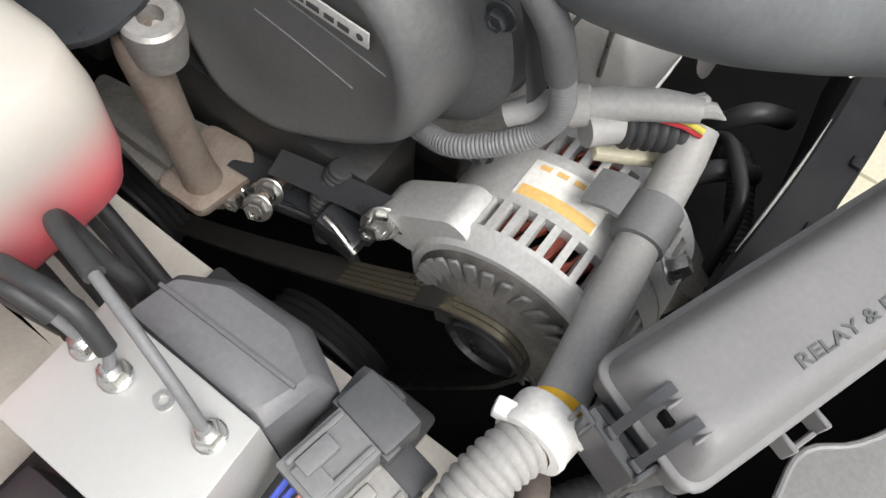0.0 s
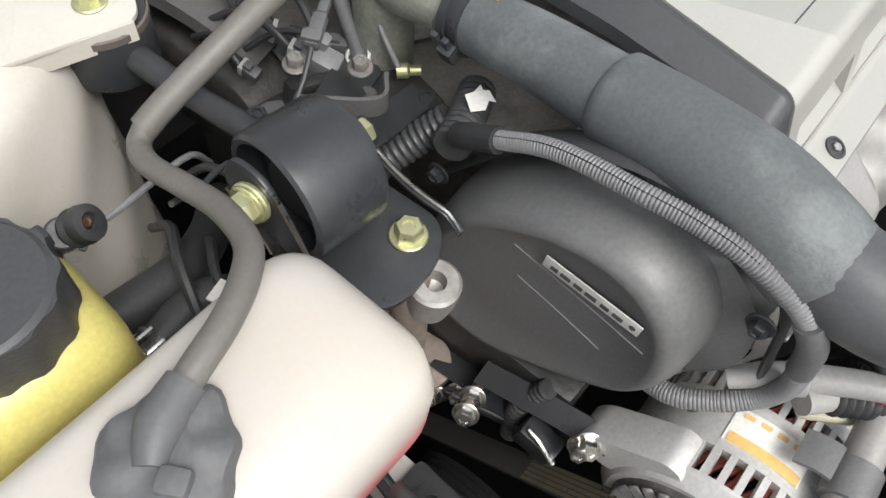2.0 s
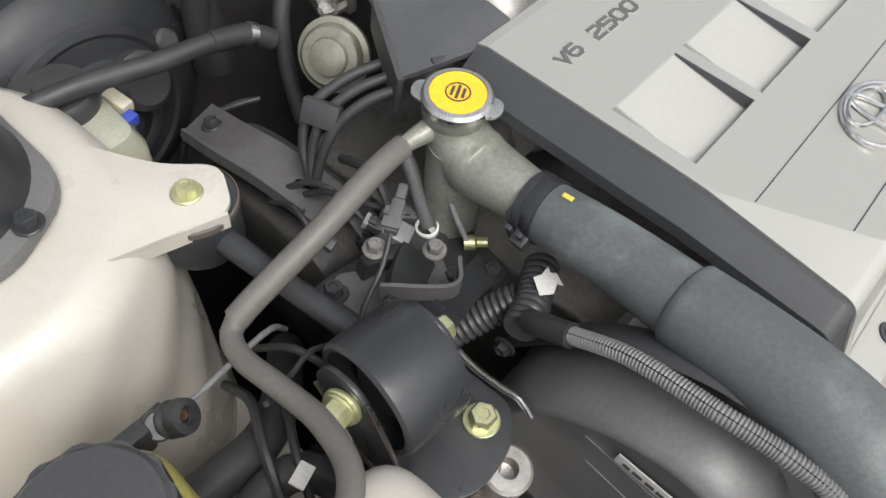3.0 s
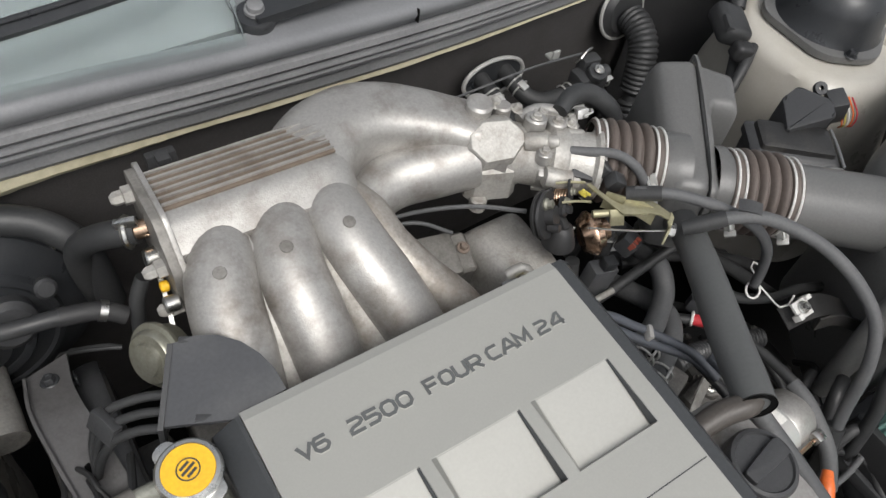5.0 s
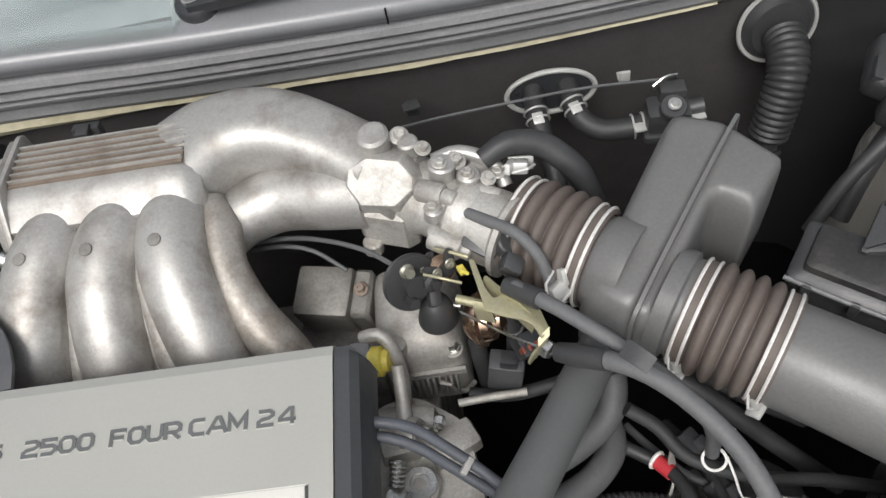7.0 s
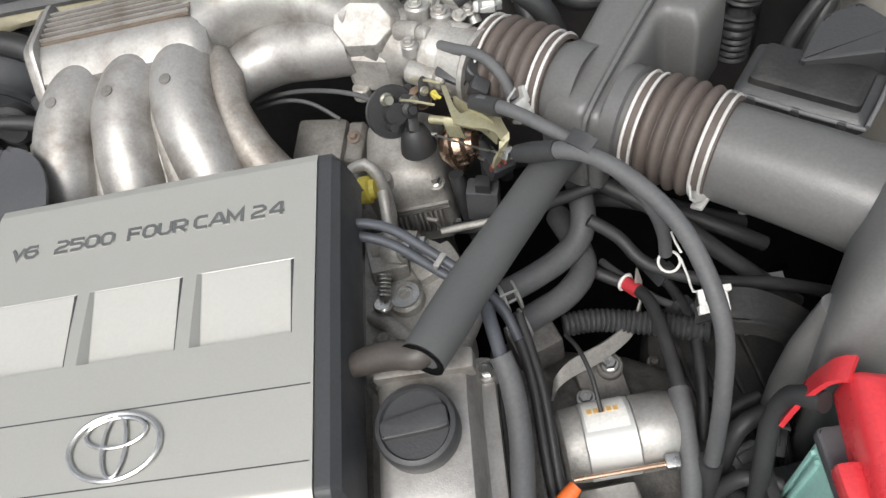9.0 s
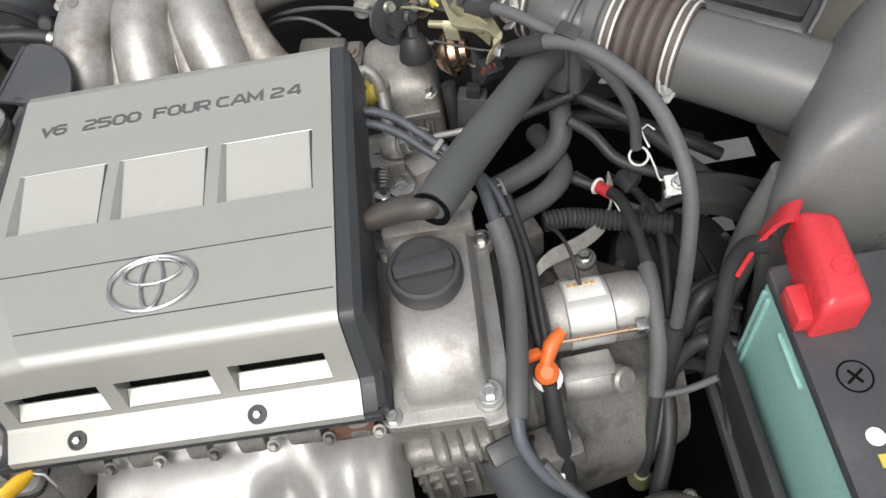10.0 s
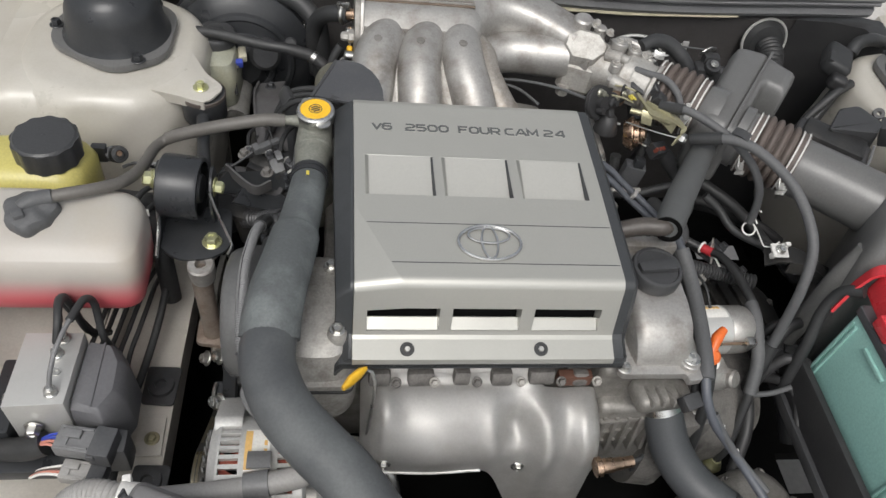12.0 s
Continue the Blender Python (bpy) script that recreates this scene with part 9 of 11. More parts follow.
rbox(bm, (0.026, 0.022, 0.004), along((0.490, 0.117, 0.785), (0, -0.35, 0.9)), 0.001)
rbox(bm, (0.006, 0.008, 0.012), along((0.478, 0.110, 0.782), (0, -0.35, 0.9)), 0.001)
rbox(bm, (0.008, 0.006, 0.014), along((0.502, 0.125, 0.789), (0, -0.35, 0.9)), 0.001)
part("bracket", bm, WHITEP, wc)
bm = B()
hexhead(bm, along((0.490, 0.1165, 0.788), (0, -0.35, 0.9)), 0.006, 0.006, 0.008)
part("clip_bolt", bm, STEEL, wc)
bm = B()
sweep(bm, [(0.512, 0.090, 0.765), (0.538, 0.091, 0.768)], 0.0028, 12)
whole("stud", bm, DGREY, (0.515, 0.075, 0.76), "dark threaded stud on the air cleaner", "stud")

# ---- lead along the cam cover and loom ----
vl = thing("lead_conduit", (0.31, 0.0, 0.80), "long grey conduit running beside the cam cover", "conduit")
bm = B()
sweep(bm, [(0.297, 0.070, 0.838), (0.302, 0.050, 0.828), (0.304, 0.01, 0.818), (0.300, -0.04, 0.812), (0.293, -0.09, 0.806), (0.289, -0.112, 0.800)], 0.0100, 16, 0.01)
part("sleeve", bm, SLEEVE, vl, sharp=60)
bm = B()
sweep(bm, [(0.290, 0.115, 0.845), (0.294, 0.09, 0.842), (0.298, 0.065, 0.836)], 0.0062, 12)
part("lead", bm, BLUEW, vl)
bm = B()
sweep(bm, [(0.289, -0.110, 0.800), (0.290, -0.130, 0.785), (0.305, -0.150, 0.757), (0.333, -0.165, 0.726), (0.362, -0.195, 0.700), (0.39, -0.24, 0.68)], 0.0062, 12)
part("lead", bm, BLUEW, vl)
bm = B()
sweep(bm, [(0.305, -0.142, 0.765), (0.322, -0.158, 0.742), (0.350, -0.180, 0.712), (0.385, -0.215, 0.69)], 0.0050, 10)
part("second_lead", bm, SLEEVE, vl)
bm = B()
for q in ((0.343, -0.172, 0.719), (0.318, -0.152, 0.748)):
    rbox(bm, (0.008, 0.008, 0.008), at(*q, 20, 30, 0), 0.002)
part("paint_spot", bm, WHITEP, vl)
for x, dy, r in ((0.318, 0.0, 0.0055), (0.326, -0.01, 0.0045)):
    hose("loom_branch", [(0.305 + (x - 0.316), 0.125, 0.80), (x, 0.07 + dy, 0.785), (x + 0.002, 0.0 + dy, 0.765), (x + 0.004, -0.05 + dy, 0.74), (x + 0.004, -0.09, 0.69)], r, BLACKR, "taped black wiring branch beside the cam cover", "wiring", n=12)
hose("wiring_conduit", [(0.355, 0.155, 0.700), (0.385, 0.158, 0.696), (0.415, 0.155, 0.690), (0.455, 0.145, 0.688), (0.50, 0.13, 0.69)], 0.0105, PLASTIC, "black ribbed wiring conduit over the gearbox", "conduit", n=14, rib=(0.0055, 0.0024))

# ---- gearbox and starter ----
gb = thing("gearbox", (0.38, 0.05, 0.45), "grimy cast aluminium gearbox housing", "gearbox")
bm = B()
skin(bm, [oval((x, 0.03, 0.56), (0, 1, 0), (0, 0, 1), a, b, 2.4, 36) for x, a, b in ((0.27, 0.16, 0.13), (0.31, 0.165, 0.135), (0.33, 0.15, 0.115), (0.42, 0.13, 0.09), (0.48, 0.10, 0.07))])
part("bell_housing", bm, SOOT, gb)
bm = B()
rbox(bm, (0.05, 0.045, 0.05), at(0.322, 0.145, 0.690, 0, 0, 20), 0.006)
part("mount_boss", bm, SOOT, gb)
bm = B()
rbox(bm, (0.05, 0.07, 0.03), at(0.385, 0.10, 0.650, 10, 0, 10), 0.008)
part("mount_boss", bm, SOOT, gb)
bm = B()
disc(bm, 0.014, 0.02, at(0.395, 0.115, 0.655), 18)
part("mount_boss", bm, SOOT, gb)
bm = B()
rbox(bm, (0.07, 0.04, 0.05), at(0.315, -0.10, 0.66, 0, 0, 10), 0.008)
part("mount_boss", bm, SOOT, gb)
for q in ((0.395, 0.115, 0.675), (0.365, 0.085, 0.667), (0.330, -0.095, 0.686)):
    bm = B()
    hexhead(bm, at(*q), 0.0075, 0.007, 0.010)
    part("case_bolt", bm, STEEL, gb)
bm = B()
skin(bm, [oval((0.520, 0.135, z), (1, 0, 0), (0, 1, 0), a, b, 2.6, 32) for z, a, b in ((0.46, 0.085, 0.095), (0.57, 0.082, 0.092), (0.590, 0.074, 0.084), (0.598, 0.058, 0.068), (0.600, 0.030, 0.035))])
part("side_cover", bm, DIRTY, gb, "grimy side cover")
for k in range(7):
    a = radians(20 + 51 * k)
    bm = B()
    hexhead(bm, at(0.520 + 0.070 * math.cos(a), 0.135 + 0.080 * math.sin(a), 0.590), 0.0055, 0.006, 0.0085)
    part("case_bolt", bm, SOOT, gb)
for k in range(4):
    bm = B()
    rbox(bm, (0.006, 0.12, 0.014), at(0.480 + 0.024 * k, 0.135, 0.600, 0, 0, 8), 0.002)
    part("case_rib", bm, DIRTY, gb)
hj = thing("harness_junction", (0.52, 0.0, 0.60), "black taped wiring junction with plugs below the air cleaner", "wiring")
for q, sz, rz in (((0.505, 0.010, 0.652), (0.030, 0.024, 0.022), 20), ((0.540, 0.028, 0.640), (0.026, 0.036, 0.020), -25), ((0.520, -0.028, 0.640), (0.036, 0.022, 0.024), 50), ((0.552, -0.010, 0.625), (0.022, 0.030, 0.026), 10)):
    m = at(*q, 12, -8, rz)
    bm = B()
    rbox(bm, sz, m, 0.003)
    rbox(bm, (sz[0] * 0.5, sz[1] * 0.4, 0.006), m @ at(0, 0, sz[2] / 2 + 0.002), 0.0012)
    pb = part("plug", bm, PLASTIC, hj)
    bm = B()
    rbox(bm, (sz[0] + 0.002, 0.004, sz[2] + 0.002), m @ at(0, sz[1] * 0.32, 0), 0.001)
    part("plug_collar", bm, DGREY, pb)
    bm = B()
    sweep(bm, [m @ Vector((0, sz[1] / 2, 0)), m @ Vector((0.006, sz[1] / 2 + 0.018, 0.006)), m @ Vector((0.012, sz[1] / 2 + 0.034, -0.010)), m @ Vector((0.010, sz[1] / 2 + 0.05, -0.05))], 0.0045, 8)
    part("lead", bm, BLACKR, hj)
bm = B()
sweep(bm, [(0.53, 0.05, 0.585), (0.528, 0.01, 0.615), (0.525, -0.04, 0.612), (0.535, -0.09, 0.57)], 0.016, 14)
part("taped_trunk", bm, RUBBER, hj, "taped black harness trunk")
st = thing("starter_motor", (0.39, 0.02, 0.65), "satin aluminium starter motor with white label and through bolt", "starter motor")
sd = Vector((1, 0.06, -0.03)).normalized()
s0 = Vector((0.332, 0.028, 0.700))
bm = B()
lathe(bm, [(0, 0), (0.030, 0), (0.0345, 0.004), (0.036, 0.018), (0.0362, 0.022)], along(s0, sd), 40)
part("nose", bm, CASTD, st)
bm = B()
lathe(bm, [(0.0350, 0.0222), (0.0368, 0.0235), (0.0368, 0.070), (0.0350, 0.0712)], along(s0, sd), 40)
part("field_case", bm, ALU, st)
bm = B()
lathe(bm, [(0.0355, 0.0714), (0.0366, 0.073), (0.0366, 0.100), (0.034, 0.110), (0.026, 0.114), (0, 0.114)], along(s0, sd), 40)
part("end_cap", bm, CAST, st)
bm = B()
m = along(s0, sd)
rings = []
for k in range(9):
    a = radians(18 + k * 9.5)
    rings.append([m @ Vector((0.0373 * math.cos(a), 0.0373 * math.sin(a), z)) for z in (0.026, 0.066)] + [m @ Vector((0.0370 * math.cos(a), 0.0370 * math.sin(a), z)) for z in (0.066, 0.026)])
skin(bm, rings)
part("label", bm, LABEL, st, "white label")
bm = B()
for k in range(5):
    a = radians(62)
    q = m @ Vector((0.0375 * math.cos(a), 0.0375 * math.sin(a), 0.032 + k * 0.0062))
    rbox(bm, (0.0045, 0.0060, 0.0008), along(q, (m.to_3x3() @ Vector((math.cos(a), math.sin(a), 0))), sd) @ at(0, 0, 0, 0, 0, 90), 0)
part("label_print", bm, LABELO, st, "orange print")
bm = B()
sweep(bm, [(0.340, -0.010, 0.722), (0.428, -0.004, 0.716)], 0.0024, 10)
part("through_bolt", bm, BRASS, st, "coppery through bolt")
bm = B()
rbox(bm, (0.014, 0.014, 0.014), at(0.430, -0.003, 0.716), 0.003)
part("bolt_lug", bm, STEEL, st)
bm = B()
lathe(bm, [(0, 0), (0.022, 0), (0.0235, 0.003), (0.0235, 0.052), (0.021, 0.056), (0.010, 0.058), (0, 0.058)], along((0.342, -0.030, 0.668), sd), 30)
rbox(bm, (0.055, 0.03, 0.02), at(0.37, -0.025, 0.680, 0, 0, 4), 0.005)
disc(bm, 0.014, 0.018, along((0.398, -0.034, 0.672), (0.5, -0.6, 0.6)), 18, 0.003)
part("solenoid", bm, CAST, st)
ob = thing("terminal_boot", (0.325, -0.055, 0.77), "orange plastic terminal boot on a black cable", "terminal boot")
bm = B()
lathe(bm, [(0, -0.004), (0.011, -0.004), (0.0125, 0.0), (0.011, 0.010), (0.006, 0.014), (0, 0.014)], along((0.322, -0.062, 0.772), (0, -0.4, 0.9)), 16)
sweep(bm, [(0.322, -0.060, 0.782), (0.330, -0.045, 0.792), (0.342, -0.034, 0.796)], [0.006, 0.008, 0.0055], 12)
rbox(bm, (0.016, 0.010, 0.010), at(0.312, -0.050, 0.787, 0, 20, 20), 0.003)
part("boot", bm, ORANGE, ob, "orange boot")
bm = B()
disc(bm, 0.014, 0.007, along((0.323, -0.064, 0.764), (0, -0.4, 0.9)), 18)
part("washer", bm, WHITEP, ob)
bm = B()
sweep(bm, [(0.323, -0.070, 0.768), (0.325, -0.085, 0.745), (0.328, -0.10, 0.71), (0.332, -0.115, 0.66), (0.335, -0.13, 0.60)], 0.0078, 14)
part("cable", bm, RUBBER, ob)
# starter feed cable with red tape and strap
sc = thing("battery_cable", (0.43, 0.16, 0.70), "black cable with red and white tape curving past the starter", "cable")
bm = B()
sweep(bm, [(0.395, 0.215, 0.70), (0.415, 0.202, 0.698), (0.432, 0.190, 0.698), (0.444, 0.165, 0.712), (0.449, 0.125, 0.722), (0.450, 0.085, 0.728), (0.449, 0.045, 0.728), (0.446, -0.01, 0.705), (0.438, -0.05, 0.665), (0.425, -0.095, 0.575), (0.421, -0.10, 0.53)], 0.0068, 14)
part("core_cable", bm, RUBBER, sc)
bm = B()
sweep(bm, [(0.449, 0.060, 0.728), (0.448, 0.030, 0.724), (0.444, -0.02, 0.698), (0.436, -0.055, 0.66)], 0.0095, 14)
part("sleeve", bm, SLEEVE, sc)
bm = B()
sweep(bm, [(0.428, 0.194, 0.698), (0.438, 0.180, 0.703)], 0.0078, 14)
part("red_band", bm, REDW, sc, "red tape band")
bm = B()
ring(bm, 0.0088, 0.0020, along((0.427, 0.196, 0.698), (0.6, -0.8, 0.2)), 20, 6)
sweep(bm, [(0.437, 0.188, 0.706), (0.442, 0.165, 0.700), (0.452, 0.135, 0.690)], 0.0018, 8)
part("clip_wire", bm, WHITEP, sc)
bm = B()
lathe(bm, [(0, 0), (0.014, 0), (0.015, 0.004), (0.013, 0.010), (0.009, 0.014), (0.008, 0.022), (0, 0.022)], at(0.421, -0.101, 0.515), 20)
part("cable_end", bm, GOLDZ, sc)
bm = B()
strip(bm, [(0.437, 0.192, 0.712), (0.440, 0.178, 0.694), (0.426, 0.150, 0.686), (0.392, 0.126, 0.688), (0.352, 0.108, 0.692), (0.335, 0.096, 0.680), (0.330, 0.085, 0.65)], (0.25, 0.75, 0.6), 0.020, 0.0025)
whole("cable_strap", bm, CASTD, (0.38, 0.12, 0.66), "bent grey steel strap above the starter", "bracket")
for pts, r in (([(0.52, -0.03, 0.70), (0.49, -0.02, 0.70), (0.465, -0.025, 0.66), (0.455, -0.04, 0.60), (0.45, -0.05, 0.50)], 0.010),
               ([(0.52, 0.03, 0.72), (0.495, 0.02, 0.715), (0.478, 0.0, 0.67), (0.47, -0.02, 0.60), (0.465, -0.04, 0.50)], 0.011),
               ([(0.53, 0.06, 0.68), (0.50, 0.05, 0.67), (0.485, 0.03, 0.62), (0.48, 0.0, 0.52)], 0.009)):
    hose("wiring_loom", pts, r * 0.8, BLACKR, "black taped wiring loom beside the battery", "wiring", n=12)
hose("vacuum_hose", [(0.435, -0.055, 0.655), (0.47, -0.055, 0.66), (0.50, -0.05, 0.668)], 0.0042, SLEEVE, "thin grey pipe running to the battery tray", n=10)

for pts, r, mt_, lab in (
        ([(0.40, 0.31, 0.70), (0.44, 0.29, 0.715), (0.49, 0.262, 0.72), (0.54, 0.235, 0.71), (0.58, 0.22, 0.69)], 0.0085, BLACKR, "black hose crossing below the intake duct"),
        ([(0.42, 0.34, 0.66), (0.47, 0.30, 0.69), (0.52, 0.27, 0.69), (0.57, 0.26, 0.67)], 0.011, BLACKR, "thick black hose below the intake duct"),
        ([(0.455, 0.25, 0.64), (0.475, 0.20, 0.67), (0.485, 0.14, 0.685), (0.48, 0.08, 0.68), (0.47, 0.03, 0.66)], 0.006, RUBBER, "black lead beside the looped clip"),
        ([(0.41, 0.245, 0.665), (0.43, 0.215, 0.672), (0.46, 0.185, 0.668), (0.50, 0.165, 0.66)], 0.0045, SLEEVE, "thin grey lead over the gearbox"),
        ([(0.375, 0.045, 0.735), (0.372, 0.075, 0.748), (0.365, 0.105, 0.745), (0.355, 0.13, 0.73)], 0.0022, RUBBER, "thin black lead above the starter"),
        ([(0.475, -0.01, 0.63), (0.495, -0.03, 0.655), (0.51, -0.06, 0.66), (0.505, -0.10, 0.64)], 0.0075, BLACKR, "black loom branch beside the battery"),
        ([(0.44, 0.02, 0.60), (0.455, -0.03, 0.62), (0.45, -0.08, 0.60), (0.43, -0.13, 0.55)], 0.0095, BLACKR, "black loom branch deep beside the starter")):
    hose("wiring_lead", pts, r, mt_, lab, "wiring", n=10)
for q in ((0.485, 0.165, 0.672), (0.468, 0.215, 0.675)):
    bm = B()
    rbox(bm, (0.020, 0.026, 0.018), at(*q, 10, 20, 35), 0.003)
    rbox(bm, (0.010, 0.012, 0.024), at(q[0] + 0.006, q[1] - 0.004, q[2] + 0.004, 10, 20, 35), 0.002)
    whole("loom_connector", bm, DGREY, q, "dark grey connector on the loom beside the gearbox", "connector", "connectors of the loom")

dc = thing("drive_casting", (0.42, -0.18, 0.50), "brown-grey rounded differential casting below the starter", "casting")
bm = B()
lathe(bm, [(0.066, -0.16), (0.064, -0.02), (0.057, 0.002), (0.042, 0.013), (0.022, 0.018), (0, 0.019)], along((0.440, -0.196, 0.575), (0.1, -0.15, 1)), 40)
part("dome", bm, GRIME, dc)
for k in range(6):
    a = radians(60 * k + 10)
    bm = B()
    hexhead(bm, at(0.440 + 0.058 * math.cos(a), -0.196 + 0.058 * math.sin(a), 0.574), 0.005, 0.006, 0.008)
    part("dome_bolt", bm, SOOT, dc)

# ---- lower radiator hose ----
lrh = thing("radiator_hose", (0.36, -0.215, 0.59), "thick black lower radiator hose", "hose")
run = [(0.262, -0.085, 0.72), (0.274, -0.110, 0.690), (0.290, -0.140, 0.655), (0.318, -0.175, 0.632), (0.36, -0.215, 0.625), (0.42, -0.27, 0.62), (0.48, -0.34, 0.61)]
part("tube", sweep(B(), run, [0.026, 0.027, 0.028, 0.028, 0.028, 0.028, 0.028], 28), HOSEL, lrh)
part("clamp_band", sweep(B(), [(0.2655, -0.092, 0.7115), (0.2695, -0.100, 0.702)], 0.0284, 28), STEEL, lrh, "steel clamp band")
part("tape_band", sweep(B(), [(0.3555, -0.2105, 0.6258), (0.3585, -0.2135, 0.6254)], 0.0287, 28), BLACKR, lrh, "thin black tie round the hose")
bm = B()
rbox(bm, (0.075, 0.045, 0.03), at(0.245, -0.105, 0.755, 0, 0, 8), 0.012, 3)
lathe(bm, [(0.0, 0.0), (0.026, 0.0), (0.029, 0.004), (0.029, 0.010), (0.024, 0.014), (0.022, 0.030), (0, 0.030)], along((0.262, -0.088, 0.722), (-0.3, 0.6, 0.7)), 28)
for k in range(4):
    rbox(bm, (0.004, 0.030, 0.012), at(0.222 + k * 0.014, -0.118, 0.768, -15, 0, 8), 0.0015)
whole("water_outlet", bm, GRIME, (0.245, -0.105, 0.74), "cast water outlet below the cam cover", "casting")
bm = B()
rbox(bm, (0.026, 0.020, 0.018), at(0.272, -0.130, 0.775, 20, 0, 20), 0.003)
sweep(bm, [(0.284, -0.130, 0.778), (0.296, -0.126, 0.77), (0.30, -0.11, 0.74)], 0.003, 8)
whole("sensor_plug", bm, PLASTIC, (0.272, -0.13, 0.766), "black sensor plug below the cam cover", "plug")

# ---- battery ----
bt = thing("battery", (0.59, -0.15, 0.645), "sea-green car battery with black lid", "battery")
bm = B()
prism(bm, rounded([(0.522, -0.272), (0.652, -0.272), (0.652, -0.028), (0.522, -0.028)], 0.006), 0.180, at(0, 0, 0.650), 0.002)
part("case", bm, GREEN, bt, "sea-green translucent case")
for y in (-0.036, -0.044, -0.232, -0.240, -0.248):
    bm = B()
    rbox(bm, (0.004, 0.004, 0.165), at(0.5205, y, 0.735), 0.001)
    part("case_rib", bm, GREEN, bt)
bm = B()
rbox(bm, (0.005, 0.050, 0.006), at(0.5205, -0.10, 0.812), 0.0015)
part("case_catch", bm, GREEN, bt)
bm = B()
prism(bm, rounded([(0.5195, -0.275), (0.655, -0.275), (0.655, -0.025), (0.5195, -0.025)], 0.006), 0.014, at(0, 0, 0.8285), 0.0025)
rbox(bm, (0.05, 0.10, 0.006), at(0.622, -0.20, 0.8445), 0.002)
part("lid", bm, DGREY, bt, "dusty black lid")
bm = B()
ring(bm, 0.013, 0.0008, at(0.552, -0.132, 0.8428), 28, 6)
rbox(bm, (0.018, 0.0022, 0.0008), at(0.552, -0.132, 0.8428, 0, 0, 35), 0)
rbox(bm, (0.0022, 0.014, 0.0008), at(0.552, -0.132, 0.8429, 0, 0, 35), 0)
part("moulded_mark", bm, VOID, bt)
for x, y, mt_ in ((0.548, -0.180, LABEL), (0.566, -0.180, BLUEW)):
    bm = B()
    disc(bm, 0.0072, 0.0005, at(x, y, 0.8428), 20, 0.0001)
    part("sticker", bm, mt_, bt)
bm = B()
rbox(bm, (0.024, 0.010, 0.0006), at(0.556, -0.198, 0.8430), 0)
part("sticker", bm, YELPL, bt, "yellow sticker")
bm = B()
rbox(bm, (0.026, 0.016, 0.0006), at(0.557, -0.216, 0.8430), 0)
part("sticker", bm, LABEL, bt, "white sticker")
rt = thing("terminal_cover", (0.55, -0.05, 0.842), "glossy red plastic battery terminal cover", "terminal cover")
bm = B()
skin(bm, [[Vector((a, b, z)) for a, b in rounded([(0.528 + e, -0.096 + e), (0.572 - e, -0.092 + e), (0.575 - e, -0.006 - e), (0.540 + e, 0.002 - e)], 0.007, 4)] for z, e in ((0.843, 0.0), (0.878, 0.001), (0.886, 0.004), (0.890, 0.009))])
rbox(bm, (0.018, 0.034, 0.022), at(0.526, -0.074, 0.856), 0.005)
part("cover_shell", bm, RED, rt)
bm = B()
strip(bm, [(0.545, 0.000, 0.884), (0.535, 0.004, 0.874), (0.522, 0.003, 0.840), (0.512, -0.002, 0.806)], (0.55, 0.8, 0.1), 0.020, 0.004)
part("flap", bm, RED, rt)
bm = B()
ring(bm, 0.009, 0.0007, at(0.557, -0.060, 0.8902), 24, 6)
part("moulded_mark", bm, RED, rt)
bm = B()
sweep(bm, [(0.530, -0.01, 0.850), (0.515, 0.005, 0.83), (0.505, 0.0, 0.79), (0.50, -0.02, 0.74), (0.50, -0.04, 0.65)], 0.0085, 12)
part("cable", bm, RUBBER, rt)
bm = B()
rbox(bm, (0.18, 0.30, 0.02), at(0.585, -0.15, 0.635), 0.004)
btt = thing("battery_tray", (0.585, -0.15, 0.62), "black plastic battery tray", "tray")
part("tray_floor", bm, PLASTIC, btt)
bm = B()
rbox(bm, (0.012, 0.28, 0.07), at(0.509, -0.15, 0.675), 0.004)
part("tray_lip", bm, BLACKR, btt)

# ---- fuse box behind the inlet pipe ----
fb = thing("fuse_box", (0.60, 0.29, 0.80), "black plastic fuse box with clipped ribbed lid", "fuse box")
mfb = at(0.612, 0.285, 0, 0, 0, -37)
bm = B()
skin(bm, [[mfb @ Vector((a, b, z)) for a, b in rounded([(-0.055 + e, -0.03 + e), (0.055 - e, -0.03 + e), (0.055 - e, 0.03 - e), (-0.055 + e, 0.03 - e)], 0.008, 4)] for z, e in ((0.76, 0.004), (0.848, 0.0), (0.856, 0.004))])
part("box", bm, PLASTIC, fb)
bm = B()
skin(bm, [[mfb @ Vector((a, b, z)) for a, b in rounded([(-0.059 + e, -0.034 + e), (0.059 - e, -0.034 + e), (0.059 - e, 0.034 - e), (-0.059 + e, 0.034 - e)], 0.008, 4)] for z, e in ((0.848, 0.0), (0.858, 0.0), (0.864, 0.006), (0.866, 0.02))])
part("lid", bm, PLASTIC, fb)
bm = B()
skin(bm, [[mfb @ Vector((a, b, z)) for a, b in rounded([(-0.050 + e, -0.026 + e), (0.050 - e, -0.026 + e), (0.050 - e, 0.026 - e), (-0.050 + e, 0.026 - e)], 0.006, 4)] for z, e in ((0.863, 0.0), (0.871, 0.0015), (0.8735, 0.006))])
part("lid_panel", bm, DIRTY, fb, "dusty raised panel")
bm = B()
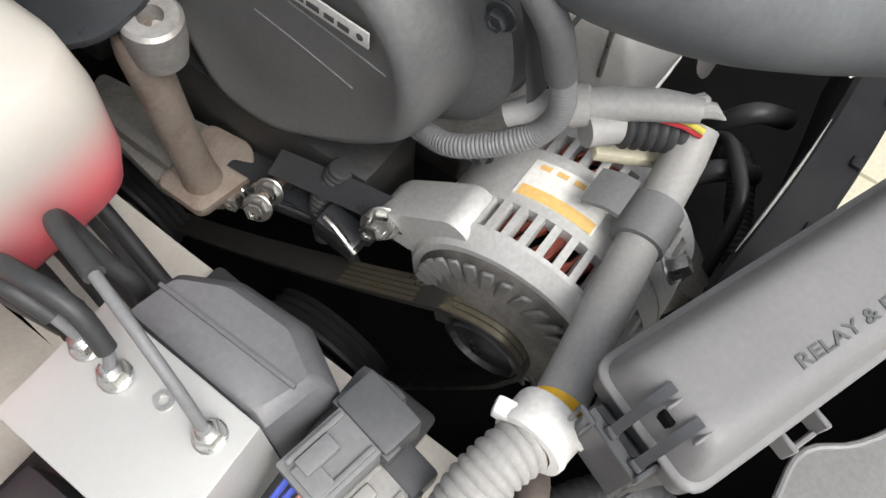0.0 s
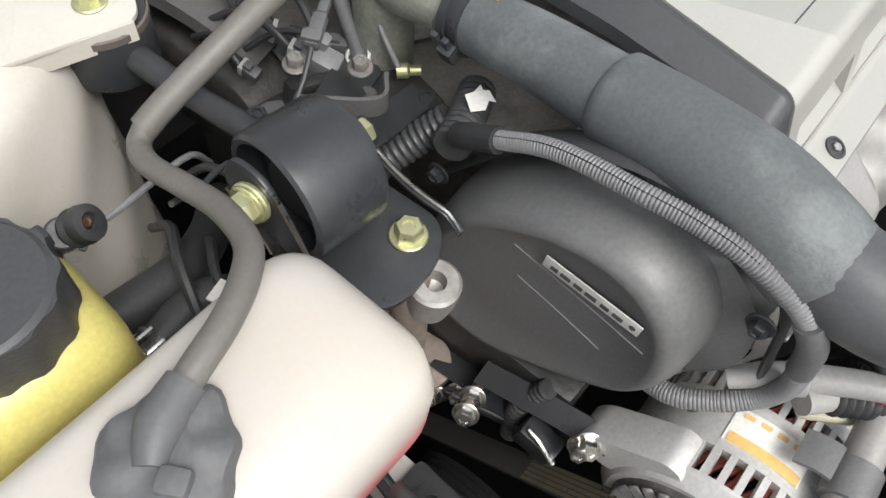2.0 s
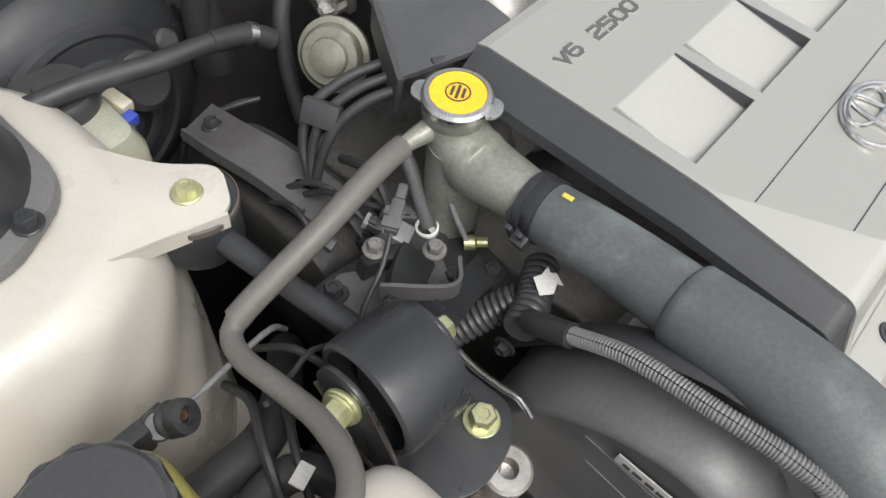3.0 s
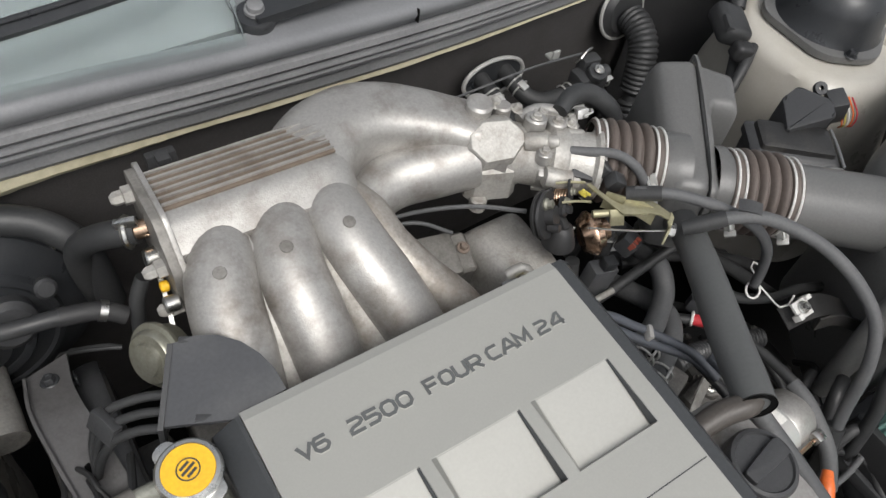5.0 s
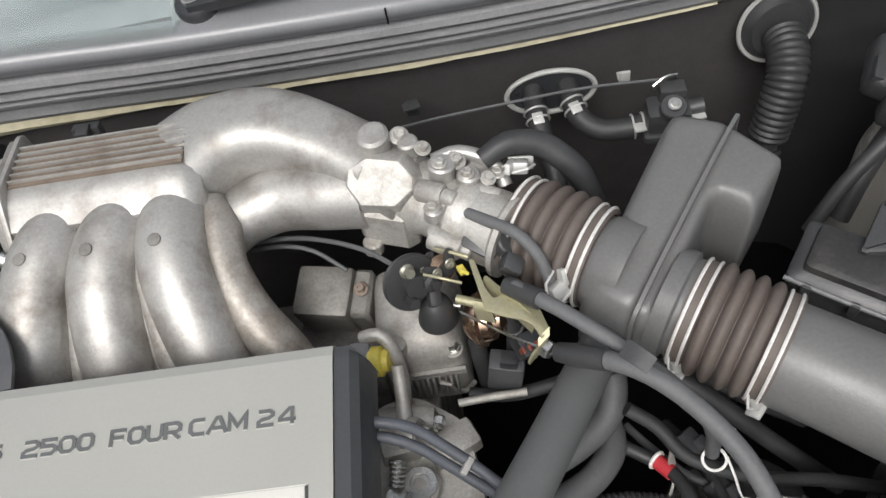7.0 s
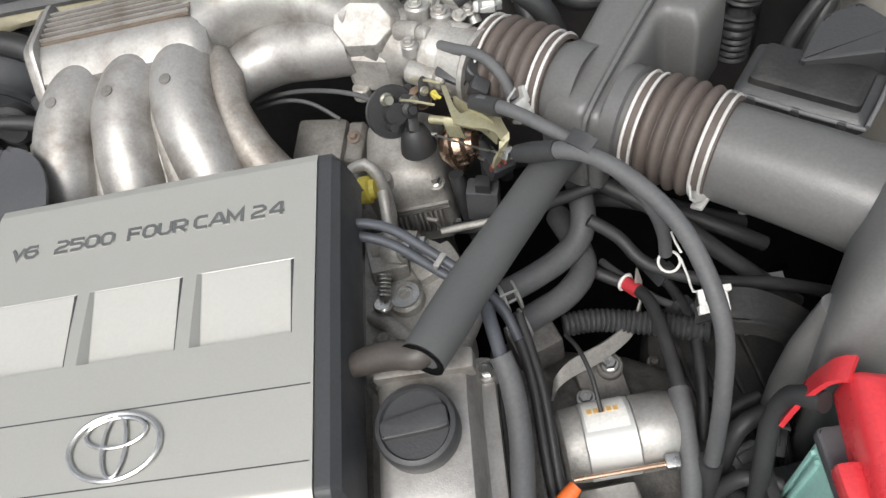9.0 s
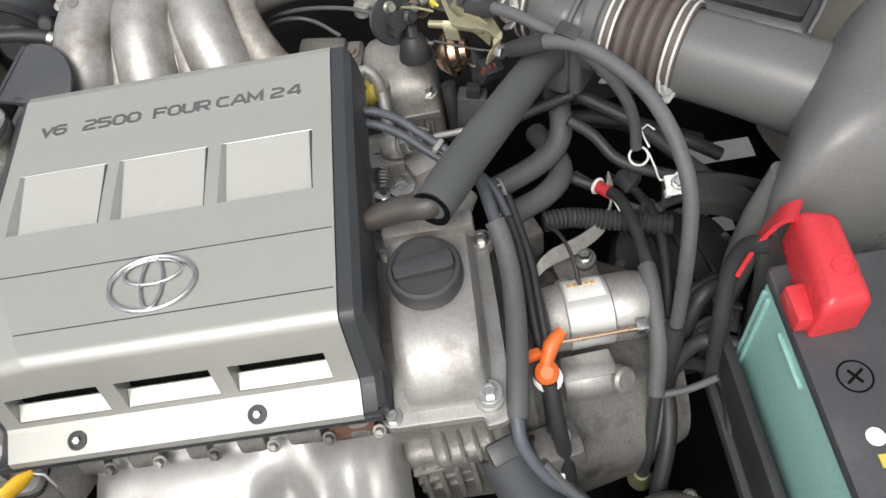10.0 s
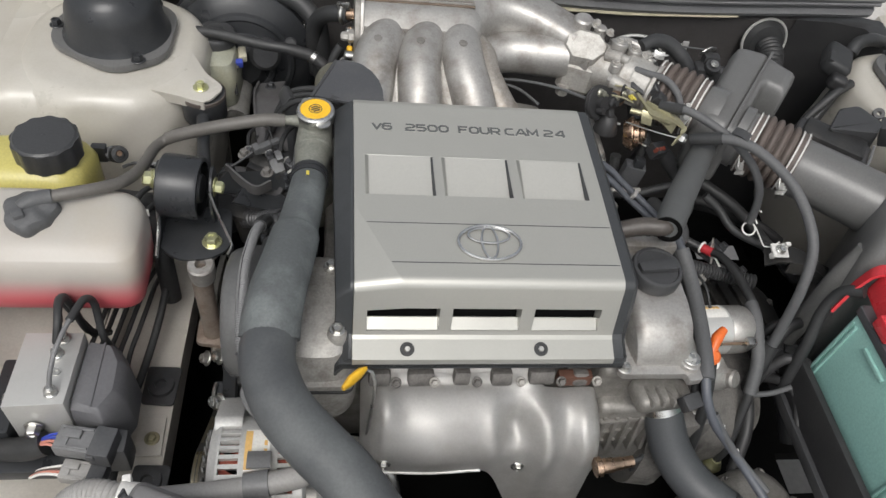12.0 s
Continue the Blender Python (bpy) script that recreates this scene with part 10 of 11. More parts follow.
sweep(bm, [mfb @ Vector((-0.060, -0.035, 0.858)), mfb @ Vector((0.0, -0.036, 0.858)), mfb @ Vector((0.060, -0.035, 0.858))], 0.0022, 8)
part("lid_rim", bm, GREYP, fb)
bm = B()
sweep(bm, [mfb @ Vector((0.060, -0.035, 0.862)), mfb @ Vector((0.061, 0.0, 0.862)), mfb @ Vector((0.060, 0.035, 0.862))], 0.0022, 8)
part("lid_rim", bm, GREYP, fb)
for k in range(3):
    bm = B()
    rbox(bm, (0.008, 0.006, 0.016), mfb @ at(-0.04 + k * 0.04, -0.036, 0.852), 0.0015)
    part("lid_clip", bm, PLASTIC, fb)

# ---- firewall fittings ----
hp = thing("heater_pipes", (0.39, 0.63, 0.7500), "heater pipe plate with two clamped hoses on the firewall", "heater pipes")
bm = B()
ring(bm, 1, 0.0034, along((0.395, 0.632, 0.7760), (0, -1, 0.15)), 40, 8, 0.054, 0.030)
part("plate_rim", bm, ALU, hp, "bare metal rim")
bm = B()
skin(bm, [oval((0.395, y, 0.776 + (0.640 - y) * 0.15), (1, 0, 0), (0, 0.15, 1), 0.052, 0.028, 2, 36) for y in (0.640, 0.6335)])
part("plate", bm, BLACKP, hp)
bm = B()
sweep(bm, [(0.373, 0.645, 0.7800), (0.373, 0.605, 0.7720), (0.376, 0.575, 0.7600), (0.383, 0.545, 0.7400), (0.385, 0.50, 0.7100)], 0.0128, 18)
part("hose", bm, RUBBER, hp)
bm = B()
sweep(bm, [(0.416, 0.645, 0.7800), (0.417, 0.608, 0.7760), (0.425, 0.588, 0.7660), (0.445, 0.573, 0.7600), (0.475, 0.570, 0.7600), (0.495, 0.568, 0.7640)], 0.0130, 18)
part("hose", bm, RUBBER, hp)
for q, d in (((0.373, 0.600, 0.7710), (0.1, -1, -0.3)), ((0.418, 0.604, 0.7750), (0.3, -1, -0.3)), ((0.488, 0.569, 0.7630), (1, 0, 0.1)), ((0.552, 0.566, 0.7720), (1, 0, 0.1))):
    bm = B()
    for off in (-0.006, 0.006):
        ring(bm, 0.0142, 0.0014, along(Vector(q) + Vector(d).normalized() * off, d), 22, 6)
    rbox(bm, (0.013, 0.003, 0.015), along(Vector(q) + Vector((0, -0.012, 0.010)), d), 0.001)
    part("hose_clip", bm, ALU, hp)
hv = thing("heater_valve", (0.52, 0.56, 0.76), "black heater control valve with metal arm", "valve")
bm = B()
rbox(bm, (0.050, 0.036, 0.030), at(0.518, 0.562, 0.784, 0, 0, -5), 0.008)
rbox(bm, (0.058, 0.040, 0.012), at(0.520, 0.560, 0.762, 0, 0, -5), 0.004)
rbox(bm, (0.030, 0.020, 0.040), at(0.524, 0.575, 0.795, 0, 0, -5), 0.004)
disc(bm, 0.015, 0.012, along((0.520, 0.553, 0.798), (0, -0.3, 1)), 16)
sweep(bm, [(0.495, 0.568, 0.776), (0.56, 0.566, 0.784)], 0.011, 14)
part("valve_body", bm, PLASTIC, hv)
bm = B()
hexhead(bm, along((0.520, 0.549, 0.812), (0, -0.3, 1)), 0.005, 0.004, 0.008)
strip(bm, [(0.500, 0.575, 0.815), (0.515, 0.580, 0.822), (0.53, 0.585, 0.818)], (0, -0.5, 1), 0.016, 0.002)
part("arm", bm, STEEL, hv)
bm = B()
sweep(bm, [(0.205, 0.600, 0.788), (0.25, 0.592, 0.803), (0.32, 0.585, 0.816), (0.42, 0.584, 0.823), (0.51, 0.582, 0.820)], 0.0018, 8)
part("control_wire", bm, SLEEVE, hv)
bm = B()
rbox(bm, (0.012, 0.004, 0.018), at(0.475, 0.598, 0.815), 0.001)
rbox(bm, (0.012, 0.016, 0.004), at(0.475, 0.606, 0.808), 0.001)
whole("wire_bracket", bm, ALU, (0.475, 0.6, 0.805), "small zinc bracket holding the control wire", "bracket")
bm = B()
rbox(bm, (0.016, 0.010, 0.020), at(0.227, 0.612, 0.806, 0, 0, 10), 0.002)
rbox(bm, (0.020, 0.012, 0.004), at(0.227, 0.605, 0.816, 0, 0, 10), 0.001)
whole("harness_clip", bm, PLASTIC, (0.227, 0.612, 0.795), "black clip on the firewall", "clip")
gr = thing("grommet_tube", (0.67, 0.64, 0.7820), "ribbed rubber grommet and tube through the firewall", "grommet")
bm = B()
lathe(bm, [(0.047, 0), (0.046, 0.004), (0.038, 0.012), (0.034, 0.018), (0, 0.018)], along((0.672, 0.668, 0.7940), (0, -1, 0.25)), 36)
part("grommet", bm, RUBBER, gr)
bm = B()
ring(bm, 0.0455, 0.0030, along((0.672, 0.662, 0.7955), (0, -1, 0.25)), 40, 6)
part("metal_rim", bm, ALU, gr)
bm = B()
sweep(bm, [(0.672, 0.645, 0.7970), (0.670, 0.618, 0.7940), (0.664, 0.592, 0.7780), (0.655, 0.575, 0.7470), (0.648, 0.565, 0.7120)], 0.0215, 20, rib=(0.0075, 0.0028))
part("ribbed_boot", bm, RUBBER, gr)
bm = B()
sweep(bm, [(0.652, 0.570, 0.7320), (0.645, 0.560, 0.6920), (0.64, 0.55, 0.64)], 0.0155, 16)
part("tube", bm, PLASTIC, gr)
bm = B()
sweep(bm, [(0.646, 0.561, 0.6970), (0.642, 0.553, 0.675), (0.639, 0.547, 0.635)], 0.018, 18, rib=(0.009, 0.0035))
part("lower_bellows", bm, RUBBER, gr)
# right rear corner wall and boxes
bm = B()
skin(bm, [[Vector((x, y, 0.30)), Vector((x, y, z)), Vector((x + 0.06, y + 0.03, z)), Vector((x + 0.06, y + 0.03, 0.30))] for x, y, z in ((0.72, 0.668, 0.845), (0.785, 0.650, 0.855), (0.825, 0.61, 0.87), (0.840, 0.56, 0.87), (0.87, 0.50, 0.855), (0.90, 0.40, 0.84), (0.95, 0.25, 0.86), (0.95, 0.0, 0.87), (0.95, -0.7, 0.86))])
whole("side_wall_right", bm, BLACKR, (0.9, 0.4, 0.3), "black lined side wall of the engine bay", "wall", kind="structure")
bx = thing("relay_unit", (0.71, 0.49, 0.84), "black plastic relay unit near the firewall corner", "relay")
bm = B()
rbox(bm, (0.050, 0.066, 0.034), at(0.715, 0.500, 0.868, 8, 15, -25), 0.014, 4)
rbox(bm, (0.012, 0.030, 0.014), at(0.694, 0.492, 0.880, 8, 15, -25), 0.004, 2)
part("case", bm, RUBBER, bx)
bm = B()
rbox(bm, (0.030, 0.026, 0.026), at(0.706, 0.458, 0.852, 0, 10, -25), 0.008, 3)
part("connector", bm, BLACKR, bx)
hose("wiring_loom", [(0.735, 0.46, 0.85), (0.70, 0.44, 0.84), (0.66, 0.42, 0.80), (0.63, 0.40, 0.75)], 0.008, RUBBER, "black wiring loom in the firewall corner", "wiring", n=12)
hose("wiring_loom", [(0.84, 0.57, 0.87), (0.80, 0.55, 0.885), (0.765, 0.535, 0.885), (0.75, 0.52, 0.872)], 0.012, RUBBER, "black wiring loom along the side wall", "wiring", n=12)
hose("wiring_loom", [(0.83, 0.545, 0.845), (0.79, 0.52, 0.838), (0.735, 0.478, 0.828), (0.69, 0.438, 0.80), (0.665, 0.41, 0.75)], 0.0105, RUBBER, "thick taped loom running down beside the tower", "wiring", n=14)
rc2 = thing("connector_block", (0.69, 0.31, 0.86), "black multi-pin connector with coloured wires beside the tower", "connector")
bm = B()
prism(bm, rounded([(-0.045, -0.028), (0.030, -0.030), (0.042, -0.004), (0.012, 0.032), (-0.020, 0.022)], 0.006), 0.060, at(0.660, 0.318, 0.828, 6, -8, -12), 0.004)
rbox(bm, (0.024, 0.030, 0.04), at(0.712, 0.302, 0.872, 10, -20, -30), 0.003)
lathe(bm, [(0.0035, 0), (0.009, 0), (0.0095, 0.002), (0.0095, 0.006), (0.009, 0.007), (0.0035, 0.007)], along((0.698, 0.328, 0.886), (-0.3, -0.5, 0.8)), 20)
part("housing", bm, PLASTIC, rc2)
for k, mt_ in enumerate((ORANGE, YELPL, WHITEP, ORANGE, REDW)):
    bm = B()
    sweep(bm, [(0.716 + k * 0.004, 0.308 - k * 0.003, 0.885), (0.716 + k * 0.005, 0.290 - k * 0.003, 0.868), (0.722 + k * 0.003, 0.282 - k * 0.002, 0.850), (0.735 + k * 0.002, 0.288, 0.835)], 0.0011, 6)
    part("wire", bm, mt_, rc2)

# ---- brake booster, reservoir and hoses behind the left tower ----
bo = thing("brake_booster", (-0.34, 0.60, 0.68), "large black brake booster drum with stepped rim", "brake booster")
bm = B()
lathe(bm, [(0, 0.075), (0.030, 0.074), (0.034, 0.070), (0.045, 0.066), (0.048, 0.068), (0.054, 0.068), (0.058, 0.062), (0.075, 0.058), (0.079, 0.060), (0.085, 0.058), (0.088, 0.052), (0.105, 0.045), (0.112, 0.038), (0.118, 0.036), (0.120, 0.028), (0.127, 0.026), (0.128, 0.012), (0.122, 0.0), (0.118, -0.03), (0, -0.03)], along((-0.335, 0.570, 0.775), (0.05, -1, 0.10)), 64)
part("drum", bm, BLACKP, bo)
bm = B()
disc(bm, 0.026, 0.040, along((-0.296, 0.525, 0.800), (0.1, -0.9, 0.4)), 28, 0.006)
disc(bm, 0.011, 0.028, along((-0.255, 0.535, 0.81), (0.1, -0.8, 0.5)), 20, 0.003)
part("check_valve", bm, PLASTIC, bo)
bm = B()
for k in range(3):
    rbox(bm, (0.006, 0.0008, 0.005), along((-0.325 + k * 0.009, 0.536, 0.866), (0.05, -1, 0.3)), 0)
part("drum_print", bm, LABEL, bo, "pale bars of print")
mc = thing("brake_fluid_reservoir", (-0.37, 0.48, 0.78), "pale translucent brake fluid reservoir with black cap", "fluid reservoir")
bm = B()
skin(bm, [[Vector((a, b, z)) for a, b in rounded([(-0.405 + e, 0.425 + e), (-0.335 - e, 0.425 + e), (-0.330 - e, 0.50 - e), (-0.405 + e, 0.50 - e)], 0.016, 5)] for z, e in ((0.74, 0.01), (0.76, 0.0), (0.815, 0.0), (0.832, 0.006), (0.838, 0.018))])
part("tank", bm, BRAKET, mc)
bm = B()
lathe(bm, [(0.029, 0), (0.032, 0.002), (0.032, 0.014), (0.029, 0.018), (0.014, 0.020), (0.013, 0.024), (0.009, 0.026), (0, 0.026)], at(-0.368, 0.492, 0.836), 36)
part("cap", bm, PLASTIC, mc, "black cap")
bm = B()
sweep(bm, [(-0.34, 0.42, 0.735), (-0.34, 0.49, 0.74), (-0.338, 0.54, 0.755)], 0.022, 20)
part("master_cylinder", bm, CASTD, mc, "dull metal master cylinder")
bm = B()
rbox(bm, (0.020, 0.026, 0.016), at(-0.298, 0.528, 0.765, 20, 20, 20), 0.003)
whole("level_plug", bm, WHITEP, (-0.298, 0.528, 0.755), "white plug with blue lock on a sensor lead", "plug")
bm = B()
rbox(bm, (0.010, 0.010, 0.010), at(-0.291, 0.520, 0.758, 20, 20, 20), 0.002)
whole("plug_lock", bm, material("blue_plastic", (0.03, 0.05, 0.45), 0.4), (-0.291, 0.52, 0.75), "small blue connector lock", "plug")
# vacuum and heater hoses
hose("vacuum_hose", [(-0.50, 0.585, 0.865), (-0.40, 0.582, 0.880), (-0.30, 0.570, 0.887), (-0.245, 0.555, 0.880), (-0.215, 0.535, 0.862), (-0.205, 0.525, 0.84), (-0.20, 0.52, 0.76)], 0.0155, RUBBER, "thick black hose along the firewall", n=18)
pvh = thing("plenum_hose", (-0.20, 0.50, 0.87), "black hose clamped to the plenum end", "hose")
bm = B()
sweep(bm, [(-0.160, 0.468, 0.916), (-0.180, 0.478, 0.910), (-0.200, 0.495, 0.893), (-0.212, 0.51, 0.866), (-0.215, 0.52, 0.83), (-0.21, 0.53, 0.76)], 0.0130, 18)
part("tube", bm, RUBBER, pvh)
bm = B()
ring(bm, 0.0138, 0.0030, along((-0.168, 0.471, 0.914), (1, -0.4, 0.2)), 24, 6)
rbox(bm, (0.006, 0.010, 0.020), along((-0.168, 0.468, 0.930), (1, -0.4, 0.2)), 0.001)
part("clamp", bm, STEEL, pvh, "bright clamp")
bm = B()
sweep(bm, [(-0.150, 0.465, 0.918), (-0.165, 0.469, 0.915)], 0.009, 14)
part("nipple", bm, BRONZE, pvh)
bvh = thing("booster_hose", (-0.47, 0.47, 0.86), "black vacuum hose over the brake reservoir", "hose")
run = [(-0.47, 0.47, 0.862), (-0.42, 0.478, 0.862), (-0.36, 0.468, 0.866), (-0.30, 0.455, 0.862), (-0.25, 0.450, 0.858), (-0.215, 0.446, 0.850), (-0.196, 0.438, 0.838)]
part("tube", sweep(B(), run, 0.0082, 14), RUBBER, bvh)
part("end_sleeve", sweep(B(), run[-3:], 0.0094, 14), BLACKR, bvh, "black end sleeve")
part("hose_clip", sweep(B(), [(-0.216, 0.4462, 0.8503), (-0.210, 0.4440, 0.8475)], 0.0104, 14), STEEL, bvh, "steel hose clip")
for k in range(2):
    hose("brake_line", [(-0.29 + k * 0.010, 0.50, 0.66), (-0.272 + k * 0.010, 0.49, 0.735), (-0.255 + k * 0.008, 0.475, 0.758), (-0.23 + k * 0.008, 0.46, 0.768), (-0.21, 0.45, 0.77)], 0.0026, RUBBER, "thin black pipe behind the engine", "brake line", n=8)
bm = B()
prism(bm, rounded([(-0.016, -0.012), (0.016, -0.016), (0.014, 0.016), (-0.006, 0.020), (-0.018, 0.008)], 0.004), 0.003, along((-0.235, 0.555, 0.835), (0.3, -0.8, 0.5)), 0.0008)
hexhead(bm, along((-0.236, 0.5525, 0.837), (0.3, -0.8, 0.5)), 0.006, 0.005, 0.008)
whole("hose_bracket", bm, STEEL, (-0.235, 0.555, 0.825), "bright star-shaped bracket on the firewall", "bracket")
hose("vacuum_hose", [(-0.170, 0.448, 0.872), (-0.182, 0.442, 0.85), (-0.190, 0.430, 0.81), (-0.195, 0.41, 0.76)], 0.0075, RUBBER, "black hose hanging below the plenum end", n=12)
# plenum end-plate fittings
ep = thing("end_plate_valve", (-0.165, 0.40, 0.86), "zinc vacuum diaphragm valve below the plenum end plate", "valve")
bm = B()
lathe(bm, [(0, -0.026), (0.012, -0.026), (0.024, -0.018), (0.0265, -0.003), (0.031, -0.002), (0.0318, 0.0), (0.0312, 0.003), (0.0265, 0.004), (0.0255, 0.010), (0.0235, 0.012), (0.0165, 0.0125), (0.0150, 0.016), (0.008, 0.0175), (0, 0.0175)], along((-0.186, 0.372, 0.856), (-0.80, -0.35, 0.48)), 36)
part("diaphragm", bm, DULLZ, ep, "dull greenish zinc can")
bm = B()
strip(bm, [(-0.156, 0.462, 0.888), (-0.158, 0.43, 0.872), (-0.165, 0.392, 0.850)], (1, 0, 0), 0.004, 0.010)
part("actuator_rod", bm, STEEL, ep)
bm = B()
disc(bm, 0.0055, 0.008, along((-0.154, 0.418, 0.887), (-1, 0, 0.1)), 14)
part("paint_cap", bm, YELLOW, ep, "dab of yellow paint")
bm = B()
disc(bm, 0.011, 0.012, along((-0.152, 0.447, 0.895), (-1, 0, 0.1)), 18)
part("end_fitting", bm, STEEL, ep)
bm = B()
disc(bm, 0.008, 0.014, along((-0.152, 0.395, 0.890), (-1, 0, 0.1)), 18)
part("end_fitting", bm, STEEL, ep)
# plug lead shield at the cover's rear corner
ic = thing("lead_shield", (-0.165, 0.29, 0.90), "matt dark plastic shield at the rear of the cover", "shield")
bm = B()
skin(bm, [[Vector(q) + Vector((0, 0, dz)) for q in ((-0.210, 0.280, 0.905), (-0.158, 0.252, 0.918), (-0.113, 0.256, 0.920), (-0.114, 0.275, 0.924), (-0.119, 0.292, 0.927), (-0.128, 0.308, 0.929), (-0.142, 0.322, 0.930), (-0.158, 0.331, 0.929), (-0.178, 0.335, 0.925))] for dz in (-0.004, 0.0)])
part("top_panel", bm, DGREY, ic)
bm = B()
skin(bm, [[Vector((-0.213, 0.278, 0.906)), Vector((-0.180, 0.336, 0.926)), Vector((-0.181, 0.336, 0.90)), Vector((-0.215, 0.278, 0.875))], [Vector((-0.209, 0.276, 0.906)), Vector((-0.176, 0.334, 0.926)), Vector((-0.177, 0.334, 0.90)), Vector((-0.211, 0.276, 0.875))]])
rbox(bm, (0.014, 0.006, 0.008), at(-0.178, 0.268, 0.908, 0, 0, -28), 0.001)
rbox(bm, (0.014, 0.006, 0.006), at(-0.165, 0.332, 0.924, 0, 0, -28), 0.001)
part("side_panel", bm, PLASTIC, ic)
for k in range(3):
    hose("plug_lead", [(-0.205 + k * 0.006, 0.285 + k * 0.014, 0.888), (-0.225 + k * 0.004, 0.298 + k * 0.014, 0.880), (-0.246, 0.308 + k * 0.014, 0.862), (-0.262, 0.310 + k * 0.01, 0.835), (-0.27, 0.31, 0.81)], 0.0042, RUBBER, "black ignition lead behind the filler neck", "cable", n=10)
bm = B()
rbox(bm, (0.010, 0.030, 0.020), at(-0.248, 0.322, 0.866, 0, 30, 20), 0.002)
whole("lead_holder", bm, PLASTIC, (-0.248, 0.322, 0.856), "black lead holder behind the filler neck", "clip")
# sensors and plugs beside the neck
cs = thing("coolant_sensor", (-0.23, 0.225, 0.80), "grey sensor plug with brass contacts beside the filler neck", "sensor")
bm = B()
lathe(bm, [(0, 0), (0.008, 0), (0.009, 0.004), (0.0095, 0.018), (0.008, 0.020), (0.007, 0.012), (0, 0.012)], along((-0.233, 0.222, 0.792), (-0.2, -0.1, 1)), 18)
part("plug_body", bm, WHITEP, cs, "pale grey plug")
bm = B()
sweep(bm, [(-0.233, 0.222, 0.805), (-0.230, 0.236, 0.826), (-0.226, 0.252, 0.850), (-0.222, 0.27, 0.86)], 0.0058, 10)
part("lead", bm, SLEEVE, cs)
bm = B()
sweep(bm, [(-0.214, 0.242, 0.885), (-0.219, 0.226, 0.860), (-0.225, 0.208, 0.835), (-0.227, 0.188, 0.812)], 0.0022, 8)
part("thin_wire", bm, GREYP, cs)
bm = B()
lathe(bm, [(0, 0), (0.006, 0), (0.006, 0.008), (0.004, 0.010), (0.004, 0.018), (0, 0.018)], along((-0.227, 0.190, 0.808), (0.5, -0.6, 0.1)), 12)
part("brass_end", bm, GOLDZ, cs)
pc = thing("crank_plug", (-0.255, 0.235, 0.80), "grey two-pin plug with its lead", "plug")
bm = B()
rbox(bm, (0.018, 0.024, 0.026), at(-0.258, 0.235, 0.805, 20, -10, 20), 0.003)
rbox(bm, (0.010, 0.016, 0.014), at(-0.256, 0.240, 0.824, 20, -10, 20), 0.002)
part("plug_body", bm, GREYP, pc)
bm = B()
sweep(bm, [(-0.256, 0.242, 0.826), (-0.252, 0.256, 0.84), (-0.246, 0.276, 0.84), (-0.24, 0.31, 0.82)], 0.0038, 8)
part("lead", bm, RUBBER, pc)
wcl = thing("loose_connector", (-0.30, 0.215, 0.83), "pale unplugged connector on a thin wire", "connector")
bm = B()
rbox(bm, (0.026, 0.010, 0.009), at(-0.276, 0.220, 0.858, 0, -12, 28), 0.002)
rbox(bm, (0.012, 0.007, 0.007), at(-0.259, 0.229, 0.862, 0, -12, 28), 0.0015)
rbox(bm, (0.008, 0.013, 0.004), at(-0.284, 0.216, 0.862, 0, -12, 28), 0.001)
part("shell", bm, SLEEVE, wcl)
bm = B()
sweep(bm, [(-0.288, 0.213, 0.856), (-0.306, 0.203, 0.846), (-0.330, 0.196, 0.832), (-0.350, 0.19, 0.82), (-0.38, 0.195, 0.835), (-0.40, 0.19, 0.84), (-0.43, 0.178, 0.86)], 0.0020, 8)
part("lead", bm, RUBBER, wcl)
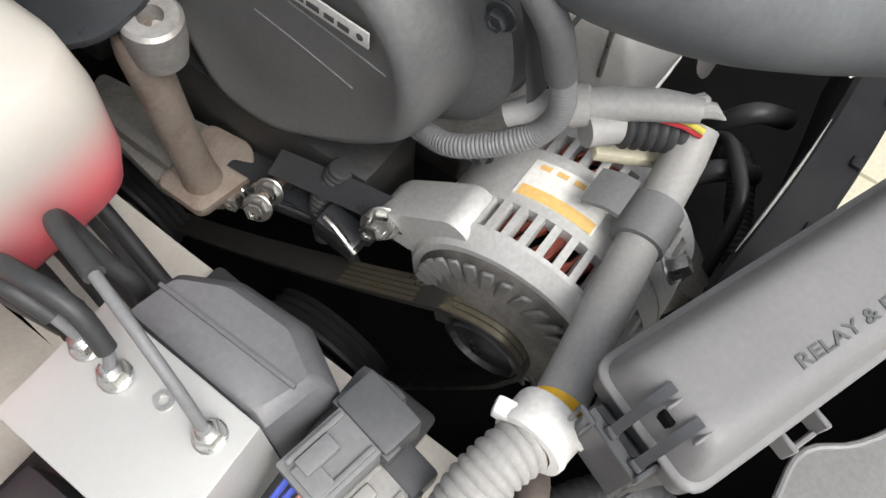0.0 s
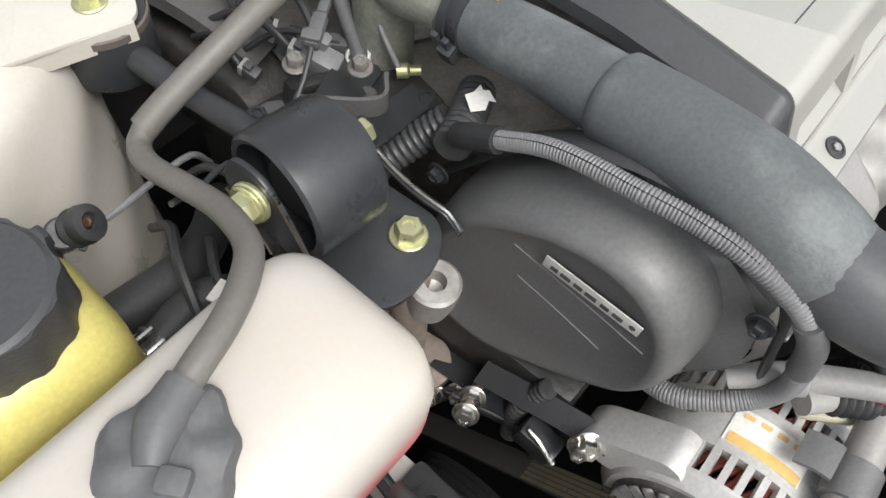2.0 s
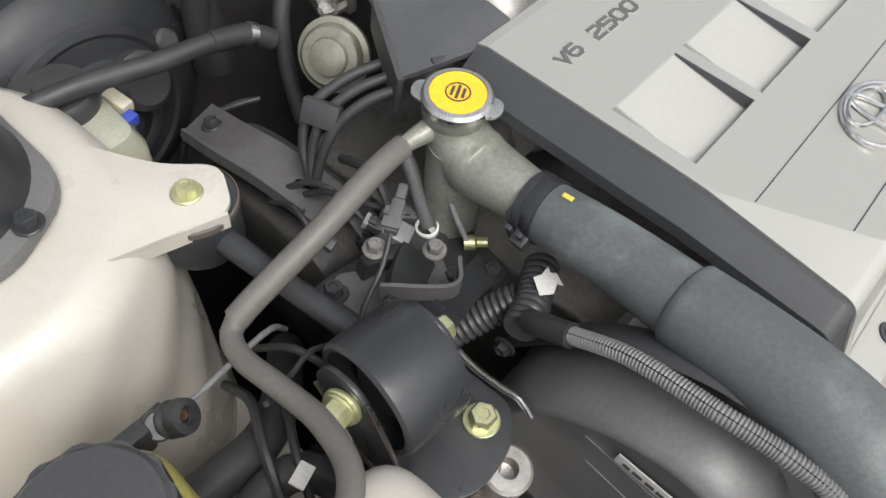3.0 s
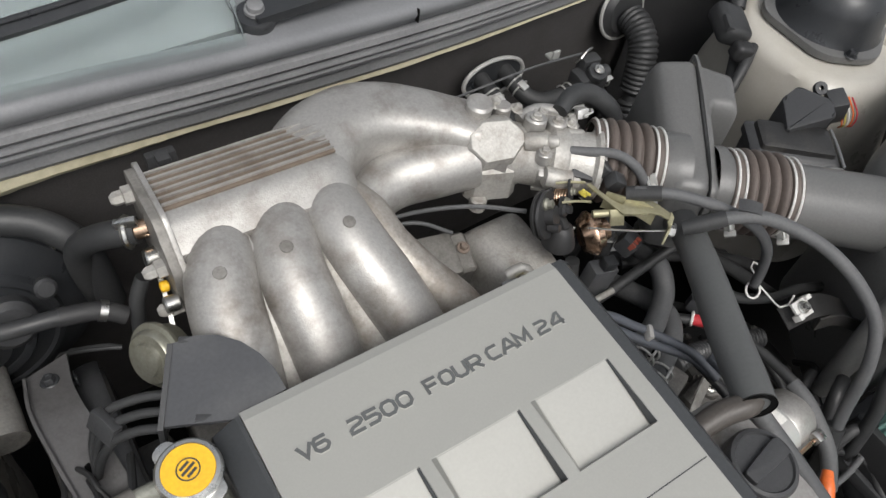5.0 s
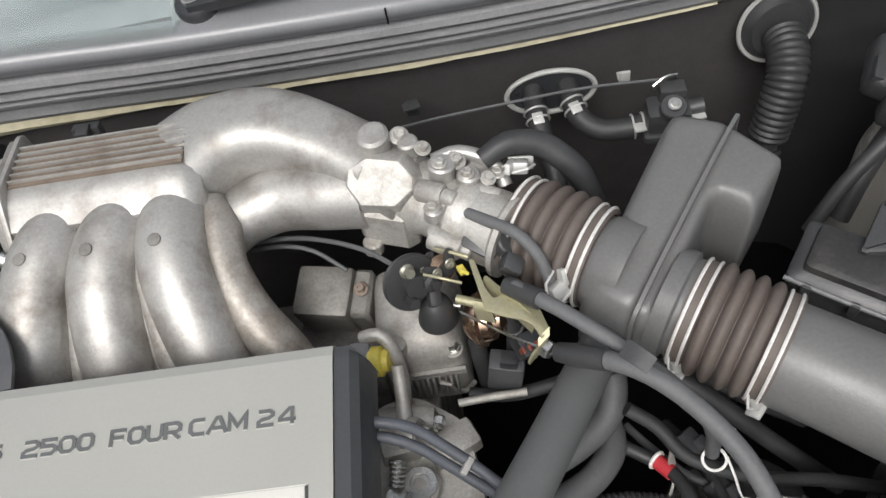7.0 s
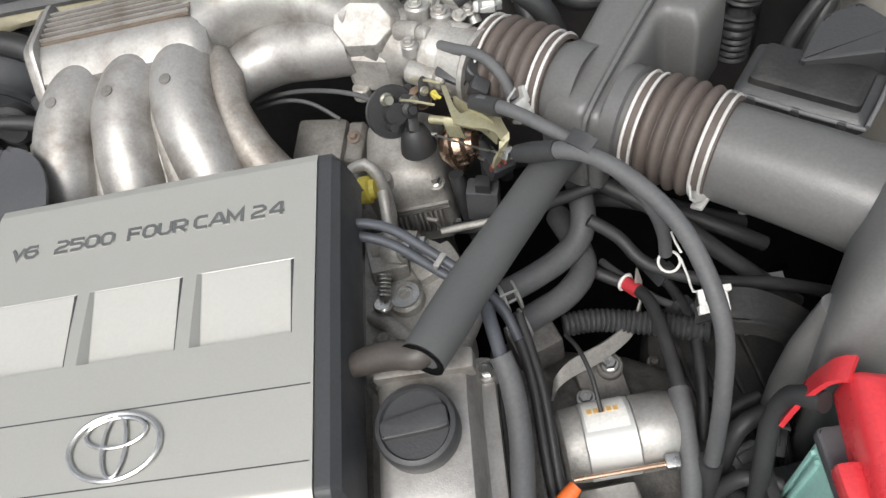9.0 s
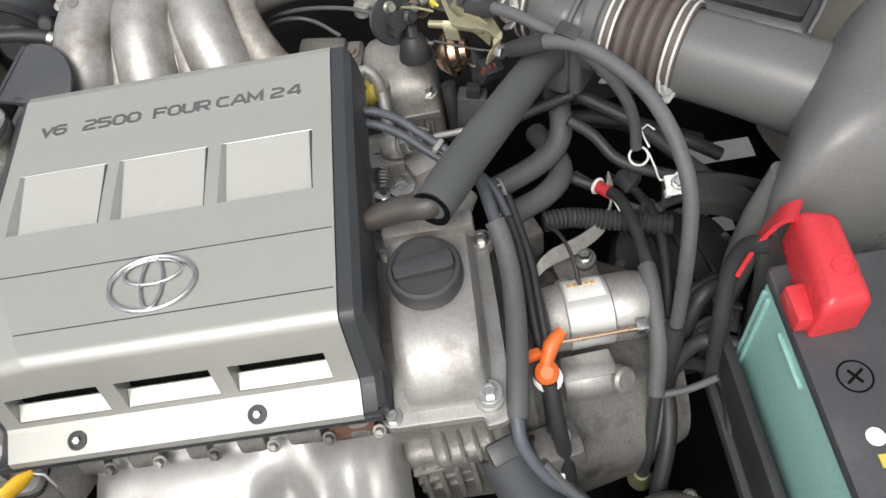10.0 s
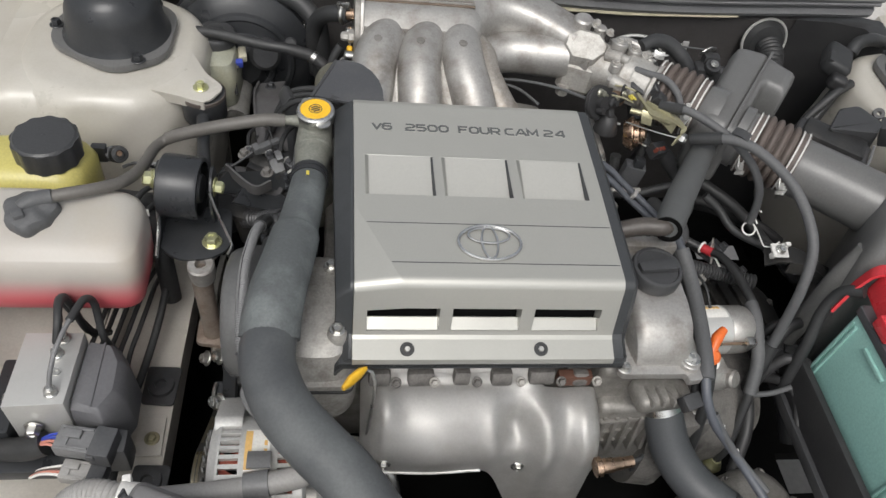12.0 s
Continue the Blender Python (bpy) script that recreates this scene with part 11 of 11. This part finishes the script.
for p, r in (([(-0.40, 0.24, 0.70), (-0.405, 0.20, 0.77), (-0.425, 0.165, 0.79), (-0.44, 0.13, 0.76), (-0.445, 0.10, 0.70)], 0.0035), ([(-0.385, 0.26, 0.76), (-0.382, 0.21, 0.82), (-0.372, 0.18, 0.80), (-0.37, 0.17, 0.72)], 0.003), ([(-0.41, 0.27, 0.72), (-0.418, 0.22, 0.78), (-0.438, 0.18, 0.80), (-0.455, 0.14, 0.77), (-0.46, 0.11, 0.70)], 0.004)):
    hose("wiring_lead", p, r, RUBBER, "thin black lead beside the tower", "wiring", n=8)
# dark accessories deep behind and below
bm = B()
rbox(bm, (0.10, 0.12, 0.14), at(-0.25, 0.30, 0.66), 0.01)
fcs = thing("front_case", (-0.26, 0.15, 0.58), "grimy engine front case behind the covers", "engine")
part("upper_case", bm, DIRTY, fcs)
bm = B()
rbox(bm, (0.06, 0.22, 0.10), at(-0.27, 0.06, 0.64), 0.008)
part("lower_case", bm, DIRTY, fcs)
# belt adjuster between the post and the alternator
adj = thing("belt_adjuster", (-0.32, -0.03, 0.63), "black adjuster bar with zinc flange bolts", "adjuster")
bm = B()
strip(bm, [(-0.312, 0.020, 0.664), (-0.310, -0.013, 0.673), (-0.307, -0.050, 0.681), (-0.304, -0.090, 0.688)], (0.8, 0, 0.5), 0.020, 0.006)
part("bar", bm, BLACKP, adj)
for q, d, r in (((-0.345, 0.009, 0.658), (-0.8, -0.3, 0.5), 0.0075), ((-0.329, 0.014, 0.653), (-0.8, -0.3, 0.5), 0.0075), ((-0.316, -0.076, 0.689), (-0.75, -0.4, 0.5), 0.0085)):
    bm = B()
    hexhead(bm, along(q, d), r, r * 0.95, r * 1.45)
    part("flange_bolt", bm, STEEL, adj)
bm = B()
sweep(bm, [(-0.349, 0.009, 0.662), (-0.325, 0.016, 0.650), (-0.29, 0.02, 0.64)], 0.0045, 10)
part("stud_shank", bm, CASTB, adj)
bm = B()
sweep(bm, [(-0.327, -0.036, 0.668), (-0.329, -0.046, 0.668), (-0.330, -0.056, 0.660), (-0.331, -0.064, 0.654)], 0.0026, 8)
part("tension_lever", bm, STEEL, adj)
bm = B()
rbox(bm, (0.020, 0.034, 0.026), at(-0.322, -0.045, 0.650, 10, 0, 0), 0.004)
part("slide_block", bm, BLACKP, adj)
bm = B()
skin(bm, [oval((x, 0.34, 0.70), (0, 1, 0), (0, 0, 1), 0.055, 0.055, 2, 28) for x in (0.08, 0.17)])
whole("rear_pipe_casting", bm, SOOT, (0.12, 0.34, 0.645), "dull casting below the throttle elbow", "casting")
